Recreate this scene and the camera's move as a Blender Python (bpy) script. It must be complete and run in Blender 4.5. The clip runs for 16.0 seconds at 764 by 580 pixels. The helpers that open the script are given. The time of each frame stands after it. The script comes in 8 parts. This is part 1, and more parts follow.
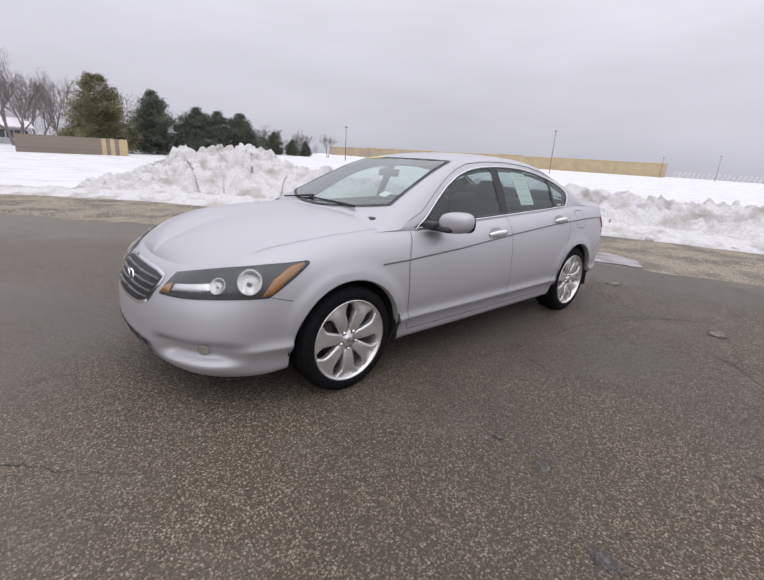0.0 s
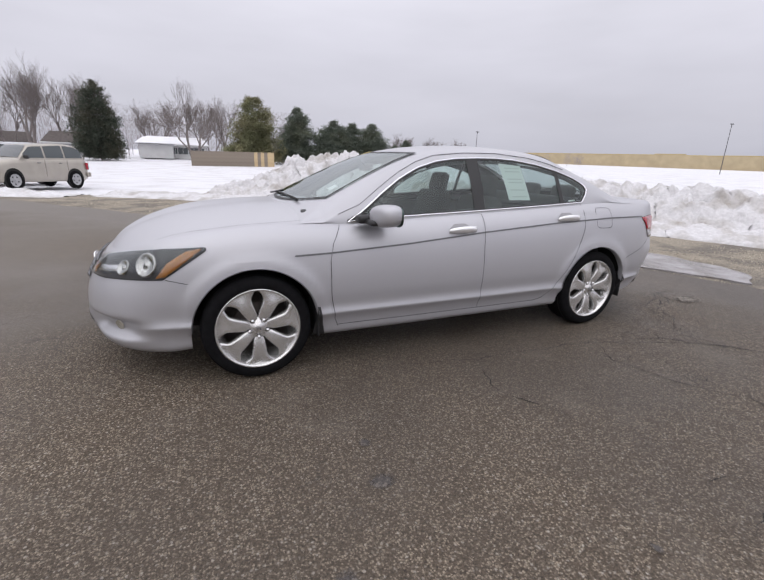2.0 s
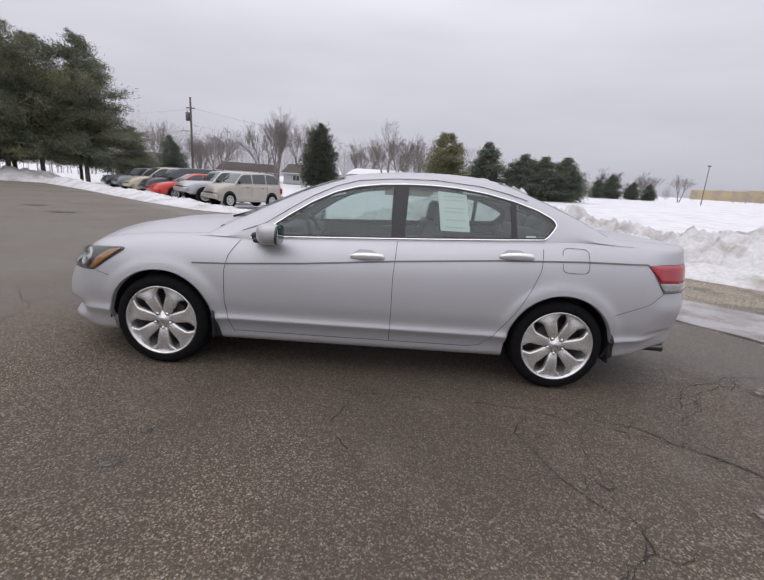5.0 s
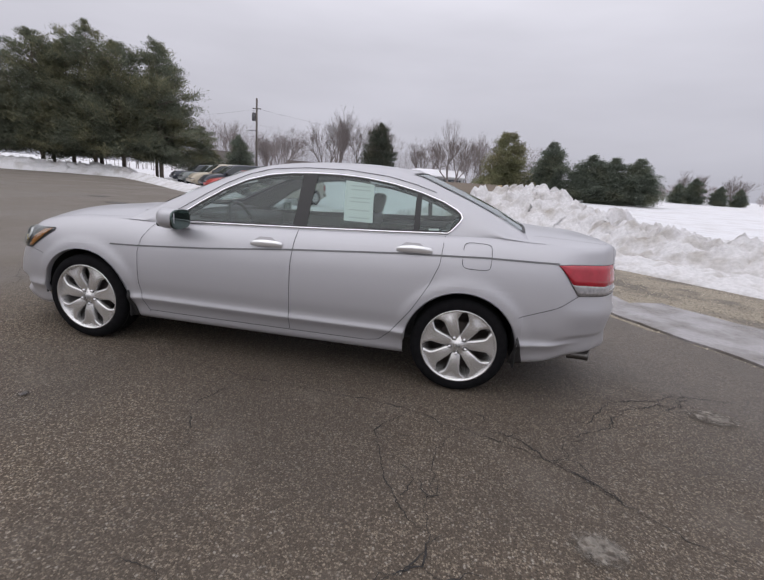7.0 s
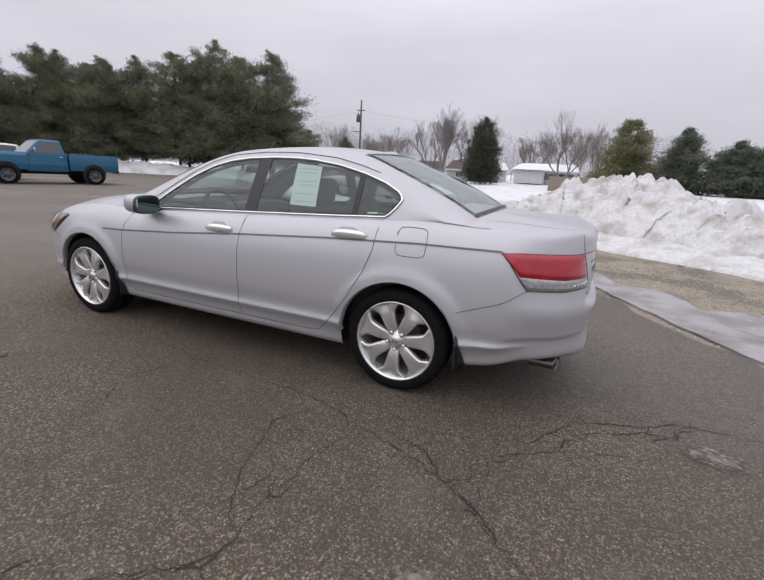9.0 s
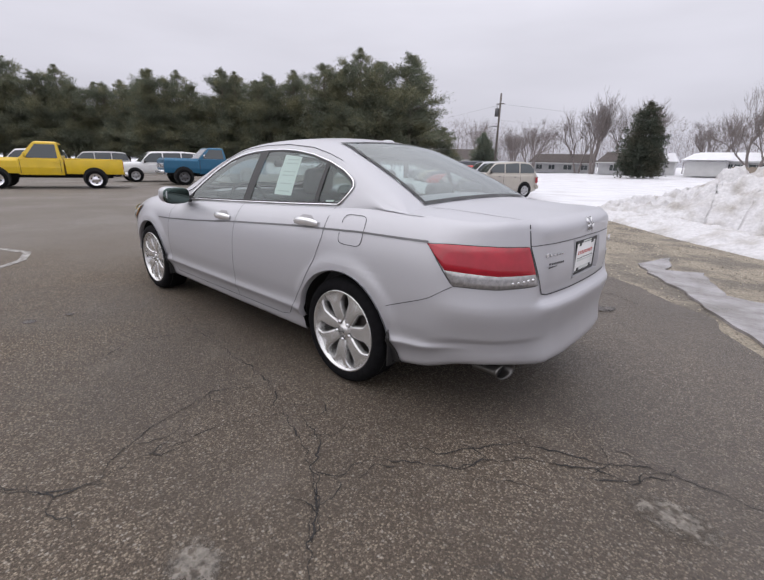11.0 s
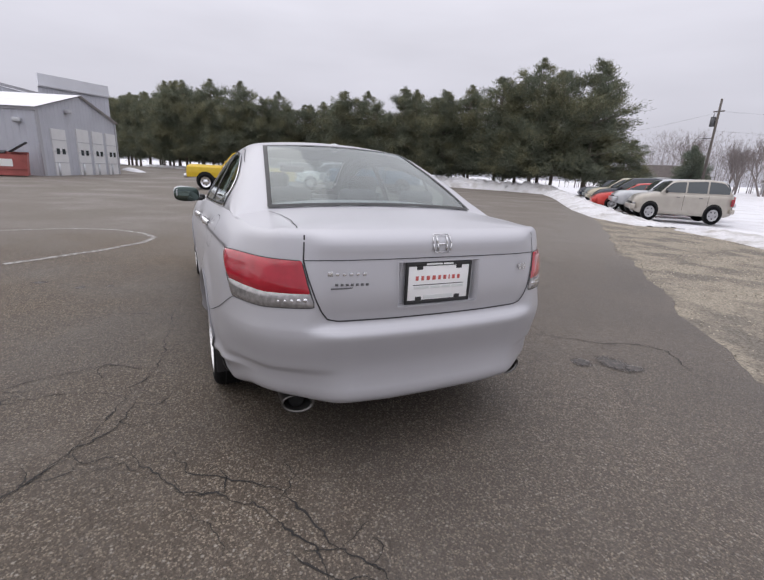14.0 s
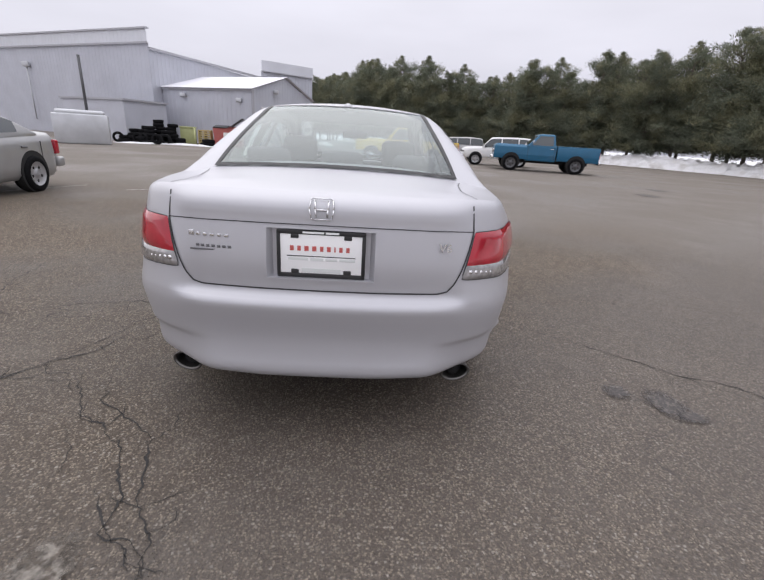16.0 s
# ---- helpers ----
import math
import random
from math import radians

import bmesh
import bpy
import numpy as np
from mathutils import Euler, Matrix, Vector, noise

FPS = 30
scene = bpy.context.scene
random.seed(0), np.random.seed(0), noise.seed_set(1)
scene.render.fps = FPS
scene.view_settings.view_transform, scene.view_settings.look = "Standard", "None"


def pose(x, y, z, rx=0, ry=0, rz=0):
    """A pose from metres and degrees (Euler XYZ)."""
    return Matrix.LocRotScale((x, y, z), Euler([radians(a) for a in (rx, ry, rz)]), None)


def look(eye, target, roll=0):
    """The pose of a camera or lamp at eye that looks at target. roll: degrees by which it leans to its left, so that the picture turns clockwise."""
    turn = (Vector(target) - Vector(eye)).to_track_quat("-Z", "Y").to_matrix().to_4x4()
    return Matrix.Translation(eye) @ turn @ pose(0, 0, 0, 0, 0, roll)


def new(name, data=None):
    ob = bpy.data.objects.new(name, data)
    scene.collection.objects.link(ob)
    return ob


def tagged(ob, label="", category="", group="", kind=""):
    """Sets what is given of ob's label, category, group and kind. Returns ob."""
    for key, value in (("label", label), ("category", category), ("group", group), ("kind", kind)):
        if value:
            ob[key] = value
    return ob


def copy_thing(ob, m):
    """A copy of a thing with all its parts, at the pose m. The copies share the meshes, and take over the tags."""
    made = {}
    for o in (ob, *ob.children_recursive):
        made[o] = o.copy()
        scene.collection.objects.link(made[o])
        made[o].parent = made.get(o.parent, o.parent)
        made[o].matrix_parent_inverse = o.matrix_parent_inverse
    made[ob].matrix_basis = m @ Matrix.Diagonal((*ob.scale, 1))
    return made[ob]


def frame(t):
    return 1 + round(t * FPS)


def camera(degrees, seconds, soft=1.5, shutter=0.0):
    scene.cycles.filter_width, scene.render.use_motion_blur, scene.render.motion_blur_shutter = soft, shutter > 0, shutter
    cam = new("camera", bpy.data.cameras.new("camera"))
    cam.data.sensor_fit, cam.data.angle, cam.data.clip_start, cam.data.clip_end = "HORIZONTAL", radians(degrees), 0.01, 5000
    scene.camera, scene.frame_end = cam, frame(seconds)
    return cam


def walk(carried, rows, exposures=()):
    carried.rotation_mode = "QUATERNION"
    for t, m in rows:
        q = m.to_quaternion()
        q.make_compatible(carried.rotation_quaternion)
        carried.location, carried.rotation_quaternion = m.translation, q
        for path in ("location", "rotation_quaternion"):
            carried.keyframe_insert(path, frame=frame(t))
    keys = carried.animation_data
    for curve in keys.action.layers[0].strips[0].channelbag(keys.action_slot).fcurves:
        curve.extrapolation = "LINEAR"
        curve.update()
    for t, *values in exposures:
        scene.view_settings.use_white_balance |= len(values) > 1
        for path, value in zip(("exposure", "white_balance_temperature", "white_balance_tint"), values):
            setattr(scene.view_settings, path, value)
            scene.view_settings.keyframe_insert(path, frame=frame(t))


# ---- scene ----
cam = camera(84, 16.0)
PATH = [
    (0, look((-2.839, -2.723, 1.336), (-1.546, -1.307, 0.768), 3.6)),
    (0.5, look((-2.596, -2.860, 1.303), (-1.348, -1.403, 0.740), 3.0)),
    (1, look((-2.333, -3.012, 1.328), (-1.185, -1.476, 0.759), 1.4)),
    (1.5, look((-2.042, -3.244, 1.340), (-1.124, -1.558, 0.778), 3.1)),
    (2, look((-1.733, -3.367, 1.304), (-0.929, -1.626, 0.735), 2.0)),
    (2.5, look((-1.418, -3.475, 1.342), (-0.761, -1.666, 0.799), 2.7)),
    (3, look((-1.076, -3.664, 1.357), (-0.617, -1.792, 0.821), 4.8)),
    (3.5, look((-0.783, -3.708, 1.307), (-0.356, -1.841, 0.731), 2.5)),
    (4, look((-0.508, -3.716, 1.339), (-0.105, -1.841, 0.770), 2.1)),
    (4.2, look((-0.372, -3.730, 1.338), (-0.051, -1.827, 0.813), 2.2)),
    (6.3, look((0.916, -3.742, 1.349), (0.614, -1.819, 0.892), 2.0)),
    (6.5, look((1.014, -3.714, 1.334), (0.688, -1.798, 0.861), 1.5)),
    (7, look((1.264, -3.608, 1.343), (0.978, -1.690, 0.853), 4.6)),
    (7.5, look((1.547, -3.527, 1.323), (1.032, -1.652, 0.853), 4.7)),
    (8, look((1.829, -3.464, 1.341), (1.174, -1.635, 0.870), 4.2)),
    (8.5, look((2.067, -3.340, 1.303), (1.461, -1.508, 0.775), 6.2)),
    (9, look((2.244, -3.142, 1.302), (1.496, -1.364, 0.773), 3.2)),
    (9.5, look((2.523, -2.998, 1.298), (1.631, -1.289, 0.766), 5.3)),
    (9.7, look((2.603, -2.938, 1.301), (1.642, -1.267, 0.766), 3.4)),
    (11.8, look((3.438, -2.154, 1.274), (2.083, -0.802, 0.696), 4.1)),
    (12, look((3.494, -2.049, 1.288), (2.130, -0.702, 0.717), 4.4)),
    (12.5, look((3.637, -1.808, 1.300), (2.163, -0.559, 0.782), 4.0)),
    (13, look((3.828, -1.559, 1.300), (2.241, -0.470, 0.757), 4.5)),
    (13.5, look((3.914, -1.275, 1.267), (2.279, -0.278, 0.691), 4.7)),
    (14, look((3.971, -1.005, 1.289), (2.230, -0.179, 0.754), 3.0)),
    (14.5, look((4.097, -0.720, 1.313), (2.241, -0.215, 0.766), 5.0)),
    (15, look((4.064, -0.451, 1.273), (2.194, -0.080, 0.668), 5.7)),
    (15.5, look((4.006, -0.166, 1.277), (2.130, 0.113, 0.643), 2.2)),
    (16, look((4.002, 0.175, 1.267), (2.121, 0.252, 0.592), 3.6)),
]
walk(cam, PATH, exposures=[(0, 0.09), (3.5, 0.09), (6.5, -0.12), (8, -0.04), (9, 0.04), (12, 0.13), (13.5, 0.09), (14.5, 0.12), (16, 0.32)])

# ---- world and light: an overcast winter sky ----
world = bpy.data.worlds.new("overcast_sky")
scene.world = world
world.use_nodes = True
wn, wl = world.node_tree.nodes, world.node_tree.links
wn.clear()
w_out = wn.new("ShaderNodeOutputWorld")
w_bg = wn.new("ShaderNodeBackground")
w_sky = wn.new("ShaderNodeTexSky")
w_sky.sky_type = "NISHITA"
w_sky.sun_disc = False
w_sky.sun_elevation = radians(35)
w_sky.sun_rotation = radians(200)
w_geo = wn.new("ShaderNodeTexCoord")
w_sep = wn.new("ShaderNodeSeparateXYZ")
wl.new(w_geo.outputs["Generated"], w_sep.inputs[0])
w_ramp = wn.new("ShaderNodeValToRGB")
w_ramp.color_ramp.elements[0].position = 0.0
w_ramp.color_ramp.elements[0].color = (0.50, 0.50, 0.585, 1)
w_ramp.color_ramp.elements[1].position = 1.0
w_ramp.color_ramp.elements[1].color = (1.50, 1.485, 1.61, 1)
for pos, col in ((0.10, (0.60, 0.59, 0.665, 1)), (0.30, (0.775, 0.765, 0.85, 1)), (0.55, (1.14, 1.125, 1.215, 1))):
    el = w_ramp.color_ramp.elements.new(pos)
    el.color = col
wl.new(w_sep.outputs["Z"], w_ramp.inputs["Fac"])
w_map = wn.new("ShaderNodeMapping")
w_map.inputs["Scale"].default_value = (1.2, 1.2, 5.0)
wl.new(w_geo.outputs["Generated"], w_map.inputs["Vector"])
w_noise = wn.new("ShaderNodeTexNoise")
w_noise.inputs["Scale"].default_value = 1.6
w_noise.inputs["Detail"].default_value = 4
wl.new(w_map.outputs[0], w_noise.inputs["Vector"])
w_mr = wn.new("ShaderNodeMapRange")
w_mr.inputs["From Min"].default_value, w_mr.inputs["From Max"].default_value = 0.3, 0.7
w_mr.inputs["To Min"].default_value, w_mr.inputs["To Max"].default_value = 0.92, 1.07
wl.new(w_noise.outputs["Fac"], w_mr.inputs["Value"])
w_mul = wn.new("ShaderNodeMix")
w_mul.data_type, w_mul.blend_type = "RGBA", "MULTIPLY"
w_mul.inputs["Factor"].default_value = 1.0
wl.new(w_ramp.outputs["Color"], w_mul.inputs["A"])
wl.new(w_mr.outputs["Result"], w_mul.inputs["B"])
w_skys = wn.new("ShaderNodeMix")
w_skys.data_type, w_skys.blend_type = "RGBA", "MULTIPLY"
w_skys.inputs["Factor"].default_value = 1.0
wl.new(w_sky.outputs["Color"], w_skys.inputs["A"])
w_skys.inputs["B"].default_value = (0.06, 0.06, 0.06, 1)
w_mix = wn.new("ShaderNodeMix")
w_mix.data_type = "RGBA"
w_mix.inputs["Factor"].default_value = 0.94
wl.new(w_skys.outputs["Result"], w_mix.inputs["A"])
wl.new(w_mul.outputs["Result"], w_mix.inputs["B"])
wl.new(w_mix.outputs["Result"], w_bg.inputs["Color"])
w_bg.inputs["Strength"].default_value = 1.0
wl.new(w_bg.outputs[0], w_out.inputs[0])
sun = new("sun", bpy.data.lights.new("sun", "SUN"))
sun.data.energy, sun.data.angle, sun.data.color = 0.75, radians(100), (1.0, 0.97, 0.93)
sun.matrix_world = look((-30, -40, 45), (0, 0, 0))
scene.view_settings.exposure = 0.0


# ---- materials ----
def mat(name, color, rough=0.5, metal=0.0, noise_scale=0.0, vary=0.0, bump=0.0, bump_scale=40.0, coat=0.0, coat_rough=0.05,
        second=None, second_scale=0.0, second_range=(0.45, 0.6), trans=0.0, emit=0.0, coords="Object", island=0.0, spec=0.5):
    m = bpy.data.materials.new(name)
    m.use_nodes = True
    n, l = m.node_tree.nodes, m.node_tree.links
    b = n["Principled BSDF"]
    b.inputs["Base Color"].default_value = (*color, 1)
    b.inputs["Roughness"].default_value = rough
    b.inputs["Metallic"].default_value = metal
    b.inputs["Specular IOR Level"].default_value = spec
    b.inputs["Coat Weight"].default_value = coat
    b.inputs["Coat Roughness"].default_value = coat_rough
    b.inputs["Transmission Weight"].default_value = trans
    if emit:
        b.inputs["Emission Color"].default_value = (*color, 1)
        b.inputs["Emission Strength"].default_value = emit
    tc = n.new("ShaderNodeTexCoord")
    out = None
    if second:
        nz = n.new("ShaderNodeTexNoise")
        nz.inputs["Scale"].default_value, nz.inputs["Detail"].default_value = second_scale, 5
        l.new(tc.outputs[coords], nz.inputs["Vector"])
        mr = n.new("ShaderNodeMapRange")
        mr.inputs["From Min"].default_value, mr.inputs["From Max"].default_value = second_range
        l.new(nz.outputs["Fac"], mr.inputs["Value"])
        mx = n.new("ShaderNodeMix")
        mx.data_type = "RGBA"
        mx.inputs["A"].default_value, mx.inputs["B"].default_value = (*color, 1), (*second, 1)
        l.new(mr.outputs["Result"], mx.inputs["Factor"])
        out = mx.outputs["Result"]
    if vary:
        nz = n.new("ShaderNodeTexNoise")
        nz.inputs["Scale"].default_value, nz.inputs["Detail"].default_value = noise_scale, 6
        l.new(tc.outputs[coords], nz.inputs["Vector"])
        mr = n.new("ShaderNodeMapRange")
        mr.inputs["From Min"].default_value, mr.inputs["From Max"].default_value = 0.25, 0.75
        mr.inputs["To Min"].default_value, mr.inputs["To Max"].default_value = 1 - vary, 1 + vary
        l.new(nz.outputs["Fac"], mr.inputs["Value"])
        mx = n.new("ShaderNodeMix")
        mx.data_type, mx.blend_type = "RGBA", "MULTIPLY"
        mx.inputs["Factor"].default_value = 1.0
        if out:
            l.new(out, mx.inputs["A"])
        else:
            mx.inputs["A"].default_value = (*color, 1)
        l.new(mr.outputs["Result"], mx.inputs["B"])
        out = mx.outputs["Result"]
    if island:
        g = n.new("ShaderNodeNewGeometry")
        mr = n.new("ShaderNodeMapRange")
        mr.inputs["To Min"].default_value, mr.inputs["To Max"].default_value = 1 - island, 1 + island
        l.new(g.outputs["Random Per Island"], mr.inputs["Value"])
        mx = n.new("ShaderNodeMix")
        mx.data_type, mx.blend_type = "RGBA", "MULTIPLY"
        mx.inputs["Factor"].default_value = 1.0
        if out:
            l.new(out, mx.inputs["A"])
        else:
            mx.inputs["A"].default_value = (*color, 1)
        l.new(mr.outputs["Result"], mx.inputs["B"])
        out = mx.outputs["Result"]
    if out:
        l.new(out, b.inputs["Base Color"])
    if bump:
        nz = n.new("ShaderNodeTexNoise")
        nz.inputs["Scale"].default_value, nz.inputs["Detail"].default_value = bump_scale, 6
        l.new(tc.outputs[coords], nz.inputs["Vector"])
        bp = n.new("ShaderNodeBump")
        bp.inputs["Strength"].default_value, bp.inputs["Distance"].default_value = bump, 0.02
        l.new(nz.outputs["Fac"], bp.inputs["Height"])
        l.new(bp.outputs[0], b.inputs["Normal"])
    return m


def asphalt_material():
    m = bpy.data.materials.new("worn_wet_asphalt")
    m.use_nodes = True
    n, l = m.node_tree.nodes, m.node_tree.links
    b = n["Principled BSDF"]
    tc = n.new("ShaderNodeTexCoord")

    def noise_tex(scale, detail=4, rough=0.5):
        t = n.new("ShaderNodeTexNoise")
        t.inputs["Scale"].default_value, t.inputs["Detail"].default_value, t.inputs["Roughness"].default_value = scale, detail, rough
        l.new(tc.outputs["Object"], t.inputs["Vector"])
        return t.outputs["Fac"]

    def ramp(val, a, bb, lo=0.0, hi=1.0):
        r = n.new("ShaderNodeMapRange")
        r.inputs["From Min"].default_value, r.inputs["From Max"].default_value = a, bb
        r.inputs["To Min"].default_value, r.inputs["To Max"].default_value = lo, hi
        l.new(val, r.inputs["Value"])
        return r.outputs["Result"]

    def mix(fac, a, bb, kind="MIX"):
        x = n.new("ShaderNodeMix")
        x.data_type, x.blend_type = "RGBA", kind
        for val, key in ((fac, "Factor"), (a, "A"), (bb, "B")):
            if isinstance(val, (tuple, float, int)):
                x.inputs[key].default_value = val
            else:
                l.new(val, x.inputs[key])
        return x.outputs["Result"]
    jag = n.new("ShaderNodeTexNoise")
    jag.inputs["Scale"].default_value, jag.inputs["Detail"].default_value = 130, 3
    l.new(tc.outputs["Object"], jag.inputs["Vector"])
    jmix = n.new("ShaderNodeMix")
    jmix.data_type, jmix.blend_type = "RGBA", "LINEAR_LIGHT"
    jmix.inputs["Factor"].default_value = 0.007
    l.new(tc.outputs["Object"], jmix.inputs["A"]), l.new(jag.outputs["Color"], jmix.inputs["B"])
    rough_xy = jmix.outputs["Result"]

    def grains(scale, lo, hi, a, bb):
        v = n.new("ShaderNodeTexVoronoi")
        v.inputs["Scale"].default_value = scale
        l.new(rough_xy, v.inputs["Vector"])
        h = n.new("ShaderNodeSeparateColor")
        l.new(v.outputs["Color"], h.inputs[0])
        k = n.new("ShaderNodeMath")
        k.operation = "MULTIPLY"
        l.new(ramp(h.outputs[0], lo, hi), k.inputs[0]), l.new(ramp(v.outputs["Distance"], a, bb), k.inputs[1])
        return v, k.outputs[0]
    vor, chips = grains(112, 0.32, 0.95, 0.68, 0.18)
    vor2, big_chips = grains(70, 0.74, 1.0, 0.5, 0.2)
    vor3, dust = grains(190, 0.35, 1.0, 0.75, 0.2)
    col = mix(ramp(noise_tex(95, 5, 0.65), 0.32, 0.68), (0.026, 0.020, 0.015, 1), (0.118, 0.091, 0.067, 1))
    col = mix(ramp(dust, 0, 1, 0, 0.45), col, (0.24, 0.188, 0.138, 1))
    col = mix(ramp(chips, 0, 1, 0, 0.95), col, (0.43, 0.36, 0.275, 1))
    col = mix(ramp(big_chips, 0, 1, 0, 0.8), col, (0.50, 0.46, 0.40, 1))
    # fine craze of hair cracks in worn places
    bend = n.new("ShaderNodeTexNoise")
    bend.inputs["Scale"].default_value, bend.inputs["Detail"].default_value = 5, 6
    l.new(tc.outputs["Object"], bend.inputs["Vector"])
    warp = n.new("ShaderNodeMix")
    warp.data_type, warp.blend_type = "RGBA", "LINEAR_LIGHT"
    warp.inputs["Factor"].default_value = 0.10
    l.new(tc.outputs["Object"], warp.inputs["A"]), l.new(bend.outputs["Color"], warp.inputs["B"])
    craze = n.new("ShaderNodeTexVoronoi")
    craze.feature = "DISTANCE_TO_EDGE"
    craze.inputs["Scale"].default_value = 1.7
    l.new(warp.outputs["Result"], craze.inputs["Vector"])
    hair = n.new("ShaderNodeMath")
    hair.operation = "MULTIPLY"
    l.new(ramp(craze.outputs["Distance"], 0.012, 0.003), hair.inputs[0]), l.new(ramp(noise_tex(0.9, 4, 0.6), 0.52, 0.66, 0, 0.75), hair.inputs[1])
    col = mix(hair.outputs[0], col, (0.03, 0.026, 0.023, 1))
    # broad damp and dry patches
    big = noise_tex(0.33, 5, 0.55)
    col = mix(ramp(big, 0.42, 0.62, 0.0, 0.52), col, (0.050, 0.041, 0.034, 1))
    fine = noise_tex(2.1, 6, 0.6)
    col = mix(ramp(fine, 0.55, 0.78, 0.0, 0.35), col, (0.19, 0.165, 0.14, 1))
    # smoother towards the gravel; wet sky sheen painted pale there and over far lot
    sep = n.new("ShaderNodeSeparateXYZ")
    l.new(tc.outputs["Object"], sep.inputs[0])

    def lin(ax, ay, c0, wob):
        e = n.new("ShaderNodeMath")
        e.operation = "MULTIPLY"
        e.inputs[1].default_value = ax
        l.new(sep.outputs["X"], e.inputs[0])
        f = n.new("ShaderNodeMath")
        f.operation = "MULTIPLY_ADD"
        f.inputs[1].default_value = ay
        l.new(sep.outputs["Y"], f.inputs[0]), l.new(e.outputs[0], f.inputs[2])
        h = n.new("ShaderNodeMath")
        h.operation = "MULTIPLY_ADD"
        h.inputs[1].default_value = wob
        l.new(noise_tex(0.7, 5, 0.6), h.inputs[0]), l.new(f.outputs[0], h.inputs[2])
        k = n.new("ShaderNodeMath")
        k.operation = "ADD"
        k.inputs[1].default_value = c0
        l.new(h.outputs[0], k.inputs[0])
        return k.outputs[0]
    smooth_sheen_zone = ramp(lin(0.75, 0.66, -2.3, 1.6), -0.5, 0.6)
    far_sheen_zone = ramp(lin(-0.85, 0.25, -3.9, 2.2), -1.2, 1.5)
    lens_noise = ramp(noise_tex(9, 6, 0.65), 0.3, 0.7)
    col = mix(smooth_sheen_zone, col, mix(lens_noise, mix(0.72, (0.095, 0.088, 0.085, 1), col), mix(0.75, (0.15, 0.14, 0.134, 1), col)))
    col = mix(far_sheen_zone, col, mix(lens_noise, (0.150, 0.133, 0.116, 1), mix(0.3, (0.205, 0.18, 0.155, 1), col)))
    l.new(col, b.inputs["Base Color"])
    damp = n.new("ShaderNodeMath")
    damp.operation = "MAXIMUM"
    l.new(ramp(big, 0.40, 0.62), damp.inputs[0]), l.new(smooth_sheen_zone, damp.inputs[1])
    l.new(ramp(damp.outputs[0], 0.0, 1.0, 0.85, 0.50), b.inputs["Roughness"])
    b.inputs["Specular IOR Level"].default_value = 0.30
    bp = n.new("ShaderNodeBump")
    bp.inputs["Strength"].default_value, bp.inputs["Distance"].default_value = 0.7, 0.006
    hm = n.new("ShaderNodeMath")
    hm.operation = "ADD"
    l.new(ramp(vor.outputs["Distance"], 0.6, 0.0), hm.inputs[0])
    l.new(noise_tex(14, 4), hm.inputs[1])
    l.new(hm.outputs[0], bp.inputs["Height"])
    l.new(bp.outputs[0], b.inputs["Normal"])
    return m


def snow_material(name, clean, dirt, amount, scale):
    m = mat(name, clean, 0.6, second=dirt, second_scale=scale, second_range=amount, noise_scale=14, vary=0.16, bump=1.0, bump_scale=22)
    b = m.node_tree.nodes["Principled BSDF"]
    b.inputs["Subsurface Weight"].default_value = 0.0
    return m


M_ASPHALT = asphalt_material()
M_CRACK = mat("crack_tar", (0.022, 0.02, 0.019), 0.8, noise_scale=12, vary=0.4)
M_SPOT = mat("oil_stain", (0.052, 0.045, 0.042), 0.5, second=(0.13, 0.112, 0.098), second_scale=45, second_range=(0.48, 0.62), noise_scale=90, vary=0.5)
M_BLEACH = mat("bleached_patch", (0.20, 0.18, 0.155), 0.75, noise_scale=45, vary=0.6, second=(0.085, 0.07, 0.055), second_scale=38, second_range=(0.42, 0.58))


def soft_edge(m):
    """Lets a ground stain fade out raggedly towards its rim."""
    n, l = m.node_tree.nodes, m.node_tree.links
    tc = n.new("ShaderNodeTexCoord")
    d = n.new("ShaderNodeVectorMath")
    d.operation = "DISTANCE"
    mid = n.new("ShaderNodeVectorMath")
    mid.operation = "MULTIPLY"
    mid.inputs[1].default_value = (1, 1, 0)
    l.new(tc.outputs["Generated"], mid.inputs[0]), l.new(mid.outputs[0], d.inputs[0])
    d.inputs[1].default_value = (0.5, 0.5, 0)
    nz = n.new("ShaderNodeTexNoise")
    nz.inputs["Scale"].default_value, nz.inputs["Detail"].default_value = 55, 5
    l.new(tc.outputs["Object"], nz.inputs["Vector"])
    add = n.new("ShaderNodeMath")
    add.operation = "MULTIPLY_ADD"
    add.inputs[1].default_value = 0.38
    l.new(nz.outputs["Fac"], add.inputs[0]), l.new(d.outputs["Value"], add.inputs[2])
    mr = n.new("ShaderNodeMapRange")
    mr.inputs["From Min"].default_value, mr.inputs["From Max"].default_value = 0.40, 0.62
    mr.inputs["To Min"].default_value, mr.inputs["To Max"].default_value = 0.85, 0.0
    l.new(add.outputs[0], mr.inputs["Value"])
    l.new(mr.outputs["Result"], n["Principled BSDF"].inputs["Alpha"])
    return m


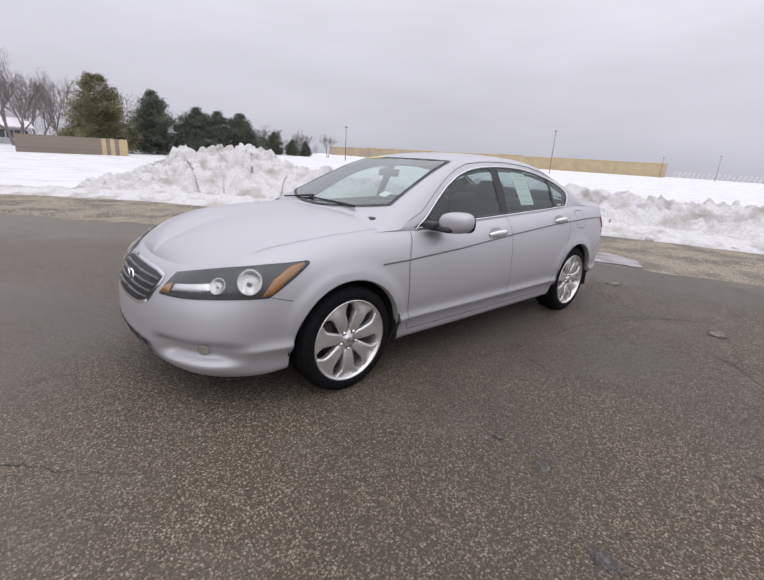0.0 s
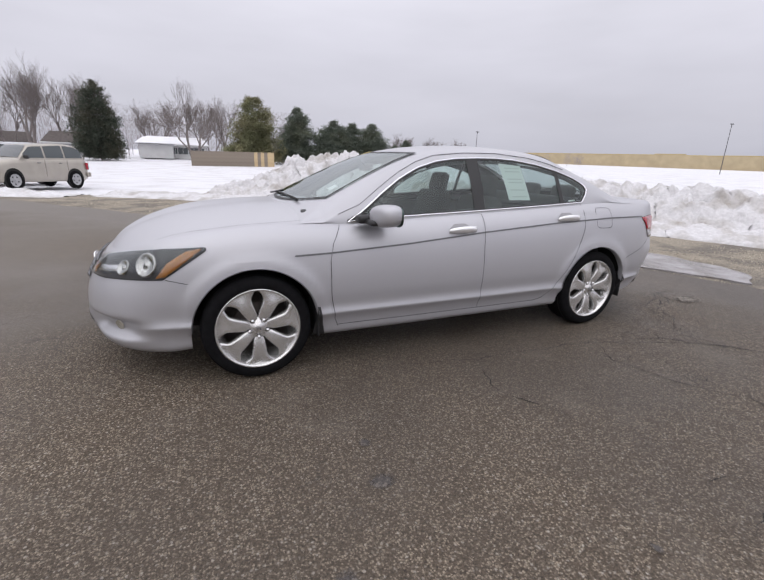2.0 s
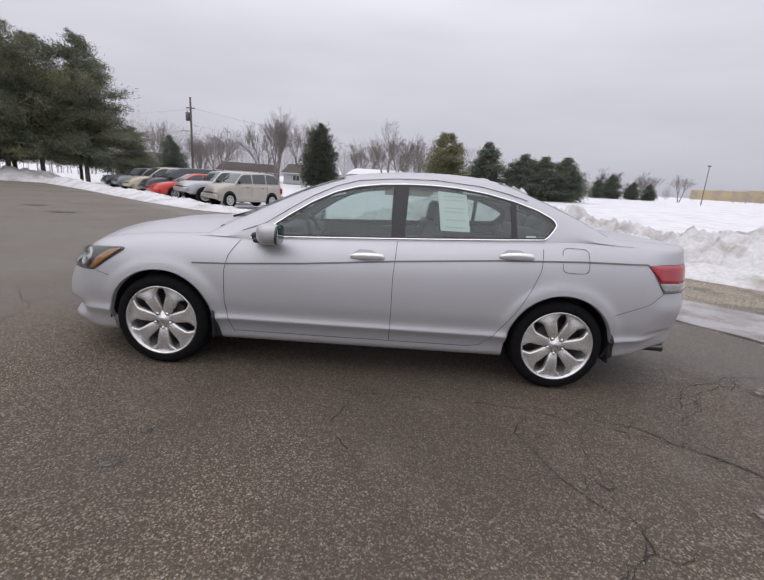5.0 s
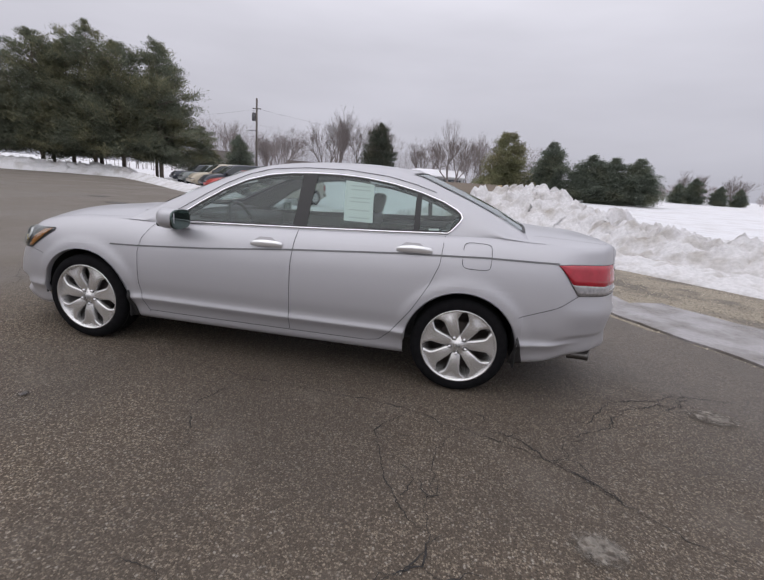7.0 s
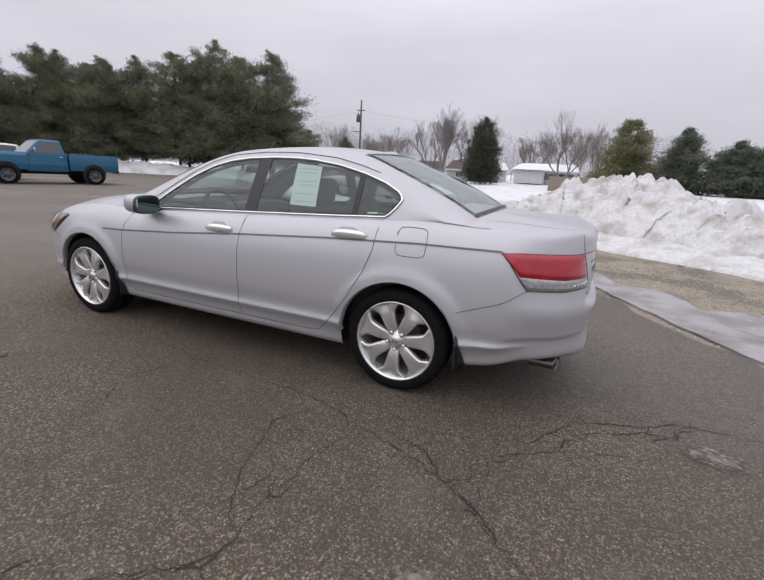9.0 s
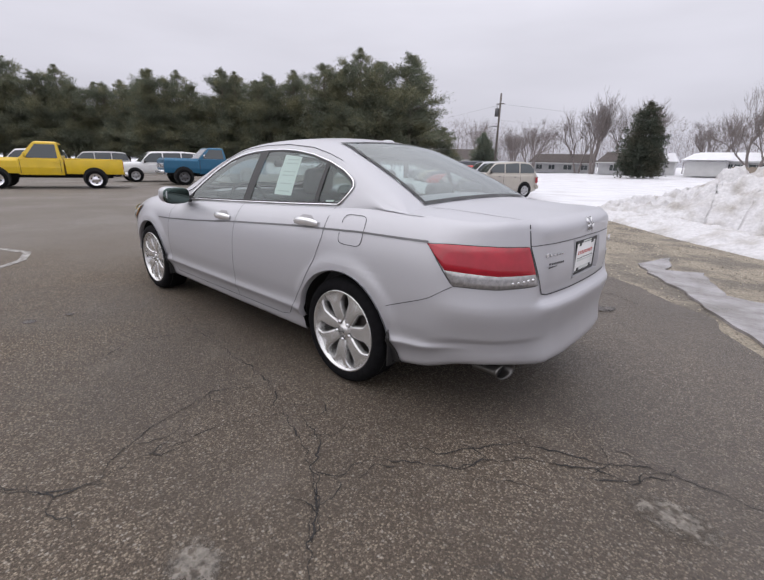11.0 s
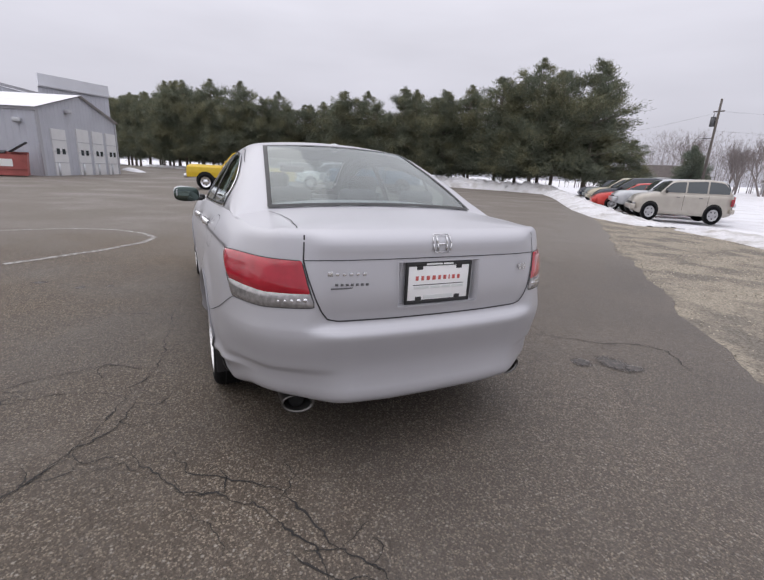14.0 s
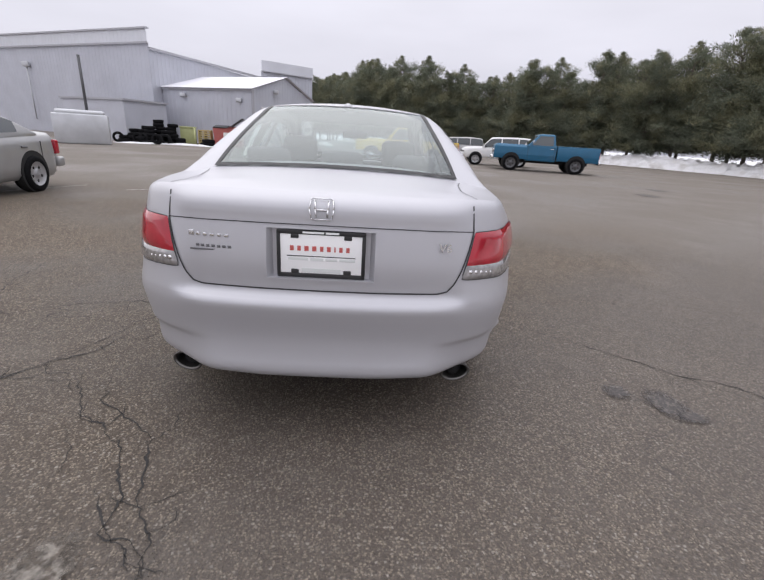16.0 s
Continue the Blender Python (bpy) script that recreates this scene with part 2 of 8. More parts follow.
soft_edge(M_SPOT), soft_edge(M_BLEACH)
M_LINE = mat("worn_white_paint", (0.37, 0.36, 0.34), 0.7, second=(0.14, 0.125, 0.11), second_scale=14, second_range=(0.40, 0.60))
M_GRAVEL = mat("tan_gravel", (0.30, 0.262, 0.205), 0.9, noise_scale=45, vary=0.55, second=(0.17, 0.15, 0.125), second_scale=1.3, bump=1.0, bump_scale=70)
M_PEBBLE = mat("pebbles", (0.36, 0.32, 0.26), 0.85, island=0.5)
M_SLUSH = mat("frozen_slush", (0.29, 0.275, 0.278), 0.25, second=(0.15, 0.135, 0.122), second_scale=2.4, second_range=(0.40, 0.64), noise_scale=20, vary=0.15, bump=0.35, bump_scale=12)
M_SNOW = snow_material("clean_snow", (0.72, 0.72, 0.75), (0.60, 0.59, 0.60), (0.45, 0.68), 0.5)
M_RIDGE = snow_material("greyish_ridge_snow", (0.66, 0.655, 0.67), (0.42, 0.40, 0.385), (0.45, 0.72), 0.9)
M_PILE = snow_material("dirty_snow", (0.60, 0.59, 0.60), (0.31, 0.28, 0.245), (0.47, 0.76), 1.7)
M_LAMPBACK = mat("lamp_backing", (0.045, 0.045, 0.05), 0.35, 0.3)
M_BOWL = mat("lamp_bowl", (0.46, 0.46, 0.45), 0.22, 1.0, noise_scale=35, vary=0.25)
M_SLAT = mat("gloss_black_slat", (0.05, 0.05, 0.055), 0.2)
M_HANDLE = mat("bright_handle_chrome", (0.86, 0.86, 0.87), 0.16, 0.55, coat=0.5)
M_SILVER = mat("silver_metallic_paint", (0.47, 0.468, 0.495), 0.46, 0.45, coat=0.32, coat_rough=0.10, noise_scale=900, vary=0.05)
M_BLACK = mat("black_plastic", (0.018, 0.018, 0.019), 0.5)
M_RUBBER = mat("tyre_rubber", (0.008, 0.008, 0.009), 0.8, spec=0.08, noise_scale=30, vary=0.35, bump=0.2, bump_scale=120)
M_GAP = mat("panel_gap", (0.03, 0.03, 0.032), 0.7)
M_TRIM = mat("dark_grey_moulding", (0.12, 0.12, 0.125), 0.35)
M_CHROME = mat("chrome", (0.82, 0.82, 0.84), 0.08, 1.0)
M_SATIN = mat("satin_chrome", (0.70, 0.70, 0.71), 0.25, 0.9)
M_ALLOY = mat("machined_alloy", (0.66, 0.655, 0.65), 0.27, 0.75, noise_scale=60, vary=0.06)
M_BRAKE = mat("brake_steel", (0.07, 0.06, 0.055), 0.55, 0.7, noise_scale=40, vary=0.3)
M_WELL = mat("wheel_well", (0.012, 0.012, 0.012), 0.9)
M_AMBER = mat("amber_lens", (0.30, 0.125, 0.030), 0.12, noise_scale=30, vary=0.35, coat=0.6)
M_REDLENS = mat("red_lens", (0.36, 0.010, 0.024), 0.12, noise_scale=14, vary=0.22, coat=0.6)
M_CLEARLENS = mat("ribbed_clear_lens", (0.29, 0.28, 0.28), 0.15, 0.5, noise_scale=60, vary=0.35, coat=0.6)
M_SEAT = mat("grey_seat_fabric", (0.075, 0.075, 0.078), 0.85, noise_scale=25, vary=0.15)
M_DASH = mat("dark_interior_plastic", (0.05, 0.05, 0.052), 0.6, noise_scale=20, vary=0.1)
M_LINER = mat("grey_headliner", (0.11, 0.105, 0.10), 0.9)
M_PAPER = mat("white_paper", (0.80, 0.82, 0.80), 0.7)
M_PRINT = mat("faded_print", (0.62, 0.64, 0.63), 0.8)
M_YELLOWTAG = mat("yellow_tag", (0.75, 0.6, 0.15), 0.6)
M_PLATEWHITE = mat("white_plate", (0.82, 0.82, 0.82), 0.35)
M_REDPRINT = mat("red_print", (0.50, 0.10, 0.09), 0.5)


def glass_material(name, tint, opacity, rough=0.02):
    """Thin pane: clear tinted see-through with a mirror-like sheen."""
    m = bpy.data.materials.new(name)
    m.use_nodes = True
    n, l = m.node_tree.nodes, m.node_tree.links
    n.remove(n["Principled BSDF"])
    tr = n.new("ShaderNodeBsdfTransparent")
    tr.inputs[0].default_value = (*tint, 1)
    gl = n.new("ShaderNodeBsdfGlossy")
    gl.inputs["Roughness"].default_value = rough
    gl.inputs[0].default_value = (0.95, 1.0, 0.99, 1)
    lw = n.new("ShaderNodeLayerWeight")
    lw.inputs["Blend"].default_value = 0.5
    pw = n.new("ShaderNodeMath")
    pw.operation = "POWER"
    pw.inputs[1].default_value = 4.0
    l.new(lw.outputs["Facing"], pw.inputs[0])
    fr = n.new("ShaderNodeMapRange")
    fr.inputs["To Min"].default_value, fr.inputs["To Max"].default_value = opacity, 0.95
    l.new(pw.outputs[0], fr.inputs["Value"])
    mx = n.new("ShaderNodeMixShader")
    l.new(fr.outputs[0], mx.inputs[0]), l.new(tr.outputs[0], mx.inputs[1]), l.new(gl.outputs[0], mx.inputs[2])
    l.new(mx.outputs[0], n["Material Output"].inputs[0])
    return m


M_GLASS = glass_material("tinted_car_glass", (0.60, 0.69, 0.67), 0.065)
M_GLASS_F = glass_material("wet_windshield_glass", (0.64, 0.72, 0.71), 0.14, 0.02)
M_GLASS_R = glass_material("wet_rear_glass", (0.56, 0.63, 0.63), 0.12, 0.04)
M_LENS = glass_material("clear_lamp_lens", (0.92, 0.93, 0.93), 0.04)


# ---- mesh helpers ----
def part(name, bm, material, parent=None, label="", smooth=True):
    """Links a bmesh as one mesh object, under its thing."""
    me = bpy.data.meshes.new(name)
    bmesh.ops.recalc_face_normals(bm, faces=bm.faces) if len(bm.faces) < 3000 else None
    bm.to_mesh(me)
    bm.free()
    if smooth:
        for p in me.polygons:
            p.use_smooth = True
    me.materials.append(material)
    ob = new(name, me)
    if parent:
        ob.parent = parent
    if label:
        tagged(ob, label)
    return ob


def thing(name, label, category, m=None, group="", kind=""):
    ob = new(name)
    ob.empty_display_size = 0.2
    if m:
        ob.matrix_world = m
    return tagged(ob, label, category, group, kind)


def box_into(bm, cx, cy, cz, sx, sy, sz, rot=None, bevel=0.0, seg=2):
    r = bmesh.ops.create_cube(bm, size=1.0)
    vs = r["verts"]
    bmesh.ops.scale(bm, vec=(sx, sy, sz), verts=vs)
    if bevel:
        es = list({e for v in vs for e in v.link_edges})
        out = bmesh.ops.bevel(bm, geom=es, offset=bevel, segments=seg, affect="EDGES", profile=0.5)
        vs = [v for v in {v for f in out["faces"] for v in f.verts} | {v for v in vs if v.is_valid}]
    m = Matrix.Translation((cx, cy, cz)) @ (rot or Matrix.Identity(4))
    bmesh.ops.transform(bm, matrix=m, verts=vs)
    return vs


def box_bm(cx, cy, cz, sx, sy, sz, rot=None, bevel=0.0, seg=2):
    bm = bmesh.new()
    box_into(bm, cx, cy, cz, sx, sy, sz, rot, bevel, seg)
    return bm


def cyl_into(bm, p, q, r1, r2=None, sides=10, caps=True):
    p, q = Vector(p), Vector(q)
    d = q - p
    res = bmesh.ops.create_cone(bm, cap_ends=caps, segments=sides, radius1=r1, radius2=r1 if r2 is None else r2, depth=d.length)
    m = Matrix.Translation((p + q) / 2) @ d.to_track_quat("Z", "Y").to_matrix().to_4x4()
    bmesh.ops.transform(bm, matrix=m, verts=res["verts"])
    return res["verts"]


def ball_into(bm, c, sx, sy, sz, power=1.0, seg=20, rings=12):
    r = bmesh.ops.create_uvsphere(bm, u_segments=seg, v_segments=rings, radius=1.0)
    for v in r["verts"]:
        co = v.co
        v.co = Vector([math.copysign(abs(a) ** power, a) for a in co])
        v.co = Vector((v.co.x * sx + c[0], v.co.y * sy + c[1], v.co.z * sz + c[2]))
    return r["verts"]


def lathe(profile, segs=48, axis="y"):
    """Revolves (radius, along) pairs about the y axis."""
    bm = bmesh.new()
    rows = []
    for r, a in profile:
        rows.append([bm.verts.new((r * math.cos(2 * math.pi * k / segs), a, r * math.sin(2 * math.pi * k / segs))) for k in range(segs)])
    for i in range(len(rows) - 1):
        for k in range(segs):
            bm.faces.new((rows[i][k], rows[i][(k + 1) % segs], rows[i + 1][(k + 1) % segs], rows[i + 1][k]))
    return bm


def grid_bm(rows):
    bm = bmesh.new()
    vs = [[bm.verts.new(p) for p in row] for row in rows]
    for i in range(len(vs) - 1):
        for j in range(len(vs[0]) - 1):
            try:
                bm.faces.new((vs[i][j], vs[i][j + 1], vs[i + 1][j + 1], vs[i + 1][j]))
            except ValueError:
                pass
    return bm


def hermite(pts):
    """A smooth curve through (x, value) pairs."""
    xs, ys = np.array([p[0] for p in pts], float), np.array([p[1] for p in pts], float)
    d = np.diff(ys) / np.diff(xs)
    m = np.zeros(len(xs))
    m[0], m[-1] = d[0], d[-1]
    for i in range(1, len(xs) - 1):
        if d[i - 1] * d[i] > 0:
            w1, w2 = 2 * (xs[i + 1] - xs[i]) + xs[i] - xs[i - 1], xs[i + 1] - xs[i] + 2 * (xs[i] - xs[i - 1])
            m[i] = (w1 + w2) / (w1 / d[i - 1] + w2 / d[i])

    def f(x):
        x = min(max(x, xs[0]), xs[-1])
        i = int(min(max(np.searchsorted(xs, x) - 1, 0), len(xs) - 2))
        h = xs[i + 1] - xs[i]
        t = (x - xs[i]) / h
        return float((2 * t ** 3 - 3 * t * t + 1) * ys[i] + (t ** 3 - 2 * t * t + t) * h * m[i] + (3 * t * t - 2 * t ** 3) * ys[i + 1] + (t ** 3 - t * t) * h * m[i + 1])
    return f


def sstep(a, b, x):
    t = min(max((x - a) / (b - a), 0.0), 1.0)
    return t * t * (3 - 2 * t)


def polyline(pts, n):
    """n points spaced evenly along a polyline of any dimension."""
    P = np.array(pts, float)
    s = np.concatenate([[0], np.cumsum(np.linalg.norm(np.diff(P, axis=0), axis=1))])
    u = np.linspace(0, s[-1], n)
    return np.stack([np.interp(u, s, P[:, k]) for k in range(P.shape[1])], 1)


def mirrored(bm):
    out = bm.copy()
    for v in out.verts:
        v.co.y = -v.co.y
    bmesh.ops.reverse_faces(out, faces=out.faces)
    return out


def wiggle(pts, step, amount, seed=0, closed=False):
    """Subdivides a plan polyline and makes it uneven."""
    out = []
    P = list(pts) + ([pts[0]] if closed else [])
    for (x0, y0), (x1, y1) in zip(P[:-1], P[1:]):
        n = max(1, int(math.hypot(x1 - x0, y1 - y0) / step))
        for k in range(n):
            t = k / n
            x, y = x0 + (x1 - x0) * t, y0 + (y1 - y0) * t
            a = noise.noise_vector(Vector((x * 0.9, y * 0.9, seed))) + 0.5 * noise.noise_vector(Vector((x * 3.1, y * 3.1, seed + 5)))
            out.append((x + a.x * amount, y + a.y * amount))
    if not closed:
        out.append(P[-1])
    return out


def slab(name, outline, top, thick, material, label, kind="structure"):
    bm = bmesh.new()
    f = bm.faces.new([bm.verts.new((x, y, top)) for x, y in outline])
    if f.normal.z < 0:
        bmesh.ops.reverse_faces(bm, faces=[f])
    ext = bmesh.ops.extrude_face_region(bm, geom=[f])
    bmesh.ops.translate(bm, vec=(0, 0, -thick), verts=[v for v in ext["geom"] if isinstance(v, bmesh.types.BMVert)])
    bmesh.ops.recalc_face_normals(bm, faces=bm.faces)
    bmesh.ops.triangulate(bm, faces=[f for f in bm.faces if len(f.verts) > 4])
    ob = part(name, bm, material, smooth=False)
    return tagged(ob, label, name.replace("_", " "), kind=kind)


# ---- ground, lot, gravel strip, snow ----
def ground_height(x, y):
    """The snowy field rises gently away from the lot."""
    d = 0.5 * x + 0.86 * y
    return 0.02 * max(0.0, d - 25.0) ** 1.0 * sstep(25, 60, d) if d > 25 else 0.0


bm = bmesh.new()
rings = [0.5] + [1.2 * 1.16 ** k for k in range(54)]
prev = None
center = bm.verts.new((0, 0, -0.07))
for r in rings:
    ring = []
    for k in range(96):
        x, y = r * math.cos(2 * math.pi * k / 96), r * math.sin(2 * math.pi * k / 96)
        z = -0.07 + (ground_height(x, y) if r < 420 else ground_height(x * 420 / r, y * 420 / r))
        z += 0.09 * noise.noise(Vector((x * 0.06, y * 0.06, 0))) * sstep(12, 40, math.hypot(x, y)) * (1 if r < 300 else 0)
        ring.append(bm.verts.new((x, y, z)))
    for k in range(96):
        if prev is None:
            bm.faces.new((center, ring[k], ring[(k + 1) % 96]))
        else:
            bm.faces.new((prev[k], ring[k], ring[(k + 1) % 96], prev[(k + 1) % 96]))
    prev = ring
ground = part("ground", bm, M_SNOW)
tagged(ground, "open snow-covered field reaching to the horizon", "ground", kind="structure")

EDGE = [(-5.6, 11.2), (-2.6, 7.9), (-0.4, 5.6), (0.75, 4.5), (2.4, 2.75), (2.95, 2.35), (3.4, 1.5), (3.75, 0.95), (4.2, 0.1), (4.7, -1.0), (5.1, -2.0), (6.0, -5.0), (8.0, -12), (10, -40)]
FAR_EDGE = [(60, -120), (-130, -120), (-130, -30), (-75, 6.5), (-47, 22.5), (-34, 30), (-27, 31), (-19, 23.5), (-11, 16.3), (-7.5, 13.2)]
asphalt = slab("pavement", wiggle(EDGE, 0.07, 0.13, 1) + FAR_EDGE, 0.0, 0.25, M_ASPHALT, "worn damp grey-brown asphalt lot with pale aggregate and cracks")
gravel_edge = [(-14, 22), (-9, 17.5), (-6.3, 14.4), (-2.5, 12.8), (0.9, 10.4), (3.2, 7.2), (4.9, 5.9), (6.6, 4.2), (8.2, 2.2), (9.0, -0.8), (10.2, -4.5), (11.5, -12), (14, -40)]
gravel = slab("gravel_strip", wiggle(gravel_edge, 0.5, 0.2, 3) + [(9, -40), (7.5, -12), (5.5, -5), (4.4, -1.2), (3.6, 0.8), (2.2, 2.5), (0.5, 4.3), (-0.8, 5.4), (-3, 7.6), (-6.5, 11.2), (-14, 20)], -0.012, 0.2, M_GRAVEL,
              "damp tan gravel shoulder along the asphalt edge")
slush = slab("ice_sheet", wiggle([(1.85, 4.6), (2.3, 3.75), (2.75, 2.85), (3.1, 2.25), (3.4, 1.75), (3.78, 1.12), (4.25, 0.35), (4.75, -0.55), (5.3, -0.2), (5.4, 1.0), (5.1, 1.75), (4.3, 2.7), (3.8, 2.5), (3.4, 3.3), (2.95, 3.3), (2.7, 4.5), (2.3, 4.4), (2.1, 5.4)], 0.05, 0.14, 4, True), 0.014, 0.1, M_SLUSH,
             "thin grey-white sheet of frozen slush on the gravel edge", "stuff")
tagged(slush, category="ice")

# loose stones in the gravel
random.seed(4)
bm = bmesh.new()
verts, faces = [], []
gpoly = [(-6.0, 12.0), (-3, 7.9), (-0.6, 5.5), (2.3, 2.7), (3.3, 1.45), (4.1, 0.1), (4.7, -1.2), (5.6, -4), (8.5, -4), (8.2, 0), (7.4, 2.2), (6.0, 4.2), (4.4, 5.4), (2.6, 7), (0.5, 9.8), (-2.6, 12.2)]


def inside(x, y, poly):
    c = False
    for (x0, y0), (x1, y1) in zip(poly, poly[1:] + poly[:1]):
        if (y0 > y) != (y1 > y) and x < (x1 - x0) * (y - y0) / (y1 - y0) + x0:
            c = not c
    return c


while len(faces) < 7500 * 8:
    x, y = random.uniform(-6, 8.6), random.uniform(-4, 12.4)
    if not inside(x, y, gpoly) or noise.noise(Vector((x * 0.8, y * 0.8, 2))) < random.uniform(-0.5, 0.25):
        continue
    if 3.0 < x + 0.55 * (y - 1.0) < 4.9 and -0.4 < y < 5.5 and random.random() < 0.85 and x - 3.4 > -0.62 * (y - 1.75):
        continue
    r = random.uniform(0.006, 0.017)
    a, o = random.uniform(0, 6.28), len(verts)
    for dx, dy, dz in ((1, 0, 0), (0, 0.8, 0), (-1.1, 0, 0), (0, -0.9, 0), (0.1, 0, 0.75), (0, 0, -0.6)):
        verts.append((x + r * (dx * math.cos(a) - dy * math.sin(a)), y + r * (dx * math.sin(a) + dy * math.cos(a)), -0.008 + r * dz))
    for q in ((0, 1, 4), (1, 2, 4), (2, 3, 4), (3, 0, 4), (1, 0, 5), (2, 1, 5), (3, 2, 5), (0, 3, 5)):
        faces.append(tuple(o + k for k in q))
me = bpy.data.meshes.new("gravel_stones")
me.from_pydata(verts, [], faces)
me.materials.append(M_PEBBLE)
bm.free()
tagged(new("gravel_stones", me), "small loose tan stones scattered over the gravel shoulder", "gravel", kind="stuff")


def bank(name, spine, label, step=0.09, lumps=1.0, seed=0.0, material=None, side_n=34, category="snow bank"):
    """A heap of ploughed snow along a spine of (x, y, half width, height)."""
    S = polyline(spine, max(8, int(np.linalg.norm(np.diff(np.array(spine)[:, :2], axis=0), axis=1).sum() / step)))
    rows = []
    n = len(S)
    for i, (x, y, w, h) in enumerate(S):
        a = S[min(i + 1, n - 1)][:2] - S[max(i - 1, 0)][:2]
        a = a / max(1e-6, np.linalg.norm(a))
        end = sstep(0, 6, i) * sstep(0, 6, n - 1 - i)
        row = []
        for j in range(side_n + 1):
            v = 2 * j / side_n - 1
            px, py = x - a[1] * v * w, y + a[0] * v * w
            e = noise.noise(Vector((px * 0.45, py * 0.45, seed)))
            prof = max(0.0, 1 - abs(v) ** 1.7) ** 0.9
            z = h * prof * (0.95 + 0.35 * e) * (0.25 + 0.75 * end)
            vd = noise.voronoi(Vector((px * 2.3, py * 2.3, z * 2 + seed)))[0]
            z += lumps * prof ** 0.6 * (0.20 * (0.42 - 1.1 * min(vd[0], 0.75) ** 2) * h + 0.10 * noise.noise(Vector((px * 2.7, py * 2.7, seed))) + 0.05 * noise.noise(Vector((px * 7, py * 7, seed + 3))) + 0.03 * noise.noise(Vector((px * 13, py * 13, seed + 6)))) * min(1.0, h + 0.35)
            vb = noise.voronoi(Vector((px * 4.6, py * 4.6, z * 3 + seed)))[0]
            z += lumps * prof ** 0.5 * (0.24 * (0.22 - 1.3 * min(vb[0], 0.7) ** 2) + 0.07 * abs(noise.noise(Vector((px * 5, py * 5, seed + 9))))) * min(1.0, h + 0.25)
            k = 0.14 * lumps * prof
            dx = k * noise.noise(Vector((px * 2.5, py * 2.5, z * 2.5 + 11)))
            dy = k * noise.noise(Vector((px * 2.5, py * 2.5, z * 2.5 + 23)))
            row.append((px + dx, py + dy, max(z, 0) + ground_height(px, py) + (-0.10 if prof <= 0.02 else -0.02)))
        rows.append(row)
    ob = part(name, grid_bm(rows), material or M_PILE, smooth=True)
    return tagged(ob, label, category, kind="stuff")


bank("snow_bank", [(-1.2, 12.9, 0.8, 0.25), (0.6, 13.0, 1.5, 0.75), (2.0, 13.3, 2.0, 1.45), (3.2, 13.2, 2.1, 1.35), (4.4, 12.8, 2.1, 1.6), (5.6, 11.6, 1.9, 1.3), (6.6, 10.2, 1.6, 0.9)],
     "tall heap of ploughed snow with dirty grey lumps", lumps=1.3, seed=1.0, side_n=52, step=0.075)
bank("snow_bank", [(5.3, 10.2, 1.0, 0.7), (6.4, 8.6, 1.3, 0.95), (7.2, 7.0, 1.35, 0.75), (8.6, 5.6, 1.4, 1.0), (9.8, 4.2, 1.4, 1.05), (10.8, 2.4, 1.4, 0.95), (11.6, 0.2, 1.4, 0.9), (12.2, -2.5, 1.4, 0.8), (13.2, -6.0, 1.4, 0.7), (15, -14, 1.4, 0.6)],
     "long ridge of ploughed snow, crusted and dirty on its face", lumps=1.35, seed=7.0, side_n=46, step=0.085)
bank("snow_apron", [(-4.2, 13.9, 0.9, 0.16), (-1.8, 12.8, 0.9, 0.18), (0.6, 11.0, 0.9, 0.22), (2.6, 8.6, 1.0, 0.25), (3.7, 7.3, 0.9, 0.25), (5.2, 6.4, 0.9, 0.28), (6.8, 4.8, 0.9, 0.25), (8.4, 2.9, 0.9, 0.25), (9.5, 0.3, 0.9, 0.25), (10.4, -3, 0.9, 0.22), (12, -9, 0.9, 0.2)],
     "low spill of broken snow at the foot of the snow ridge", lumps=0.9, seed=13.0, side_n=26, material=M_PILE)
bank("snow_bank", [(-5.0, 13.4, 0.9, 0.12), (-7.5, 14.4, 1.0, 0.22), (-10.2, 16.6, 1.1, 0.3), (-13.5, 19.6, 1.1, 0.32), (-17.5, 23.3, 1.1, 0.32), (-22, 27.4, 1.2, 0.4), (-27.5, 32.0, 1.3, 0.5)],
     "low white snow ridge in front of the parked cars", lumps=1.1, seed=19.0, side_n=26, step=0.13, material=M_RIDGE)
bank("snow_bank", [(-27, 32.2, 1.6, 0.7), (-33, 31.6, 1.8, 1.0), (-40, 28.0, 1.8, 1.1), (-47.5, 23.6, 1.8, 0.9), (-56, 18.6, 1.6, 0.8), (-66, 12.6, 1.6, 0.6), (-76, 7.0, 1.5, 0.5), (-96, -7, 1.4, 0.4)],
     "long white snow ridge ploughed up beneath the pine row", lumps=1.5, seed=29.0, side_n=30, step=0.22, material=M_RIDGE)

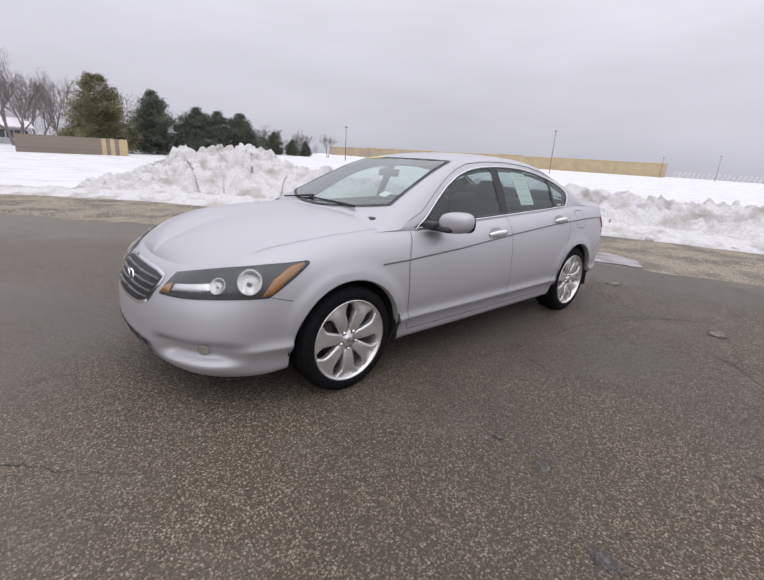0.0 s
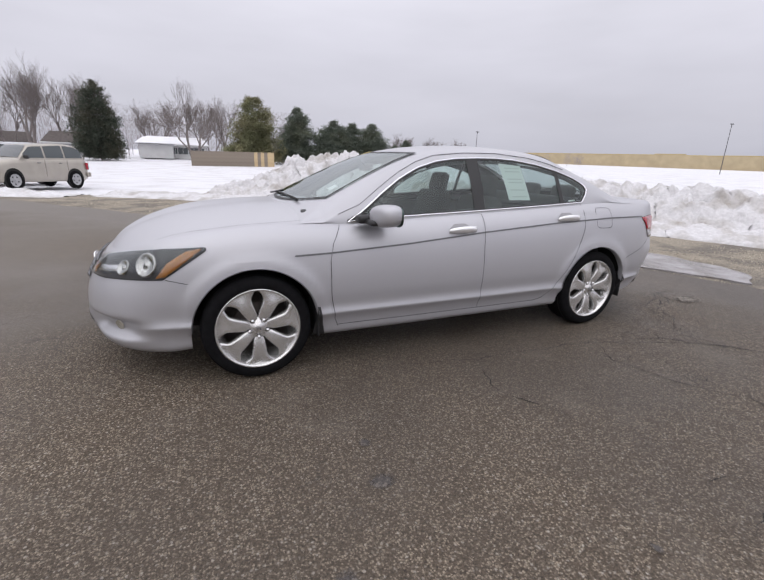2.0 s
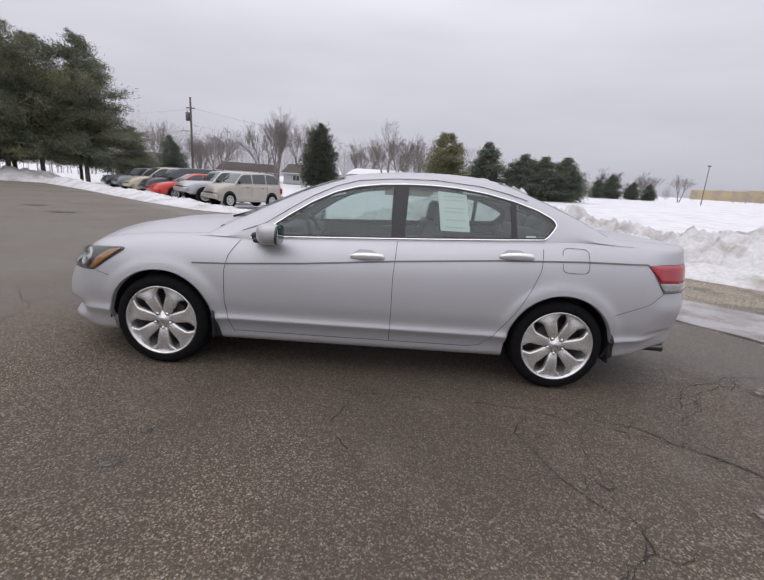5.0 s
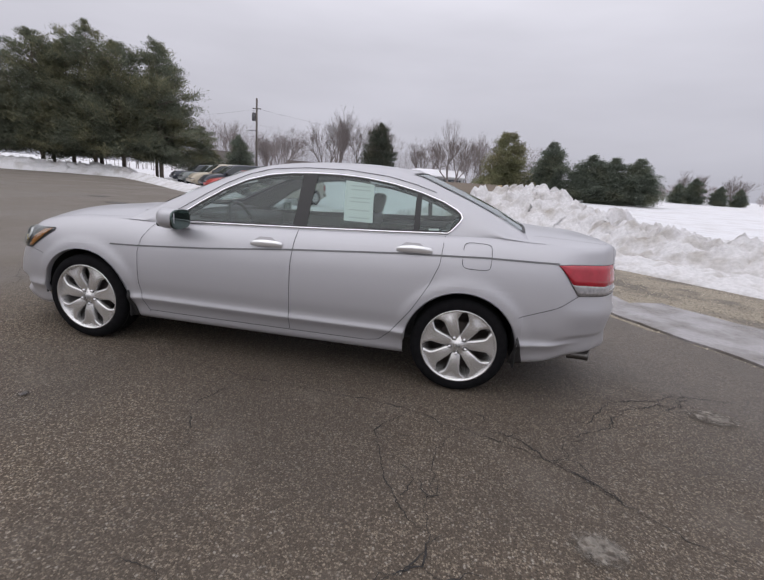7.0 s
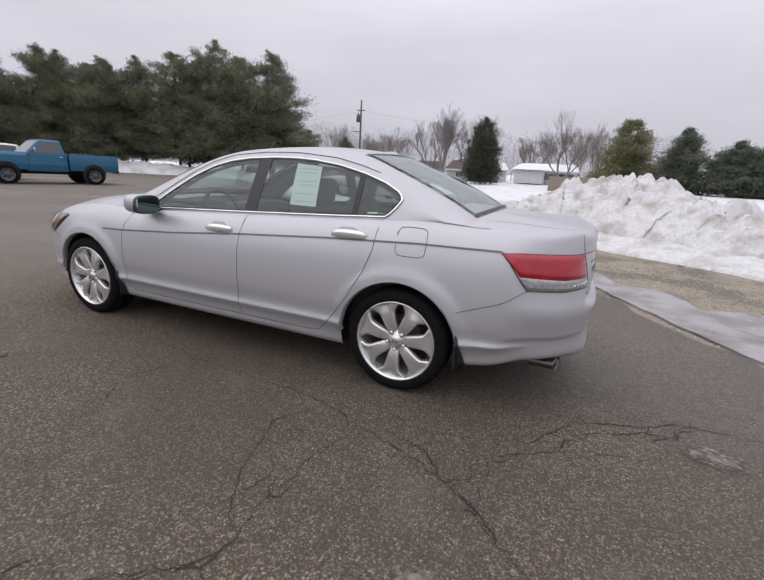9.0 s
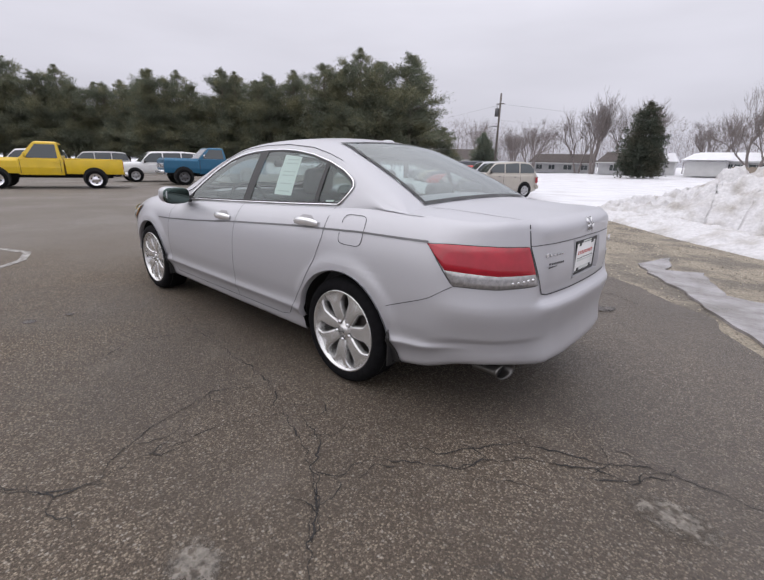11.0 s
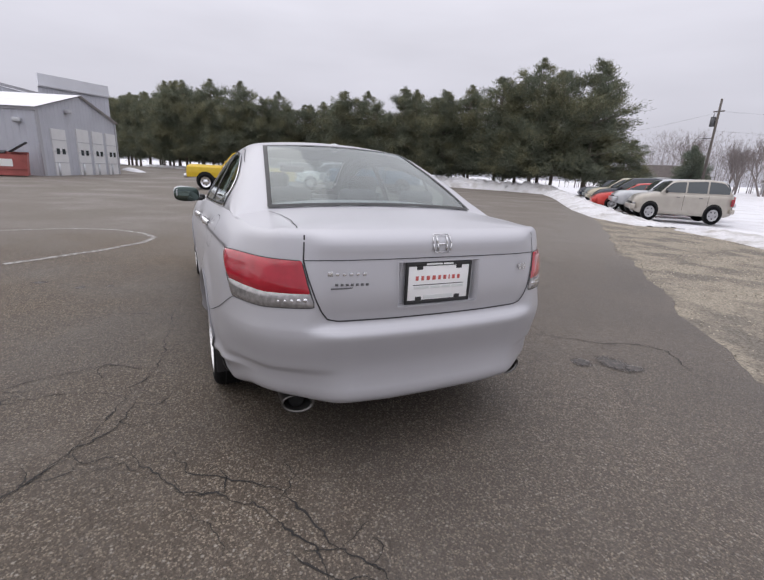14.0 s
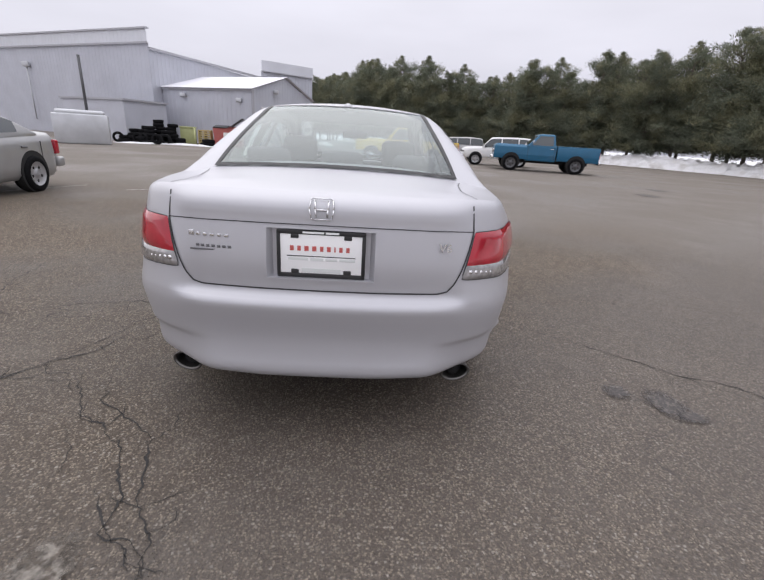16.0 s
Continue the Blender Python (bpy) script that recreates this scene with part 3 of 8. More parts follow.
# broken clods along the foot of the ridge
rng = random.Random(17)
bm = bmesh.new()
for _ in range(230):
    P = polyline([(0.6, 11.4), (2.6, 9.0), (3.9, 7.5), (5.4, 6.5), (6.9, 5.0), (8.4, 3.2), (9.4, 0.6), (10.2, -2.6)], 100)
    x, y = P[rng.randrange(100)]
    x, y = x + rng.gauss(0.2, 0.5), y + rng.gauss(0.2, 0.5)
    r = rng.uniform(0.03, 0.13) * rng.uniform(0.6, 1.1)
    vs = ball_into(bm, (x, y, r * 0.35), r * rng.uniform(0.9, 1.5), r, r * 0.75, 1, 9, 6)
    for v in vs:
        v.co += Vector((noise.noise(v.co * 9), noise.noise(v.co * 9 + Vector((5, 0, 0))), noise.noise(v.co * 9 + Vector((0, 7, 0))))) * r * 0.6
tagged(part("snow_clods", bm, M_PILE), "broken lumps of dirty snow lying on the gravel", "snow", kind="stuff")

# cracks, stains and painted line on the asphalt, children of the pavement
def ribbon(name, pts, width, z, material, seed=0, jitter=0.03, step=0.05, taper=True):
    P = wiggle(pts, step, jitter, seed)
    if taper:
        P = [(x + 0.030 * noise.noise(Vector((x * 13, y * 13, seed))) + 0.012 * noise.noise(Vector((x * 41, y * 41, seed))), y + 0.030 * noise.noise(Vector((x * 13, y * 13, seed + 9))) + 0.012 * noise.noise(Vector((x * 41, y * 41, seed + 9)))) for x, y in P]
    rows = []
    for i, (x, y) in enumerate(P):
        x0, y0 = P[max(i - 1, 0)]
        x1, y1 = P[min(i + 1, len(P) - 1)]
        L = math.hypot(x1 - x0, y1 - y0) or 1
        w = width * ((0.35 + 1.4 * max(0.0, 0.2 + noise.noise(Vector((x * 9, y * 9, seed))))) if taper else 1) * ((0.3 + 0.7 * min(1, 4 * min(i, len(P) - 1 - i) / len(P))) if taper else 1)
        nx, ny = -(y1 - y0) / L * w, (x1 - x0) / L * w
        rows.append([(x + nx, y + ny, z), (x - nx, y - ny, z)])
    return part(name, grid_bm(rows), material, asphalt, smooth=False)


CRACKS = [
    [(2.23, -1.84), (2.1, -1.7), (1.93, -1.55), (1.7, -1.43), (1.42, -1.34), (1.0, -1.23), (0.5, -1.2), (0.04, -1.17), (-0.72, -1.0)],
    [(1.91, -1.3), (2.12, -1.24), (2.36, -1.09), (2.45, -0.92), (2.5, -0.82), (2.79, -0.7), (2.94, -0.66), (3.0, -0.54), (3.09, -0.47), (3.22, -0.47)],
    [(2.07, -1.17), (2.25, -1.09), (2.41, -0.86), (2.53, -0.72), (2.88, -0.6), (2.99, -0.48), (3.23, -0.46), (3.47, -0.44)],
    [(1.33, -1.26), (1.6, -1.33), (1.81, -1.38), (1.9, -1.52), (2.06, -1.63), (2.19, -1.77), (2.29, -1.87), (2.5, -2.05)],
    [(0.1, -2.82), (0.46, -2.69), (0.69, -2.67), (0.96, -2.57), (1.14, -2.41), (1.31, -2.31), (1.31, -2.14), (1.29, -1.97), (1.23, -1.78)],
]
CRACKS += [
    [(1.2, -1.18), (0.96, -1.53), (1.03, -1.79), (1.16, -1.99), (1.37, -2.19)],
    [(1.06, 1.24), (1.21, 1.41), (1.47, 1.79), (1.77, 2.11), (1.88, 2.36), (2.07, 2.5), (2.4, 2.26), (2.53, 2.25)],
    [(2.77, -0.76), (2.95, -0.65), (2.99, -0.56), (3.07, -0.49)], [(1.7, 2.02), (1.89, 2.28), (2.08, 2.45)],
    [(-1.24, -1.28), (-1.21, -1.4), (-1.19, -1.49)], [(2.42, -1.09), (2.6, -1.01), (2.72, -0.97)], [(1.37, -2.19), (1.23, -2.4), (0.85, -2.64)],
    [(-12.5, 10.5), (-11.9, 11.1), (-11.4, 11.6)], [(-3.6, 7.1), (-2.9, 6.95), (-2.2, 7.0)], [(-2.8, 1.0), (-3.6, 0.2), (-4.6, -0.1)],
    [(-2.6, -0.9), (-3.1, -0.5), (-3.3, 0.2), (-4.0, 0.9)], [(1.42, -1.34), (1.3, -1.6), (1.29, -1.97)], [(0.04, -1.17), (-0.1, -1.6), (0.1, -1.95)],
]
# short side branches off the longer cracks
rng = random.Random(8)
for c in list(CRACKS[:7]):
    for x, y in c[1:-1:2]:
        a, s = rng.uniform(0, 6.28), rng.uniform(0.12, 0.3)
        CRACKS.append([(x, y), (x + s * 0.5 * math.cos(a), y + s * 0.5 * math.sin(a)), (x + s * math.cos(a + 0.5), y + s * math.sin(a + 0.5))])
for i, c in enumerate(CRACKS):
    ribbon("crack", c, 0.0042 if i < 8 else 0.0028, 0.003, M_CRACK, i, 0.06, 0.013)
arc = [(-4.6, -4.6), (-5.3, -3.85), (-5.5, -2.9), (-5.3, -2.2), (-4.8, -1.7), (-4.3, -1.48), (-3.8, -1.62), (-3.2, -2.1), (-2.4, -3.0)]
ribbon("painted_line", arc, 0.045, 0.005, M_LINE, 50, 0.02, 0.12, False)
ribbon("painted_line", [(-2.6, -6.5), (-3.1, -6.35), (-4.05, -6.04), (-5.0, -5.6)], 0.03, 0.005, M_LINE, 51, 0.02, 0.12, False)


def stain(x, y, r, material, seed, z=0.0, stretch=1.6, turn=0.3):
    bm = bmesh.new()
    pts = []
    for k in range(60):
        a = 2 * math.pi * k / 60
        rr = r * (1 + 0.5 * noise.noise(Vector((math.cos(a) * 1.3, math.sin(a) * 1.3, seed))) + 0.35 * noise.noise(Vector((math.cos(a) * 7, math.sin(a) * 7, seed))))
        u, v = rr * math.cos(a) * stretch, rr * math.sin(a)
        pts.append(bm.verts.new((x + u * math.cos(turn) - v * math.sin(turn), y + u * math.sin(turn) + v * math.cos(turn), z)))
    bm.faces.new(pts)
    bmesh.ops.translate(bm, vec=(0, 0, 0.0042 + 0.0011 * (seed % 14)), verts=bm.verts)
    return part("stain", bm, material, asphalt, smooth=False)


for i, (x, y, r) in enumerate(((-1.06, -2.01, 0.048), (-1.37, -2.4, 0.055), (1.99, 1.61, 0.07), (2.08, 1.82, 0.12), (2.2, 1.9, 0.06), (-1.05, -1.74, 0.03), (-9.7, 9.1, 0.35), (-12, 10.9, 0.3), (-0.3, -2.7, 0.02))):
    stain(x, y, r, M_SPOT, i, turn=0.2 + i)
for i, (x, y, r) in enumerate(((3.12, -0.76, 0.13), (1.98, -2.09, 0.10))):
    stain(x, y, r, M_BLEACH, 20 + i, turn=0.5 * i)


# ---- the silver sedan ----
from mathutils.bvhtree import BVHTree

sedan = thing("sedan", "silver four-door sedan with alloy wheels parked on damp asphalt", "car")

OUT = [(-2.375, 0), (-2.368, -0.15), (-2.348, -0.32), (-2.30, -0.50), (-2.215, -0.655), (-2.08, -0.775), (-1.90, -0.85), (-1.68, -0.888), (-1.4, -0.905), (-0.9, -0.908), (-0.3, -0.914), (0.4, -0.916), (1.0, -0.916),
       (1.4, -0.914), (1.7, -0.902), (1.95, -0.888), (2.15, -0.862), (2.31, -0.812), (2.42, -0.735), (2.485, -0.60), (2.52, -0.40), (2.537, -0.2), (2.54, 0)]
_t = np.concatenate([[0], np.cumsum(np.hypot(*np.diff(np.array(OUT), axis=0).T))])
_fx, _fy = hermite(list(zip(_t, [p[0] for p in OUT]))), hermite(list(zip(_t, [p[1] for p in OUT])))
NCOL = 230
S_TOTAL = _t[-1]
COLS = [(_fx(S_TOTAL * i / NCOL), _fy(S_TOTAL * i / NCOL)) for i in range(NCOL + 1)]

Z_LO = hermite([(-2.4, 0.195), (-2.2, 0.185), (-1.9, 0.20), (-1.75, 0.215), (-0.9, 0.212), (1.0, 0.212), (1.75, 0.235), (2.1, 0.285), (2.33, 0.318), (2.42, 0.325), (2.50, 0.312), (2.56, 0.298)])
Z_HI = hermite([(-2.4, 0.742), (-2.30, 0.765), (-2.1, 0.812), (-1.9, 0.858), (-1.65, 0.902), (-1.4, 0.928), (-1.1, 0.94), (-0.83, 0.928), (-0.53, 0.947), (-0.1, 0.968), (0.24, 0.984), (0.9, 1.018), (1.29, 1.04), (1.6, 1.05), (1.9, 1.047), (2.2, 1.040), (2.35, 1.044), (2.48, 1.056), (2.56, 1.058)])
A_LEV = [0, .04, .08, .13, .18, .23, .28, .33, .38, .43, .48, .53, .565, .60, .65, .70, .75, .80, .86, .93, 1.0]
A_SIDE = hermite([(0, .075), (.06, .055), (.14, .046), (.22, .044), (.35, .036), (.46, .022), (.53, .008), (.565, .002), (.60, .004), (.66, .010), (.74, .012), (.86, .008), (1, .002)])
A_FRONT = hermite([(0, .11), (.06, .075), (.14, .05), (.22, .035), (.35, .018), (.46, .006), (.565, .0), (.66, .002), (.86, .006), (1, .012)])
A_REAR = hermite([(0, .06), (.05, .034), (.12, .018), (.22, .012), (.35, .014), (.46, .018), (.565, .021), (.66, .023), (.86, .025), (1, .024)])
B_LEV = [.07, .14, .2, .23, .255, .275, .295, .32, .36, .42, .5, .57, .65, .72, .79, .85, .895, .93, .96, .985, 1]
B_SIDE = hermite([(0, .002), (.14, 0), (.26, .001), (.42, .006), (.57, .014), (.65, .021), (.72, .03), (.79, .042), (.85, .057), (.895, .072), (.93, .086), (.96, .101), (.985, .115), (1, .128)])
B_FRONT = hermite([(0, .012), (.14, .02), (.29, .033), (.42, .048), (.57, .068), (.72, .096), (.85, .127), (.93, .148), (1, .172)])
B_REAR = hermite([(0, .024), (.07, .018), (.14, .009), (.2, .002), (.235, .0), (.26, .004), (.275, .014), (.295, .036), (.315, .046), (.36, .048), (.42, .044), (.5, .040), (.7, .050), (.80, .057), (.845, .058), (.87, .053), (.9, .057), (.946, .068), (.977, .092), (1, .135)])
B_CORNER = hermite([(0, .020), (.07, .014), (.14, .006), (.2, .001), (.26, .003), (.34, .012), (.45, .022), (.6, .034), (.8, .056), (.9, .068), (.96, .078), (.985, .09), (1, .105)])
Z_MID = 0.5


def shell_point(i, kind, f):
    x, y = COLS[i]
    x0, y0 = COLS[max(i - 1, 0)]
    x1, y1 = COLS[min(i + 1, NCOL)]
    L = math.hypot(x1 - x0, y1 - y0)
    nx, ny = -(y1 - y0) / L, (x1 - x0) / L
    if i == 0:
        nx, ny = 1, 0
    if i == NCOL:
        nx, ny = -1, 0
    wf, wr = sstep(-1.85, -2.2, x), sstep(1.95, 2.36, x)
    ws = 1 - wf - wr
    if kind == "a":
        z = Z_LO(x) + (Z_MID - Z_LO(x)) * f
        d = ws * A_SIDE(f) + wf * A_FRONT(f) + wr * A_REAR(f)
        if x < -1.6:   # scoop round the fog lamp
            d += 0.075 * math.exp(-((z - 0.35) / 0.055) ** 4) * sstep(0.36, 0.50, -y) * sstep(0.84, 0.72, -y)
        if x > 1.8:    # crease that runs down from the corner of the rear bumper
            line = 0.435 + 0.04 * sstep(1.85, 2.4, x)
            below = max(0.0, line - z)
            d += (0.016 * sstep(line + 0.012, line - 0.022, z) * sstep(1.95, 2.2, x) + 0.22 * below * sstep(1.95, 2.35, x)) * sstep(0.42, 0.64, -y)
    else:
        z = Z_MID + (Z_HI(x) - Z_MID) * f
        d = ws * B_SIDE(f) + wf * B_FRONT(f) + wr * (B_REAR(f) + (B_CORNER(f) - B_REAR(f)) * sstep(0.50, 0.60, abs(y)))
    return Vector((x + nx * d, y + ny * d, z))


SHELL = [[shell_point(i, "a", f) for f in A_LEV] + [shell_point(i, "b", f) for f in B_LEV] for i in range(NCOL + 1)]
TOP = [c[-1] for c in SHELL]


def on_shell(s, z, off=0.0):
    """A point of the left body side at column s (a fraction of an index) and height z, with its outward normal."""
    def col(i):
        c = SHELL[i]
        for k in range(len(c) - 1):
            if c[k].z <= z <= c[k + 1].z:
                t = (z - c[k].z) / max(1e-6, c[k + 1].z - c[k].z)
                return c[k].lerp(c[k + 1], t), (c[k + 1] - c[k])
        return (c[-1].copy(), c[-1] - c[-2]) if z > c[-1].z else (c[0].copy(), c[1] - c[0])
    i = int(min(max(s, 0), NCOL - 1e-6))
    p, u = col(i)
    q, _ = col(i + 1)
    du = q - p
    nrm = du.cross(u).normalized()
    ref = Vector((p.x * 0.25, p.y, 0.0))
    if nrm.dot(ref) < 0:
        nrm = -nrm
    pt = p.lerp(q, s - i) + nrm * off
    for hx, hz in HUBS:
        r = arch_radius(pt.x - hx, pt.z - hz)
        if r < ARCH + 0.10 and pt.y < -0.6:
            pt.y -= 0.012 * sstep(ARCH + 0.10, ARCH + 0.035, r) * sstep(0.2, 0.4, pt.z)
    return pt, nrm


def s_x(x):
    for i in range(NCOL):
        if COLS[i][0] <= x <= COLS[i + 1][0]:
            return i + (x - COLS[i][0]) / (COLS[i + 1][0] - COLS[i][0])
    return 0.0


def s_front(y):
    for i in range(60):
        if COLS[i][1] >= y >= COLS[i + 1][1]:
            return i + (y - COLS[i][1]) / (COLS[i + 1][1] - COLS[i][1])
    return 0.0


def s_rear(y):
    for i in range(NCOL - 1, NCOL - 60, -1):
        if COLS[i][1] <= y <= COLS[i + 1][1]:
            return i + (y - COLS[i][1]) / (COLS[i + 1][1] - COLS[i][1])
    return float(NCOL)


def shell_patch(upper, lower, off, n=30, m=8, thick=0.0):
    """A panel laid on the body between two lines of (column, z)."""
    U, L = polyline(upper, n), polyline(lower, n)
    rows = []
    for j in range(m + 1):
        t = j / m
        edge = min(1.0, 4 * min(t, 1 - t) + 0.0) if thick else 0
        rows.append([on_shell(*(L[k] + (U[k] - L[k]) * t), off + (thick * math.sqrt(min(1, 5 * min(t, 1 - t, k / (n - 1), 1 - k / (n - 1)))) if thick else 0))[0] for k in range(n)])
    return grid_bm(rows)


def shell_line(pts, width, off=0.002, n=60):
    """A thin strip along a line of (column, z) on the body."""
    P = polyline(pts, n)
    rows = []
    for k in range(n):
        p, nr = on_shell(*P[k], off)
        q, _ = on_shell(*P[min(k + 1, n - 1)], off)
        o, _ = on_shell(*P[max(k - 1, 0)], off)
        tan = (q - o).normalized()
        sd = nr.cross(tan).normalized() * width / 2
        rows.append([p + sd, p - sd])
    return grid_bm(rows)


def both_sides(name, bm, material, parent=sedan, label="", smooth=True):
    other = mirrored(bm)
    a = part(name, bm, material, parent, label, smooth)
    b = part(name, other, material, parent, label, smooth)
    return a, b


# lower body shell with wheel openings, cut along the panel seams
HUBS = ((-1.40, 0.325), (1.40, 0.325))
ARCH = 0.374
body = grid_bm(SHELL)
for plane_co, plane_no in (((-1.775, 0, 0), (1, 0, 0)), ((0, 0, 0.652), (0, 0, 1)), ((-0.945, 0, 0), (1, 0, 0.0)), ((0.214, 0, 0), (1, 0, 0)), ((1.22, 0, 0), (1, 0, 0)), ((1.22, 0, 0.84), (0.84, 0, -0.54)),
                           ((0, 0, 0.282), (0, 0, 1)), ((1.80, 0, 0.595), (-0.345, 0, 0.939)), ((0, 0, 0.690), (0, 0, 1)), ((0, 0, 0.738), (0, 0, 1)), ((0, 0, 0.930), (0, 0, 1)), ((0, -0.205, 0), (0, 1, 0)), ((0, -0.629, 0.963), (0, 0.906, 0.422))):
    bmesh.ops.bisect_plane(body, geom=body.verts[:] + body.edges[:] + body.faces[:], plane_co=plane_co, plane_no=plane_no)


def arch_radius(dx, dz):
    return math.hypot(dx, dz) if dz > 0 else abs(dx)


kill = []
for f in body.faces:
    c = f.calc_center_median()
    if any(arch_radius(c.x - hx, c.z - hz) < ARCH for hx, hz in HUBS) and c.y < -0.6:
        kill.append(f)
bmesh.ops.delete(body, geom=kill, context="FACES")
rim = {0: [], 1: []}
for e in body.edges:
    if e.is_boundary:
        for v in e.verts:
            for h, (hx, hz) in enumerate(HUBS):
                dx, dz = v.co.x - hx, v.co.z - hz
                if abs(arch_radius(dx, dz) - ARCH) < 0.05 and v.co.z > 0.215 and v.co.y < -0.6 and v not in rim[h]:
                    rim[h].append(v)
for h, (hx, hz) in enumerate(HUBS):
    for v in rim[h]:
        dx, dz = v.co.x - hx, v.co.z - hz
        if dz > 0:
            k = ARCH / math.hypot(dx, dz)
            v.co.x, v.co.z = hx + dx * k, hz + dz * k
        else:
            v.co.x = hx + math.copysign(ARCH, dx)
    # flared lip
for v in body.verts:
    for hx, hz in HUBS:
        r = arch_radius(v.co.x - hx, v.co.z - hz)
        if r < ARCH + 0.10 and v.co.y < -0.6:
            v.co.y -= 0.012 * sstep(ARCH + 0.10, ARCH + 0.035, r) * sstep(0.2, 0.4, v.co.z)


def panel_of(c):
    x, y, z = c
    if x < -1.775 and z < 0.652:
        return "front_bumper"
    if x < -0.945:
        return "front_fender"
    if z < 0.282 and x < 1.1:
        return "side_sill"
    if x < 0.214:
        return "front_door"
    slant = (x - 1.22) * 0.84 - (z - 0.84) * 0.54
    if x < 1.22 and slant < 0:
        return "rear_door"
    if x > 2.3 and y > -0.205 and 0.738 < z < 0.930:
        return "plate_opening"
    if x > 2.3 and (y + 0.629) * 0.906 + (z - 0.963) * 0.422 > 0 and z > 0.690:
        return "trunk_face"
    if x > 1.79 and (x - 1.80) * -0.345 + (z - 0.595) * 0.939 < 0 and z < 0.690 or (x > 2.25 and z < 0.690):
        return "rear_bumper"
    return "rear_quarter_panel"


def split(bm, classify):
    groups = {}
    for f in bm.faces:
        groups.setdefault(classify(f.calc_center_median()), []).append([v.co.copy() for v in f.verts])
    out = {}
    for k, fs in groups.items():
        nb, seen = bmesh.new(), {}
        for cs in fs:
            vs = []
            for c in cs:
                key = (round(c.x, 5), round(c.y, 5), round(c.z, 5))
                if key not in seen:
                    seen[key] = nb.verts.new(c)
                if seen[key] not in vs:
                    vs.append(seen[key])
            if len(vs) > 2:
                try:
                    nb.faces.new(vs)
                except ValueError:
                    pass
        out[k] = nb
    return out


shell_tree = BVHTree.FromBMesh(body)
panels = split(body, panel_of)
body.free()
for name, bm in panels.items():
    if name == "plate_opening":
        bm.free()
        continue
    if name in ("front_bumper", "rear_bumper", "trunk_face"):
        other = mirrored(bm)
        me = bpy.data.meshes.new("tmp")
        other.to_mesh(me)
        bm.from_mesh(me)
        other.free()
        bmesh.ops.remove_doubles(bm, verts=bm.verts, dist=0.0006)
        part("trunk_lid" if name == "trunk_face" else name, bm, M_SILVER, sedan)
    else:
        both_sides(name, bm, M_SILVER)

# hood and fender tops: from the shell's upper edge to the centre line
HOOD_Z = hermite([(-2.21, 0.745), (-2.13, 0.812), (-2.05, 0.853), (-1.87, 0.921), (-1.59, 0.982), (-1.35, 1.005), (-1.1, 1.018), (-0.8, 1.02)])
i_cowl = int(s_x(-0.80))


def deck(i0, i1, xa, xb, centre, power, n=22):
    rows = []
    for i in range(i0, i1 + 1):
        A = TOP[i]
        t0 = (i - i0) / (i1 - i0)
        xc = xa + (xb - xa) * t0
        row = []
        for k in range(n + 1):
            t = k / n
            x = A.x + (xc - A.x) * (1 - (1 - t) ** 1.5)
            z = centre(xc) - (centre(xc) - A.z) * (1 - t) ** power
            row.append((x, A.y * (1 - t), z))
        rows.append(row)
    return grid_bm(rows)


hood = deck(0, i_cowl, -2.203, -0.80, HOOD_Z, 3.0)
other = mirrored(hood)
me = bpy.data.meshes.new("tmp")
other.to_mesh(me)
hood.from_mesh(me)
other.free()
bmesh.ops.remove_doubles(hood, verts=hood.verts, dist=0.001)
hood_tree = BVHTree.FromBMesh(hood)
part("hood", hood, M_SILVER, sedan)
TRUNK_Z = hermite([(1.55, 1.12), (1.8, 1.10), (2.0, 1.082), (2.2, 1.070), (2.36, 1.062), (2.405, 1.058)])
i_deck = int(s_x(1.55))
trunk = deck(i_deck, NCOL, 1.55, 2.405, TRUNK_Z, 2.6)
other = mirrored(trunk)
me = bpy.data.meshes.new("tmp")
other.to_mesh(me)
trunk.from_mesh(me)
other.free()
bmesh.ops.remove_doubles(trunk, verts=trunk.verts, dist=0.001)
trunk_tree = BVHTree.FromBMesh(trunk)
part("trunk_deck", trunk, M_SILVER, sedan)

# cabin: pillars and roof
ROOF_Z = hermite([(-1.16, 1.0), (-1.0, 1.072), (-0.9, 1.12), (-0.7, 1.215), (-0.5, 1.305), (-0.346, 1.366), (-0.17, 1.42), (0, 1.448), (0.155, 1.463), (0.4, 1.476), (0.578, 1.478), (0.8, 1.468), (1.0, 1.44), (1.2, 1.372), (1.43, 1.285), (1.6, 1.212), (1.8, 1.112), (1.9, 1.06)])
TOPX = [p.x for p in TOP]


def top_at(x):
    i = int(np.searchsorted(TOPX[20:-20], x)) + 20
    a, b = TOP[i - 1], TOP[i]
    return a.lerp(b, min(max((x - a.x) / max(1e-6, b.x - a.x), 0), 1))


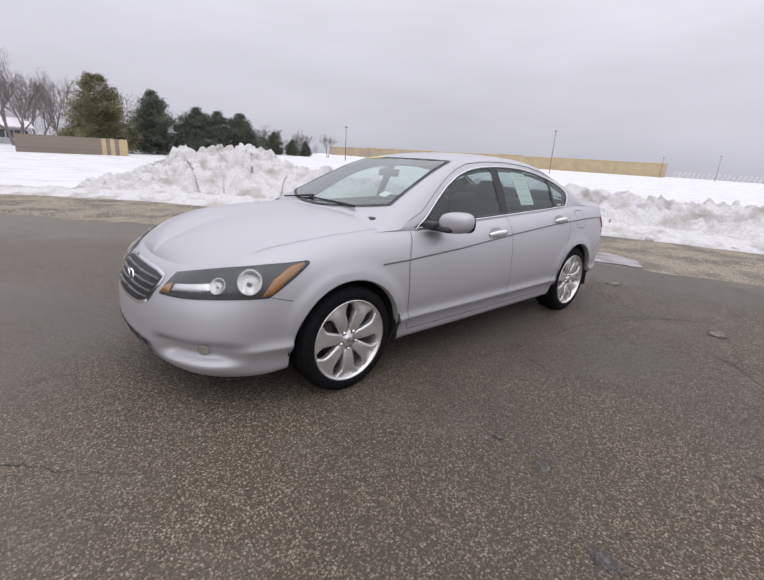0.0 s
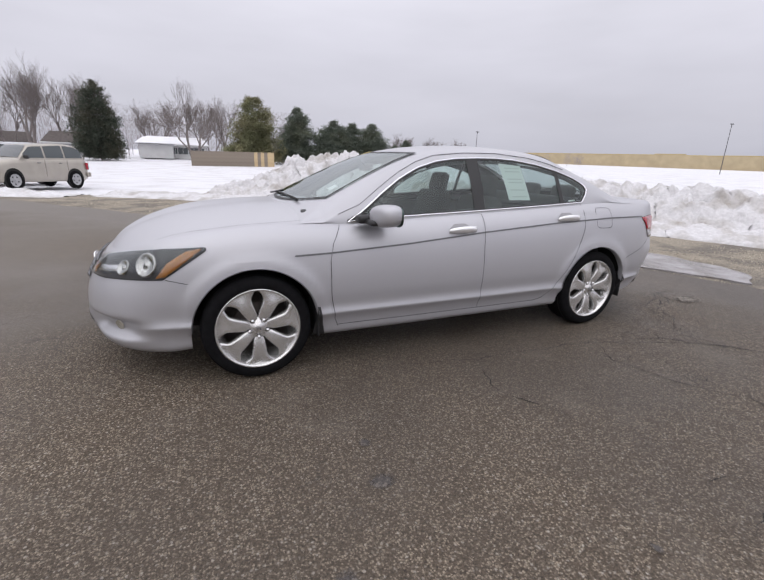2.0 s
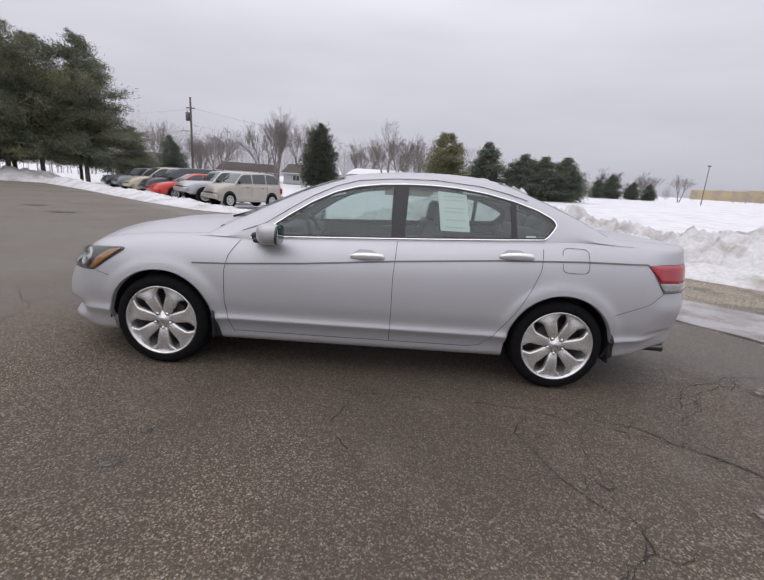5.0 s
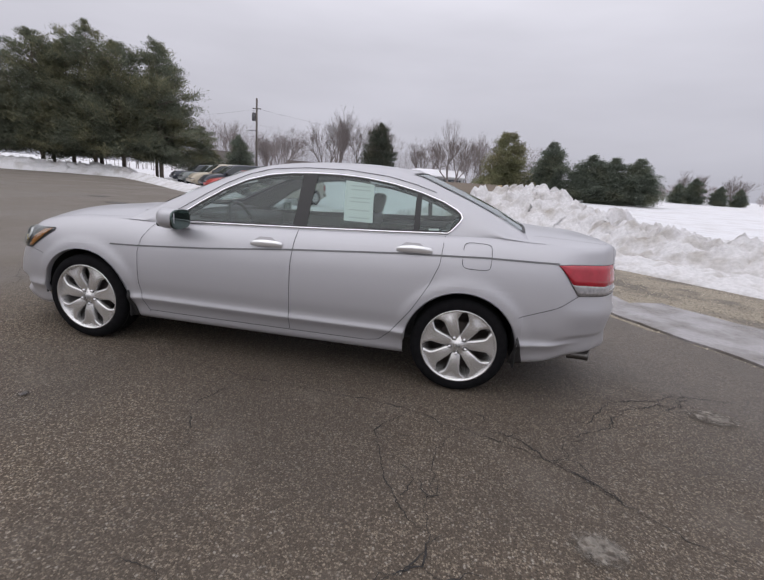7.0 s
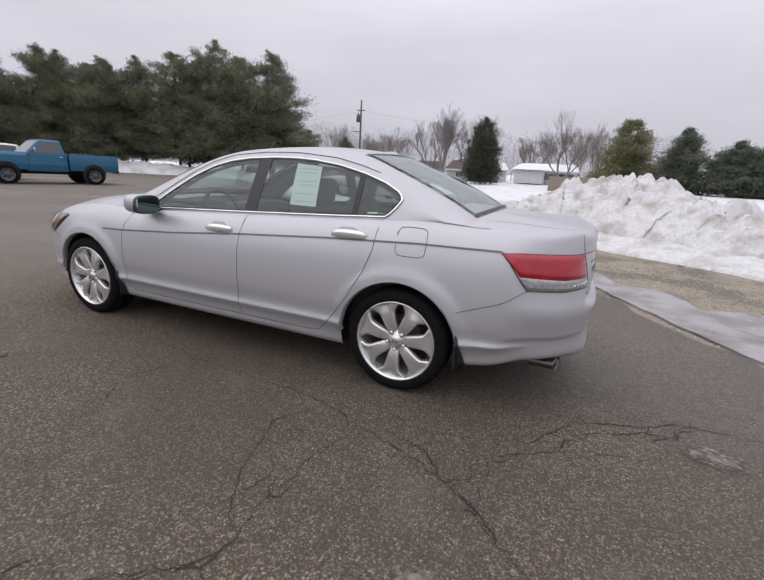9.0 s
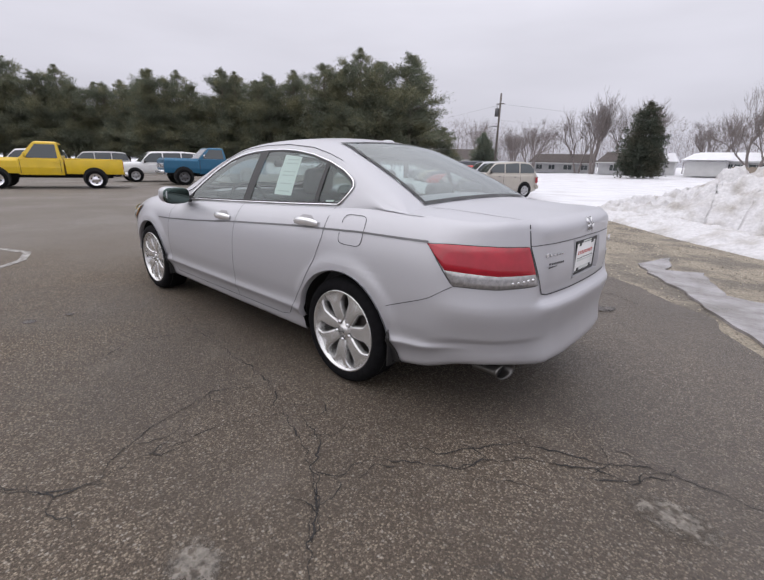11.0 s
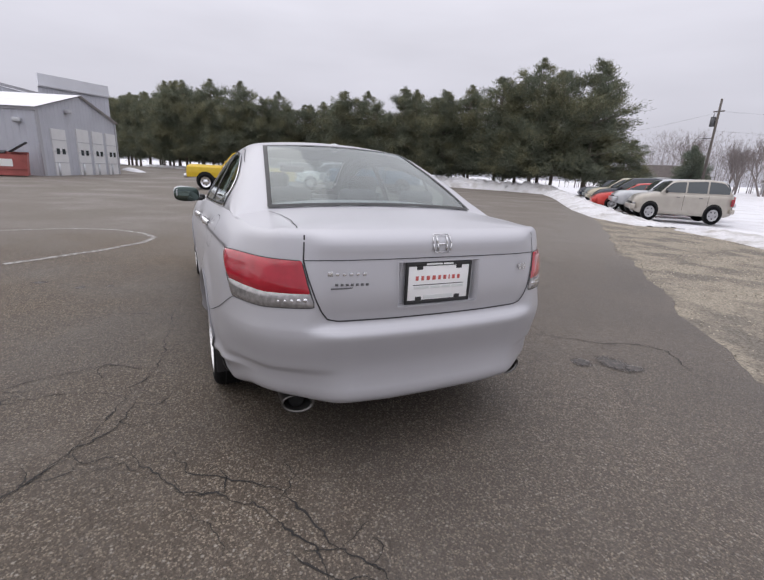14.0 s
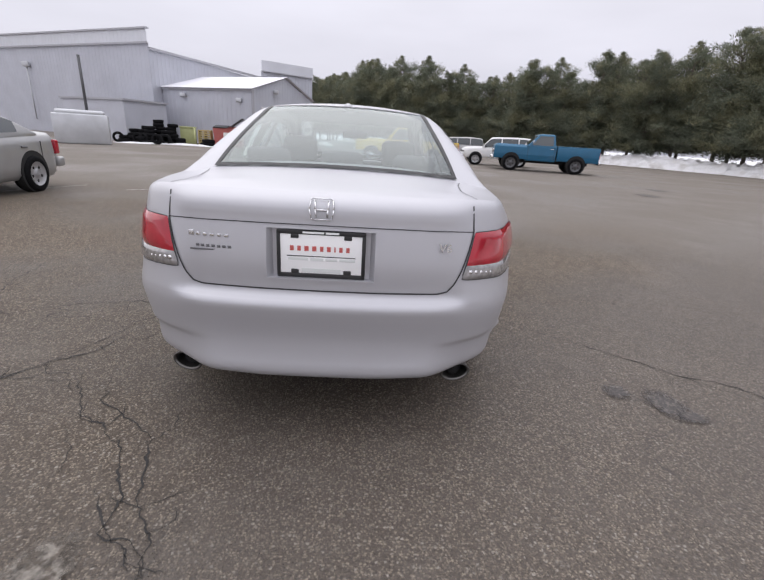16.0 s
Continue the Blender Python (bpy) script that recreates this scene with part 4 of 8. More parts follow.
def cabin_section(x, inset=0.0):
    B = top_at(x)
    wb, zb, zr = -B.y, B.z - 0.004, ROOF_Z(x)
    k, c = 0.53, 0.135
    lo, hi = zb, zr
    for _ in range(40):
        z = (lo + hi) / 2
        y = wb - k * (z - zb)
        if z < zr - c * y * y:
            lo = z
        else:
            hi = z
    zc = (lo + hi) / 2
    yc = wb - k * (zc - zb)
    if zr - c * wb * wb <= zb:
        yc, zc = math.sqrt(max(0.0, (zr - zb) / c)), zb
    h = zc - zb
    r = min(0.07, h * 0.8)
    side = [(-(wb - k * t * (h - r)), zb + t * (h - r)) for t in np.linspace(0, 1, 12)]
    p0, p2 = side[-1], None
    ye = max(0.0, yc - r * 1.15)
    p2 = (-ye, zr - c * ye * ye)
    bend = []
    for t in np.linspace(0, 1, 7)[1:]:
        bend.append(((1 - t) ** 2 * p0[0] + 2 * t * (1 - t) * -yc + t * t * p2[0], (1 - t) ** 2 * p0[1] + 2 * t * (1 - t) * zc + t * t * p2[1]))
    crown = [(-ye * (1 - t), zr - c * (ye * (1 - t)) ** 2) for t in np.linspace(0, 1, 25)[1:]]
    sec = side + bend + crown
    # slightly barrelled side glass
    return [Vector((x, y - 0.012 * math.sin(math.pi * min(1, j / 14)) + inset * (1 if j < 15 else 0), z - inset * (0 if j < 12 else 1))) for j, (y, z) in enumerate(sec)]


STATIONS = list(np.linspace(-1.15, 1.88, 190))


def full_cabin(inset=0.0):
    rows = []
    for x in STATIONS:
        s = cabin_section(x, inset)
        rows.append(s + [Vector((p.x, -p.y, p.z)) for p in reversed(s[:-1])])
    return rows


DLO = [(-0.80, 0.938), (-0.698, 0.996), (-0.542, 1.108), (-0.386, 1.209), (-0.228, 1.286), (-0.066, 1.333), (0.10, 1.357), (0.30, 1.369), (0.47, 1.371), (0.64, 1.364), (0.85, 1.338), (1.05, 1.294), (1.2, 1.246), (1.30, 1.198), (1.335, 1.165), (1.325, 1.135), (1.285, 1.085), (1.255, 1.052), (0.9, 1.03), (0.24, 0.996), (-0.1, 0.98), (-0.53, 0.96)]


def shrink(poly, d):
    c = np.mean(np.array(poly), 0)
    out = []
    n = len(poly)
    for i in range(n):
        a, b = np.array(poly[i - 1]), np.array(poly[(i + 1) % n])
        t = (b - a) / np.linalg.norm(b - a)
        nrm = np.array((-t[1], t[0]))
        p = np.array(poly[i])
        if np.dot(nrm, c - p) < 0:
            nrm = -nrm
        out.append(tuple(p + nrm * d))
    return out


DLO_HOLE = shrink(DLO, 0.012)


def shield_edge(y, front):
    return (-1.09 + 0.20 * (y / 0.6) ** 2) if front else (1.80 - 0.05 * (y / 0.6) ** 2)


def header(y, front):
    return (-0.28 + 0.10 * (y / 0.5) ** 2) if front else (1.03 - 0.06 * (y / 0.5) ** 2)


def shield_hole(c, front, d=-0.001):
    y = abs(c.y)
    x0, x1 = (shield_edge(y, 1) + d, header(y, 1) - d) if front else (header(y, 0) + d, shield_edge(y, 0) - d)
    if not x0 < c.x < x1:
        return False
    t = (c.x + 0.9) / 0.72 if front else (1.77 - c.x) / 0.8
    return y < 0.605 - 0.115 * min(max(t, 0), 1) - d


def cut_windows(bm):
    kill = []
    for f in bm.faces:
        c = f.calc_center_median()
        if abs(c.y) > 0.50 and inside(c.x, c.z, DLO_HOLE) and abs(f.normal.y) > 0.45:
            kill.append(f)
        elif shield_hole(c, 1) or shield_hole(c, 0):
            kill.append(f)
    bmesh.ops.delete(bm, geom=kill, context="FACES")
    return bm


cabin_full = grid_bm(full_cabin())
cabin_full.normal_update()
cabin_tree = BVHTree.FromBMesh(cabin_full)
cabin = cut_windows(cabin_full)
part("roof", cabin, M_SILVER, sedan)
liner = grid_bm(full_cabin(0.022))
liner.normal_update()
part("headliner", cut_windows(liner), M_LINER, sedan)


def cast(tree, o, d):
    loc, nrm, _, _ = tree.ray_cast(Vector(o), Vector(d).normalized())
    return loc, nrm


def side_pt(x, z, off=0.004, tree=None):
    loc, nrm = cast(tree or cabin_tree, (x, -3, z), (0, 1, 0))
    if loc is None:
        loc, nrm = Vector((x, -0.8, z)), Vector((0, -1, 0))
    if nrm.y > 0:
        nrm = -nrm
    return loc + nrm * off, nrm


def side_patch(upper, lower, off, n=26, m=10):
    U, L = polyline(upper, n), polyline(lower, n)
    return grid_bm([[side_pt(*(L[k] + (U[k] - L[k]) * j / m), off)[0] for k in range(n)] for j in range(m + 1)])


def side_line(pts, width, off, n=70, closed=False):
    P = polyline(list(pts) + ([pts[0]] if closed else []), n)
    rows = []
    for k in range(n):
        p, nr = side_pt(*P[k], off)
        q, _ = side_pt(*P[(k + 1) % n if closed else min(k + 1, n - 1)], off)
        o, _ = side_pt(*P[k - 1 if k else (n - 2 if closed else 0)], off)
        sd = nr.cross((q - o).normalized()).normalized() * width / 2
        rows.append([p + sd, p + nr * 0.004, p - sd])
    return grid_bm(rows)


def top_pt(x, y, off=0.004):
    loc, nrm = cast(cabin_tree, (x, y, 3), (0, 0, -1))
    if loc is None:
        loc, nrm = Vector((x, y, 1.0)), Vector((0, 0, 1))
    if nrm.z < 0:
        nrm = -nrm
    return loc + nrm * off, nrm


# side glass, black pillars and bright window surround
W_FRONT = ([(-0.79, 0.945), (-0.698, 1.0), (-0.542, 1.106), (-0.386, 1.206), (-0.228, 1.282), (-0.066, 1.329), (0.10, 1.352), (0.195, 1.36)], [(-0.79, 0.943), (-0.5, 0.963), (-0.1, 0.982), (0.195, 0.996)])
W_REAR = ([(0.29, 1.367), (0.47, 1.368), (0.64, 1.36), (0.85, 1.334), (1.02, 1.298)], [(0.272, 1.0), (0.6, 1.017), (0.9, 1.032), (1.03, 1.038)])
W_QUART = ([(1.045, 1.291), (1.2, 1.242), (1.29, 1.197), (1.325, 1.16)], [(1.055, 1.04), (1.14, 1.044), (1.21, 1.049), (1.25, 1.056)])
for nm, w in (("front_side_window", W_FRONT), ("rear_side_window", W_REAR), ("quarter_window", W_QUART)):
    for ob in both_sides(nm, side_patch(*w, 0.003), M_GLASS):
        ob.visible_shadow = False
both_sides("window_pillar", side_patch([(0.19, 1.362), (0.296, 1.37)], [(0.186, 0.992), (0.28, 0.998)], 0.007, 8, 12), M_BLACK)
both_sides("window_divider", side_patch([(1.012, 1.305), (1.05, 1.295)], [(1.02, 1.034), (1.06, 1.037)], 0.007, 6, 10), M_BLACK)
both_sides("mirror_sail", side_patch([(-0.80, 0.945), (-0.74, 0.975), (-0.68, 1.012)], [(-0.80, 0.94), (-0.74, 0.944), (-0.66, 0.95)], 0.008, 8, 6), M_BLACK)
both_sides("window_seal", side_line(shrink(DLO, 0.008), 0.018, 0.0035, 120, True), M_BLACK)
both_sides("inner_window_frame", side_line(DLO, 0.055, -0.03, 120, True), M_BLACK)
both_sides("window_trim", side_line(DLO, 0.0095, 0.008, 130, True), M_CHROME, label="bright chrome window surround")
both_sides("pillar_lining", side_line([(-0.84, 0.985), (-0.62, 1.10), (-0.40, 1.235), (-0.2, 1.33)], 0.09, -0.034, 30), M_LINER)
both_sides("roof_gutter", side_line([(-0.86, 0.985), (-0.7, 1.045), (-0.542, 1.152), (-0.386, 1.25), (-0.228, 1.326), (-0.066, 1.375), (0.2, 1.402), (0.5, 1.408), (0.8, 1.385), (1.0, 1.345), (1.14, 1.304)], 0.0030, 0.002, 90), M_GAP)


def shield(front, off, n=30, m=16, d=0.0):
    rows = []
    for j in range(m + 1):
        t = j / m
        row = []
        for k in range(n + 1):
            u = 2 * k / n - 1
            y0, y1 = u * (0.605 - d), u * (0.49 - d)
            y = y0 + (y1 - y0) * t
            x0 = shield_edge(y0, front) + (d if front else -d)
            x1 = header(y1, front) + (-d if front else d)
            x = x0 + (x1 - x0) * t
            sl = (ROOF_Z(x + 0.02) - ROOF_Z(x - 0.02)) / 0.04
            nr = Vector((-sl, 0.27 * y, 1)).normalized()
            row.append(Vector((x, y, ROOF_Z(x) - 0.135 * y * y)) + nr * off)
        rows.append(row)
    return rows


for nm, fr in (("windshield", 1), ("rear_window", 0)):
    ob = part(nm, grid_bm(shield(fr, 0.004)), M_GLASS_F if fr else M_GLASS_R, sedan)
    ob.visible_shadow = False
    outer, inner = shield(fr, 0.0065, d=-0.011), shield(fr, 0.0065, d=0.011 if fr else 0.013)

    def loop(rows):
        return [rows[0][k] for k in range(31)] + [r[-1] for r in rows[1:]] + [rows[-1][k] for k in range(29, -1, -1)] + [r[0] for r in rows[-2:0:-1]]
    a, b = loop(outer), loop(inner)
    part("glass_border", grid_bm([a + [a[0]], b + [b[0]]]), M_BLACK, sedan, "black glass edge band")

# seams
SEAMS = [
    [(s_x(-0.86), 0.925), (s_x(-0.925), 0.82), (s_x(-0.948), 0.72), (s_x(-0.945), 0.5), (s_x(-0.915), 0.33), (s_x(-0.89), 0.27)],
    [(s_x(0.232), 0.98), (s_x(0.214), 0.75), (s_x(0.216), 0.5), (s_x(0.214), 0.285)],
    [(s_x(1.235), 1.035), (s_x(1.22), 0.86), (s_x(1.165), 0.72), (s_x(1.066), 0.548), (s_x(0.93), 0.365), (s_x(0.86), 0.298), (s_x(0.78), 0.282)],
    [(s_x(-0.89), 0.282), (s_x(-0.4), 0.281), (s_x(0.3), 0.281), (s_x(0.78), 0.281)],
    [(s_x(-1.765), 0.628), (s_x(-1.88), 0.656)],
    [(s_x(1.755), 0.575), (s_x(1.9), 0.625), (s_x(2.05), 0.675), (s_x(2.205), 0.738)],
    [(s_x(1.36 + 0.0925 * (1 + math.copysign(abs(math.cos(a)) ** 0.42, math.cos(a)))), 0.932 + 0.08 * math.copysign(abs(math.sin(a)) ** 0.42, math.sin(a))) for a in np.linspace(0, 2 * math.pi, 41)],
    [(s_rear(-0.602), 0.938), (s_rear(-0.5), 0.943), (s_rear(-0.3), 0.946), (float(NCOL), 0.947)],
    [(s_rear(-0.602), 1.035), (s_rear(-0.606), 0.985), (s_rear(-0.604), 0.938), (s_rear(-0.585), 0.87), (s_rear(-0.556), 0.785), (s_rear(-0.535), 0.735), (s_rear(-0.51), 0.700), (s_rear(-0.47), 0.692), (s_rear(-0.3), 0.692), (float(NCOL), 0.691)],
]
for k, sm in enumerate(SEAMS):
    both_sides("panel_gap", shell_line(sm, 0.0036 if k != 8 else 0.006, 0.0026, 90), M_GAP)
both_sides("side_moulding", shell_line([(s_x(-1.17), 0.758), (s_x(-0.944), 0.765), (s_x(-0.413), 0.799), (s_x(0.208), 0.853), (s_x(0.924), 0.903), (s_x(1.5), 0.930), (s_x(1.98), 0.934)], 0.0115, 0.004, 160), M_TRIM, label="slim dark grey side moulding")


def hood_line(pts, width, tree, off=0.002, n=60):
    P = polyline(pts, n)
    rows = []
    for k in range(n):
        def at(q):
            loc, nr = cast(tree, (q[0], q[1], 3), (0, 0, -1))
            return (loc if loc else Vector((q[0], q[1], 1))), (nr if nr and nr.z > 0 else -(nr or Vector((0, 0, -1))))
        p, nr = at(P[k])
        q, _ = at(P[min(k + 1, n - 1)])
        o, _ = at(P[max(k - 1, 0)])
        sd = nr.cross((q - o).normalized()).normalized() * width / 2
        rows.append([p + nr * off + sd, p + nr * off - sd])
    return grid_bm(rows)


both_sides("panel_gap", hood_line([(-1.9, -0.69), (-1.75, -0.72), (-1.6, -0.745), (-1.3, -0.757), (-1.05, -0.745), (-0.93, -0.715)], 0.0019, hood_tree), M_GAP)
both_sides("panel_gap", hood_line([(1.82, -0.62), (1.95, -0.59), (2.12, -0.575), (2.25, -0.585), (2.33, -0.592), (2.37, -0.60)], 0.004, trunk_tree), M_GAP)

# front end
head_up = [(s_front(-0.455), 0.728), (s_front(-0.62), 0.758), (s_x(-2.08), 0.787), (s_x(-1.9), 0.812), (s_x(-1.66), 0.824)]
head_lo = [(s_front(-0.40), 0.622), (s_front(-0.62), 0.632), (s_x(-2.10), 0.645), (s_x(-1.89), 0.657), (s_x(-1.66), 0.812)]
for side in (1, -1):
    def one(nm, bm, material, parent, label=""):
        return part(nm, bm if side == 1 else mirrored(bm), material, parent, label)
    hl = one("headlight", shell_patch(head_up, head_lo, 0.003, 44, 10), M_LAMPBACK, sedan, "black-backed headlamp with chrome bowls and amber corner")
    # amber corner piece along the rear third
    one("turn_signal", shell_patch([(s_x(-1.865), 0.742), (s_x(-1.775), 0.800), (s_x(-1.69), 0.818)], [(s_x(-1.925), 0.662), (s_x(-1.875), 0.672), (s_x(-1.69), 0.809)], 0.008, 24, 8, 0.006), M_AMBER, hl, "amber turn lens")
    one("turn_signal", shell_patch([(s_front(-0.425), 0.66), (s_front(-0.485), 0.685)], [(s_front(-0.412), 0.632), (s_front(-0.485), 0.634)], 0.008, 8, 5, 0.005), M_AMBER, hl)
    for s0, z0, r0 in ((s_x(-1.975), 0.730, 0.068), (s_x(-2.125), 0.700, 0.045)):
        p, nr = on_shell(s0, z0, 0.003)
        t1 = nr.cross(Vector((0, 0, 1))).normalized()
        t2 = nr.cross(t1).normalized()
        rows = [[p + (t1 * math.cos(q) * 0.92 + t2 * math.sin(q)) * (rr * r0) + nr * dd for q in np.linspace(0, 2 * math.pi, 33)]
                for rr, dd in ((0.0, 0.010), (0.14, 0.010), (0.18, 0.001), (0.45, 0.002), (0.70, 0.006), (0.86, 0.011), (0.95, 0.013), (1.0, 0.009), (1.02, 0.0))]
        one("reflector", grid_bm(rows), M_BOWL, hl, "round chrome reflector bowl")
    one("chrome_bezel", shell_patch([(s_front(-0.50), 0.682), (s_front(-0.63), 0.698), (s_x(-2.15), 0.712)], [(s_front(-0.49), 0.650), (s_front(-0.63), 0.664), (s_x(-2.15), 0.680)], 0.004, 16, 4, 0.004), M_SATIN, hl)
    ob = one("lens", shell_patch(head_up, head_lo, 0.016, 44, 10, 0.012), M_LENS, hl, "clear lamp cover")
    ob.visible_shadow = False
    one("lamp_edge", shell_line(head_up + head_lo[::-1] + [head_up[0]], 0.007, 0.004, 120), M_GAP, hl)
    # fog lamp
    p, nr = on_shell(s_front(-0.665), 0.350, 0.004)
    t1 = nr.cross(Vector((0, 0, 1))).normalized()
    t2 = nr.cross(t1).normalized()
    rows = [[p + (t1 * math.cos(a) * 1.15 + t2 * math.sin(a)) * r + nr * d for a in np.linspace(0, 2 * math.pi, 21)] for r, d in ((0.0, 0.004), (0.016, 0.003), (0.023, 0.000), (0.027, 0.006), (0.030, -0.002))]
    one("fog_lamp", grid_bm(rows), mat("fog_lamp_glass", (0.42, 0.40, 0.34), 0.15, 0.3, coat=0.6) if side == 1 else bpy.data.materials["fog_lamp_glass"], sedan, "small round fog lamp in the bumper")

grille = part("grille", shell_patch([(0.0, 0.705), (s_front(-0.25), 0.702), (s_front(-0.355), 0.69)], [(0.0, 0.535), (s_front(-0.20), 0.54), (s_front(-0.30), 0.565)], 0.004, 20, 8), M_BLACK, sedan, "black grille with bright slats")
gm = mirrored(shell_patch([(0.0, 0.705), (s_front(-0.25), 0.702), (s_front(-0.355), 0.69)], [(0.0, 0.535), (s_front(-0.20), 0.54), (s_front(-0.30), 0.565)], 0.004, 20, 8))
part("grille_half", gm, M_BLACK, grille)
for side in (1, -1):
    for z, yy in ((0.575, -0.30), (0.607, -0.315), (0.64, -0.33), (0.672, -0.34)):
        b = shell_patch([(0.0, z + 0.008), (s_front(yy), z + 0.008)], [(0.0, z - 0.008), (s_front(yy), z - 0.008)], 0.006, 14, 4, 0.012)
        part("slat", b if side == 1 else mirrored(b), M_SLAT, grille)
    b = shell_line([(0.0, 0.716), (s_front(-0.25), 0.713), (s_front(-0.362), 0.70), (s_front(-0.375), 0.675), (s_front(-0.315), 0.565), (s_front(-0.2), 0.53), (0.0, 0.525)], 0.015, 0.004, 70)
    part("grille_surround", b if side == 1 else mirrored(b), M_CHROME, grille, "bright grille surround")
    b = shell_patch([(0.0, 0.352), (s_front(-0.36), 0.352)], [(0.0, 0.262), (s_front(-0.33), 0.262)], 0.003, 14, 5)
    part("lower_intake", b if side == 1 else mirrored(b), M_BLACK, sedan)
    for y in (-0.02, -0.13, -0.24, -0.34):
        b = shell_patch([(s_front(y), 0.352), (s_front(y - 0.016), 0.352)], [(s_front(y), 0.262), (s_front(y - 0.016), 0.262)], 0.006, 4, 5)
        part("intake_bar", b if side == 1 else mirrored(b), M_SILVER, sedan)
    b = shell_line([(0.0, 0.307), (s_front(-0.34), 0.307)], 0.014, 0.007, 30)
    part("intake_bar", b if side == 1 else mirrored(b), M_SILVER, sedan)
bm = bmesh.new()
pts = [(-0.05, 0.045), (0.05, 0.045), (0.042, -0.045), (-0.042, -0.045)]
for (a0, b0), (a1, b1) in zip(pts, pts[1:] + pts[:1]):
    xb = on_shell(0.0, 0.625, 0.0)[0].x - 0.006
    cyl_into(bm, (xb, a0, 0.625 + b0), (xb, a1, 0.625 + b1), 0.006, sides=8)
part("front_badge", bm, M_CHROME, grille, "small chrome badge")

# rear lamps
t_up = [(s_x(1.975), 0.926), (s_x(2.12), 0.932), (s_rear(-0.78), 0.935), (s_rear(-0.612), 0.935)]
t_mid = [(s_x(1.98), 0.923), (s_x(2.135), 0.812), (s_rear(-0.75), 0.802), (s_rear(-0.578), 0.808)]
t_lo = [(s_x(1.99), 0.918), (s_x(2.205), 0.742), (s_rear(-0.75), 0.742), (s_rear(-0.560), 0.754)]
for side in (1, -1):
    def one(nm, bm, material, parent, label=""):
        return part(nm, bm if side == 1 else mirrored(bm), material, parent, label)
    tl = one("taillight", shell_patch(t_up, t_mid, 0.003, 40, 10, 0.010), M_REDLENS, sedan, "red tail lamp with clear lower strip")
    one("reverse_lens", shell_patch([(s_x(2.14), 0.812)] + t_mid[1:], [(s_x(2.14), 0.800)] + t_lo[1:], 0.003, 40, 6, 0.008), M_CLEARLENS, tl, "clear ribbed lower lens")
    one("lamp_edge", shell_line(t_up + t_lo[::-1] + [t_up[0]], 0.007, 0.003, 120), M_GAP, tl)
    for k in range(5):
        p, nr = on_shell(s_rear(-0.595 - 0.024 * k), 0.782 - 0.003 * k, 0.006)
        b = bmesh.new()
        ball_into(b, p, 0.006, 0.010, 0.009, 1, 8, 6)
        one("lens_rib", b, M_SATIN, tl)

# number plate in its recess, badges
XR = on_shell(float(NCOL), 0.86)[0].x


def recess_loop(hy, z0, z1, depth):
    """A closed rectangle on the trunk face, sunk by depth."""
    corners = [(-hy, z0), (hy, z0), (hy, z1), (-hy, z1), (-hy, z0)]
    pts = []
    for (y0, za), (y1, zb) in zip(corners[:-1], corners[1:]):
        for k in range(10):
            y, z = y0 + (y1 - y0) * k / 10, za + (zb - za) * k / 10
            p = on_shell(s_rear(-max(abs(y), 0.001)), z)[0]
            pts.append((p.x if depth == 0 else XR - depth, y, z))
    return pts + [pts[0]]


loops = [recess_loop(0.213, 0.730, 0.938, 0), recess_loop(0.205, 0.738, 0.930, 0), recess_loop(0.186, 0.742, 0.926, 0.030)]
loops[0] = [(x + 0.003, y, z) for x, y, z in loops[0]]
loops[1] = [(x + 0.003, y, z) for x, y, z in loops[1]]
part("plate_recess", grid_bm(loops), M_SILVER, sedan, smooth=False)
part("recess_back", grid_bm([[(XR - 0.030, y, z) for y in (-0.186, 0, 0.186)] for z in (0.742, 0.83, 0.926)]), M_SILVER, sedan)
XP = XR - 0.026
plate = part("number_plate", box_bm(XP + 0.010, 0, 0.834, 0.006, 0.315, 0.165, bevel=0.002), M_PLATEWHITE, sedan, "white dealer plate in a black frame with red print")
bm = bmesh.new()
for cy, cz, sy, sz in ((0, 0.918, 0.335, 0.017), (0, 0.750, 0.335, 0.017), (-0.161, 0.834, 0.014, 0.17), (0.161, 0.834, 0.014, 0.17)):
    box_into(bm, XP + 0.012, cy, cz, 0.009, sy, sz, bevel=0.003)
for cy, cz in ((-0.10, 0.903), (0.10, 0.903), (-0.10, 0.765), (0.10, 0.765)):
    box_into(bm, XP + 0.012, cy, cz, 0.009, 0.03, 0.018, bevel=0.003)
part("plate_frame", bm, M_BLACK, plate, "black plate frame")


def print_bars(name, x, y0, z0, widths, h, material, parent, gap=0.004, d=0.002):
    y = y0
    for w in widths:
        part(name, box_bm(x, y + w / 2, z0, d, w, h), material, parent, smooth=False)
        y += w + gap


print_bars("print_bar", XP + 0.0135, -0.118, 0.856, (0.014, 0.013, 0.016, 0.016, 0.013, 0.014, 0.005, 0.013, 0.013), 0.019, M_REDPRINT, plate, 0.0135)
print_bars("print_bar", XP + 0.0135, -0.13, 0.826, (0.26,), 0.003, M_BLACK, plate)
print_bars("print_bar", XP + 0.0135, -0.125, 0.814, (0.075, 0.05, 0.045, 0.06), 0.010, M_PRINT, plate, 0.008)
print_bars("print_bar", XP + 0.0168, -0.07, 0.918, (0.08, 0.05), 0.007, M_PAPER, plate, 0.006)
print_bars("print_bar", XP + 0.0135, -0.075, 0.770, (0.15,), 0.016, M_PRINT, plate)


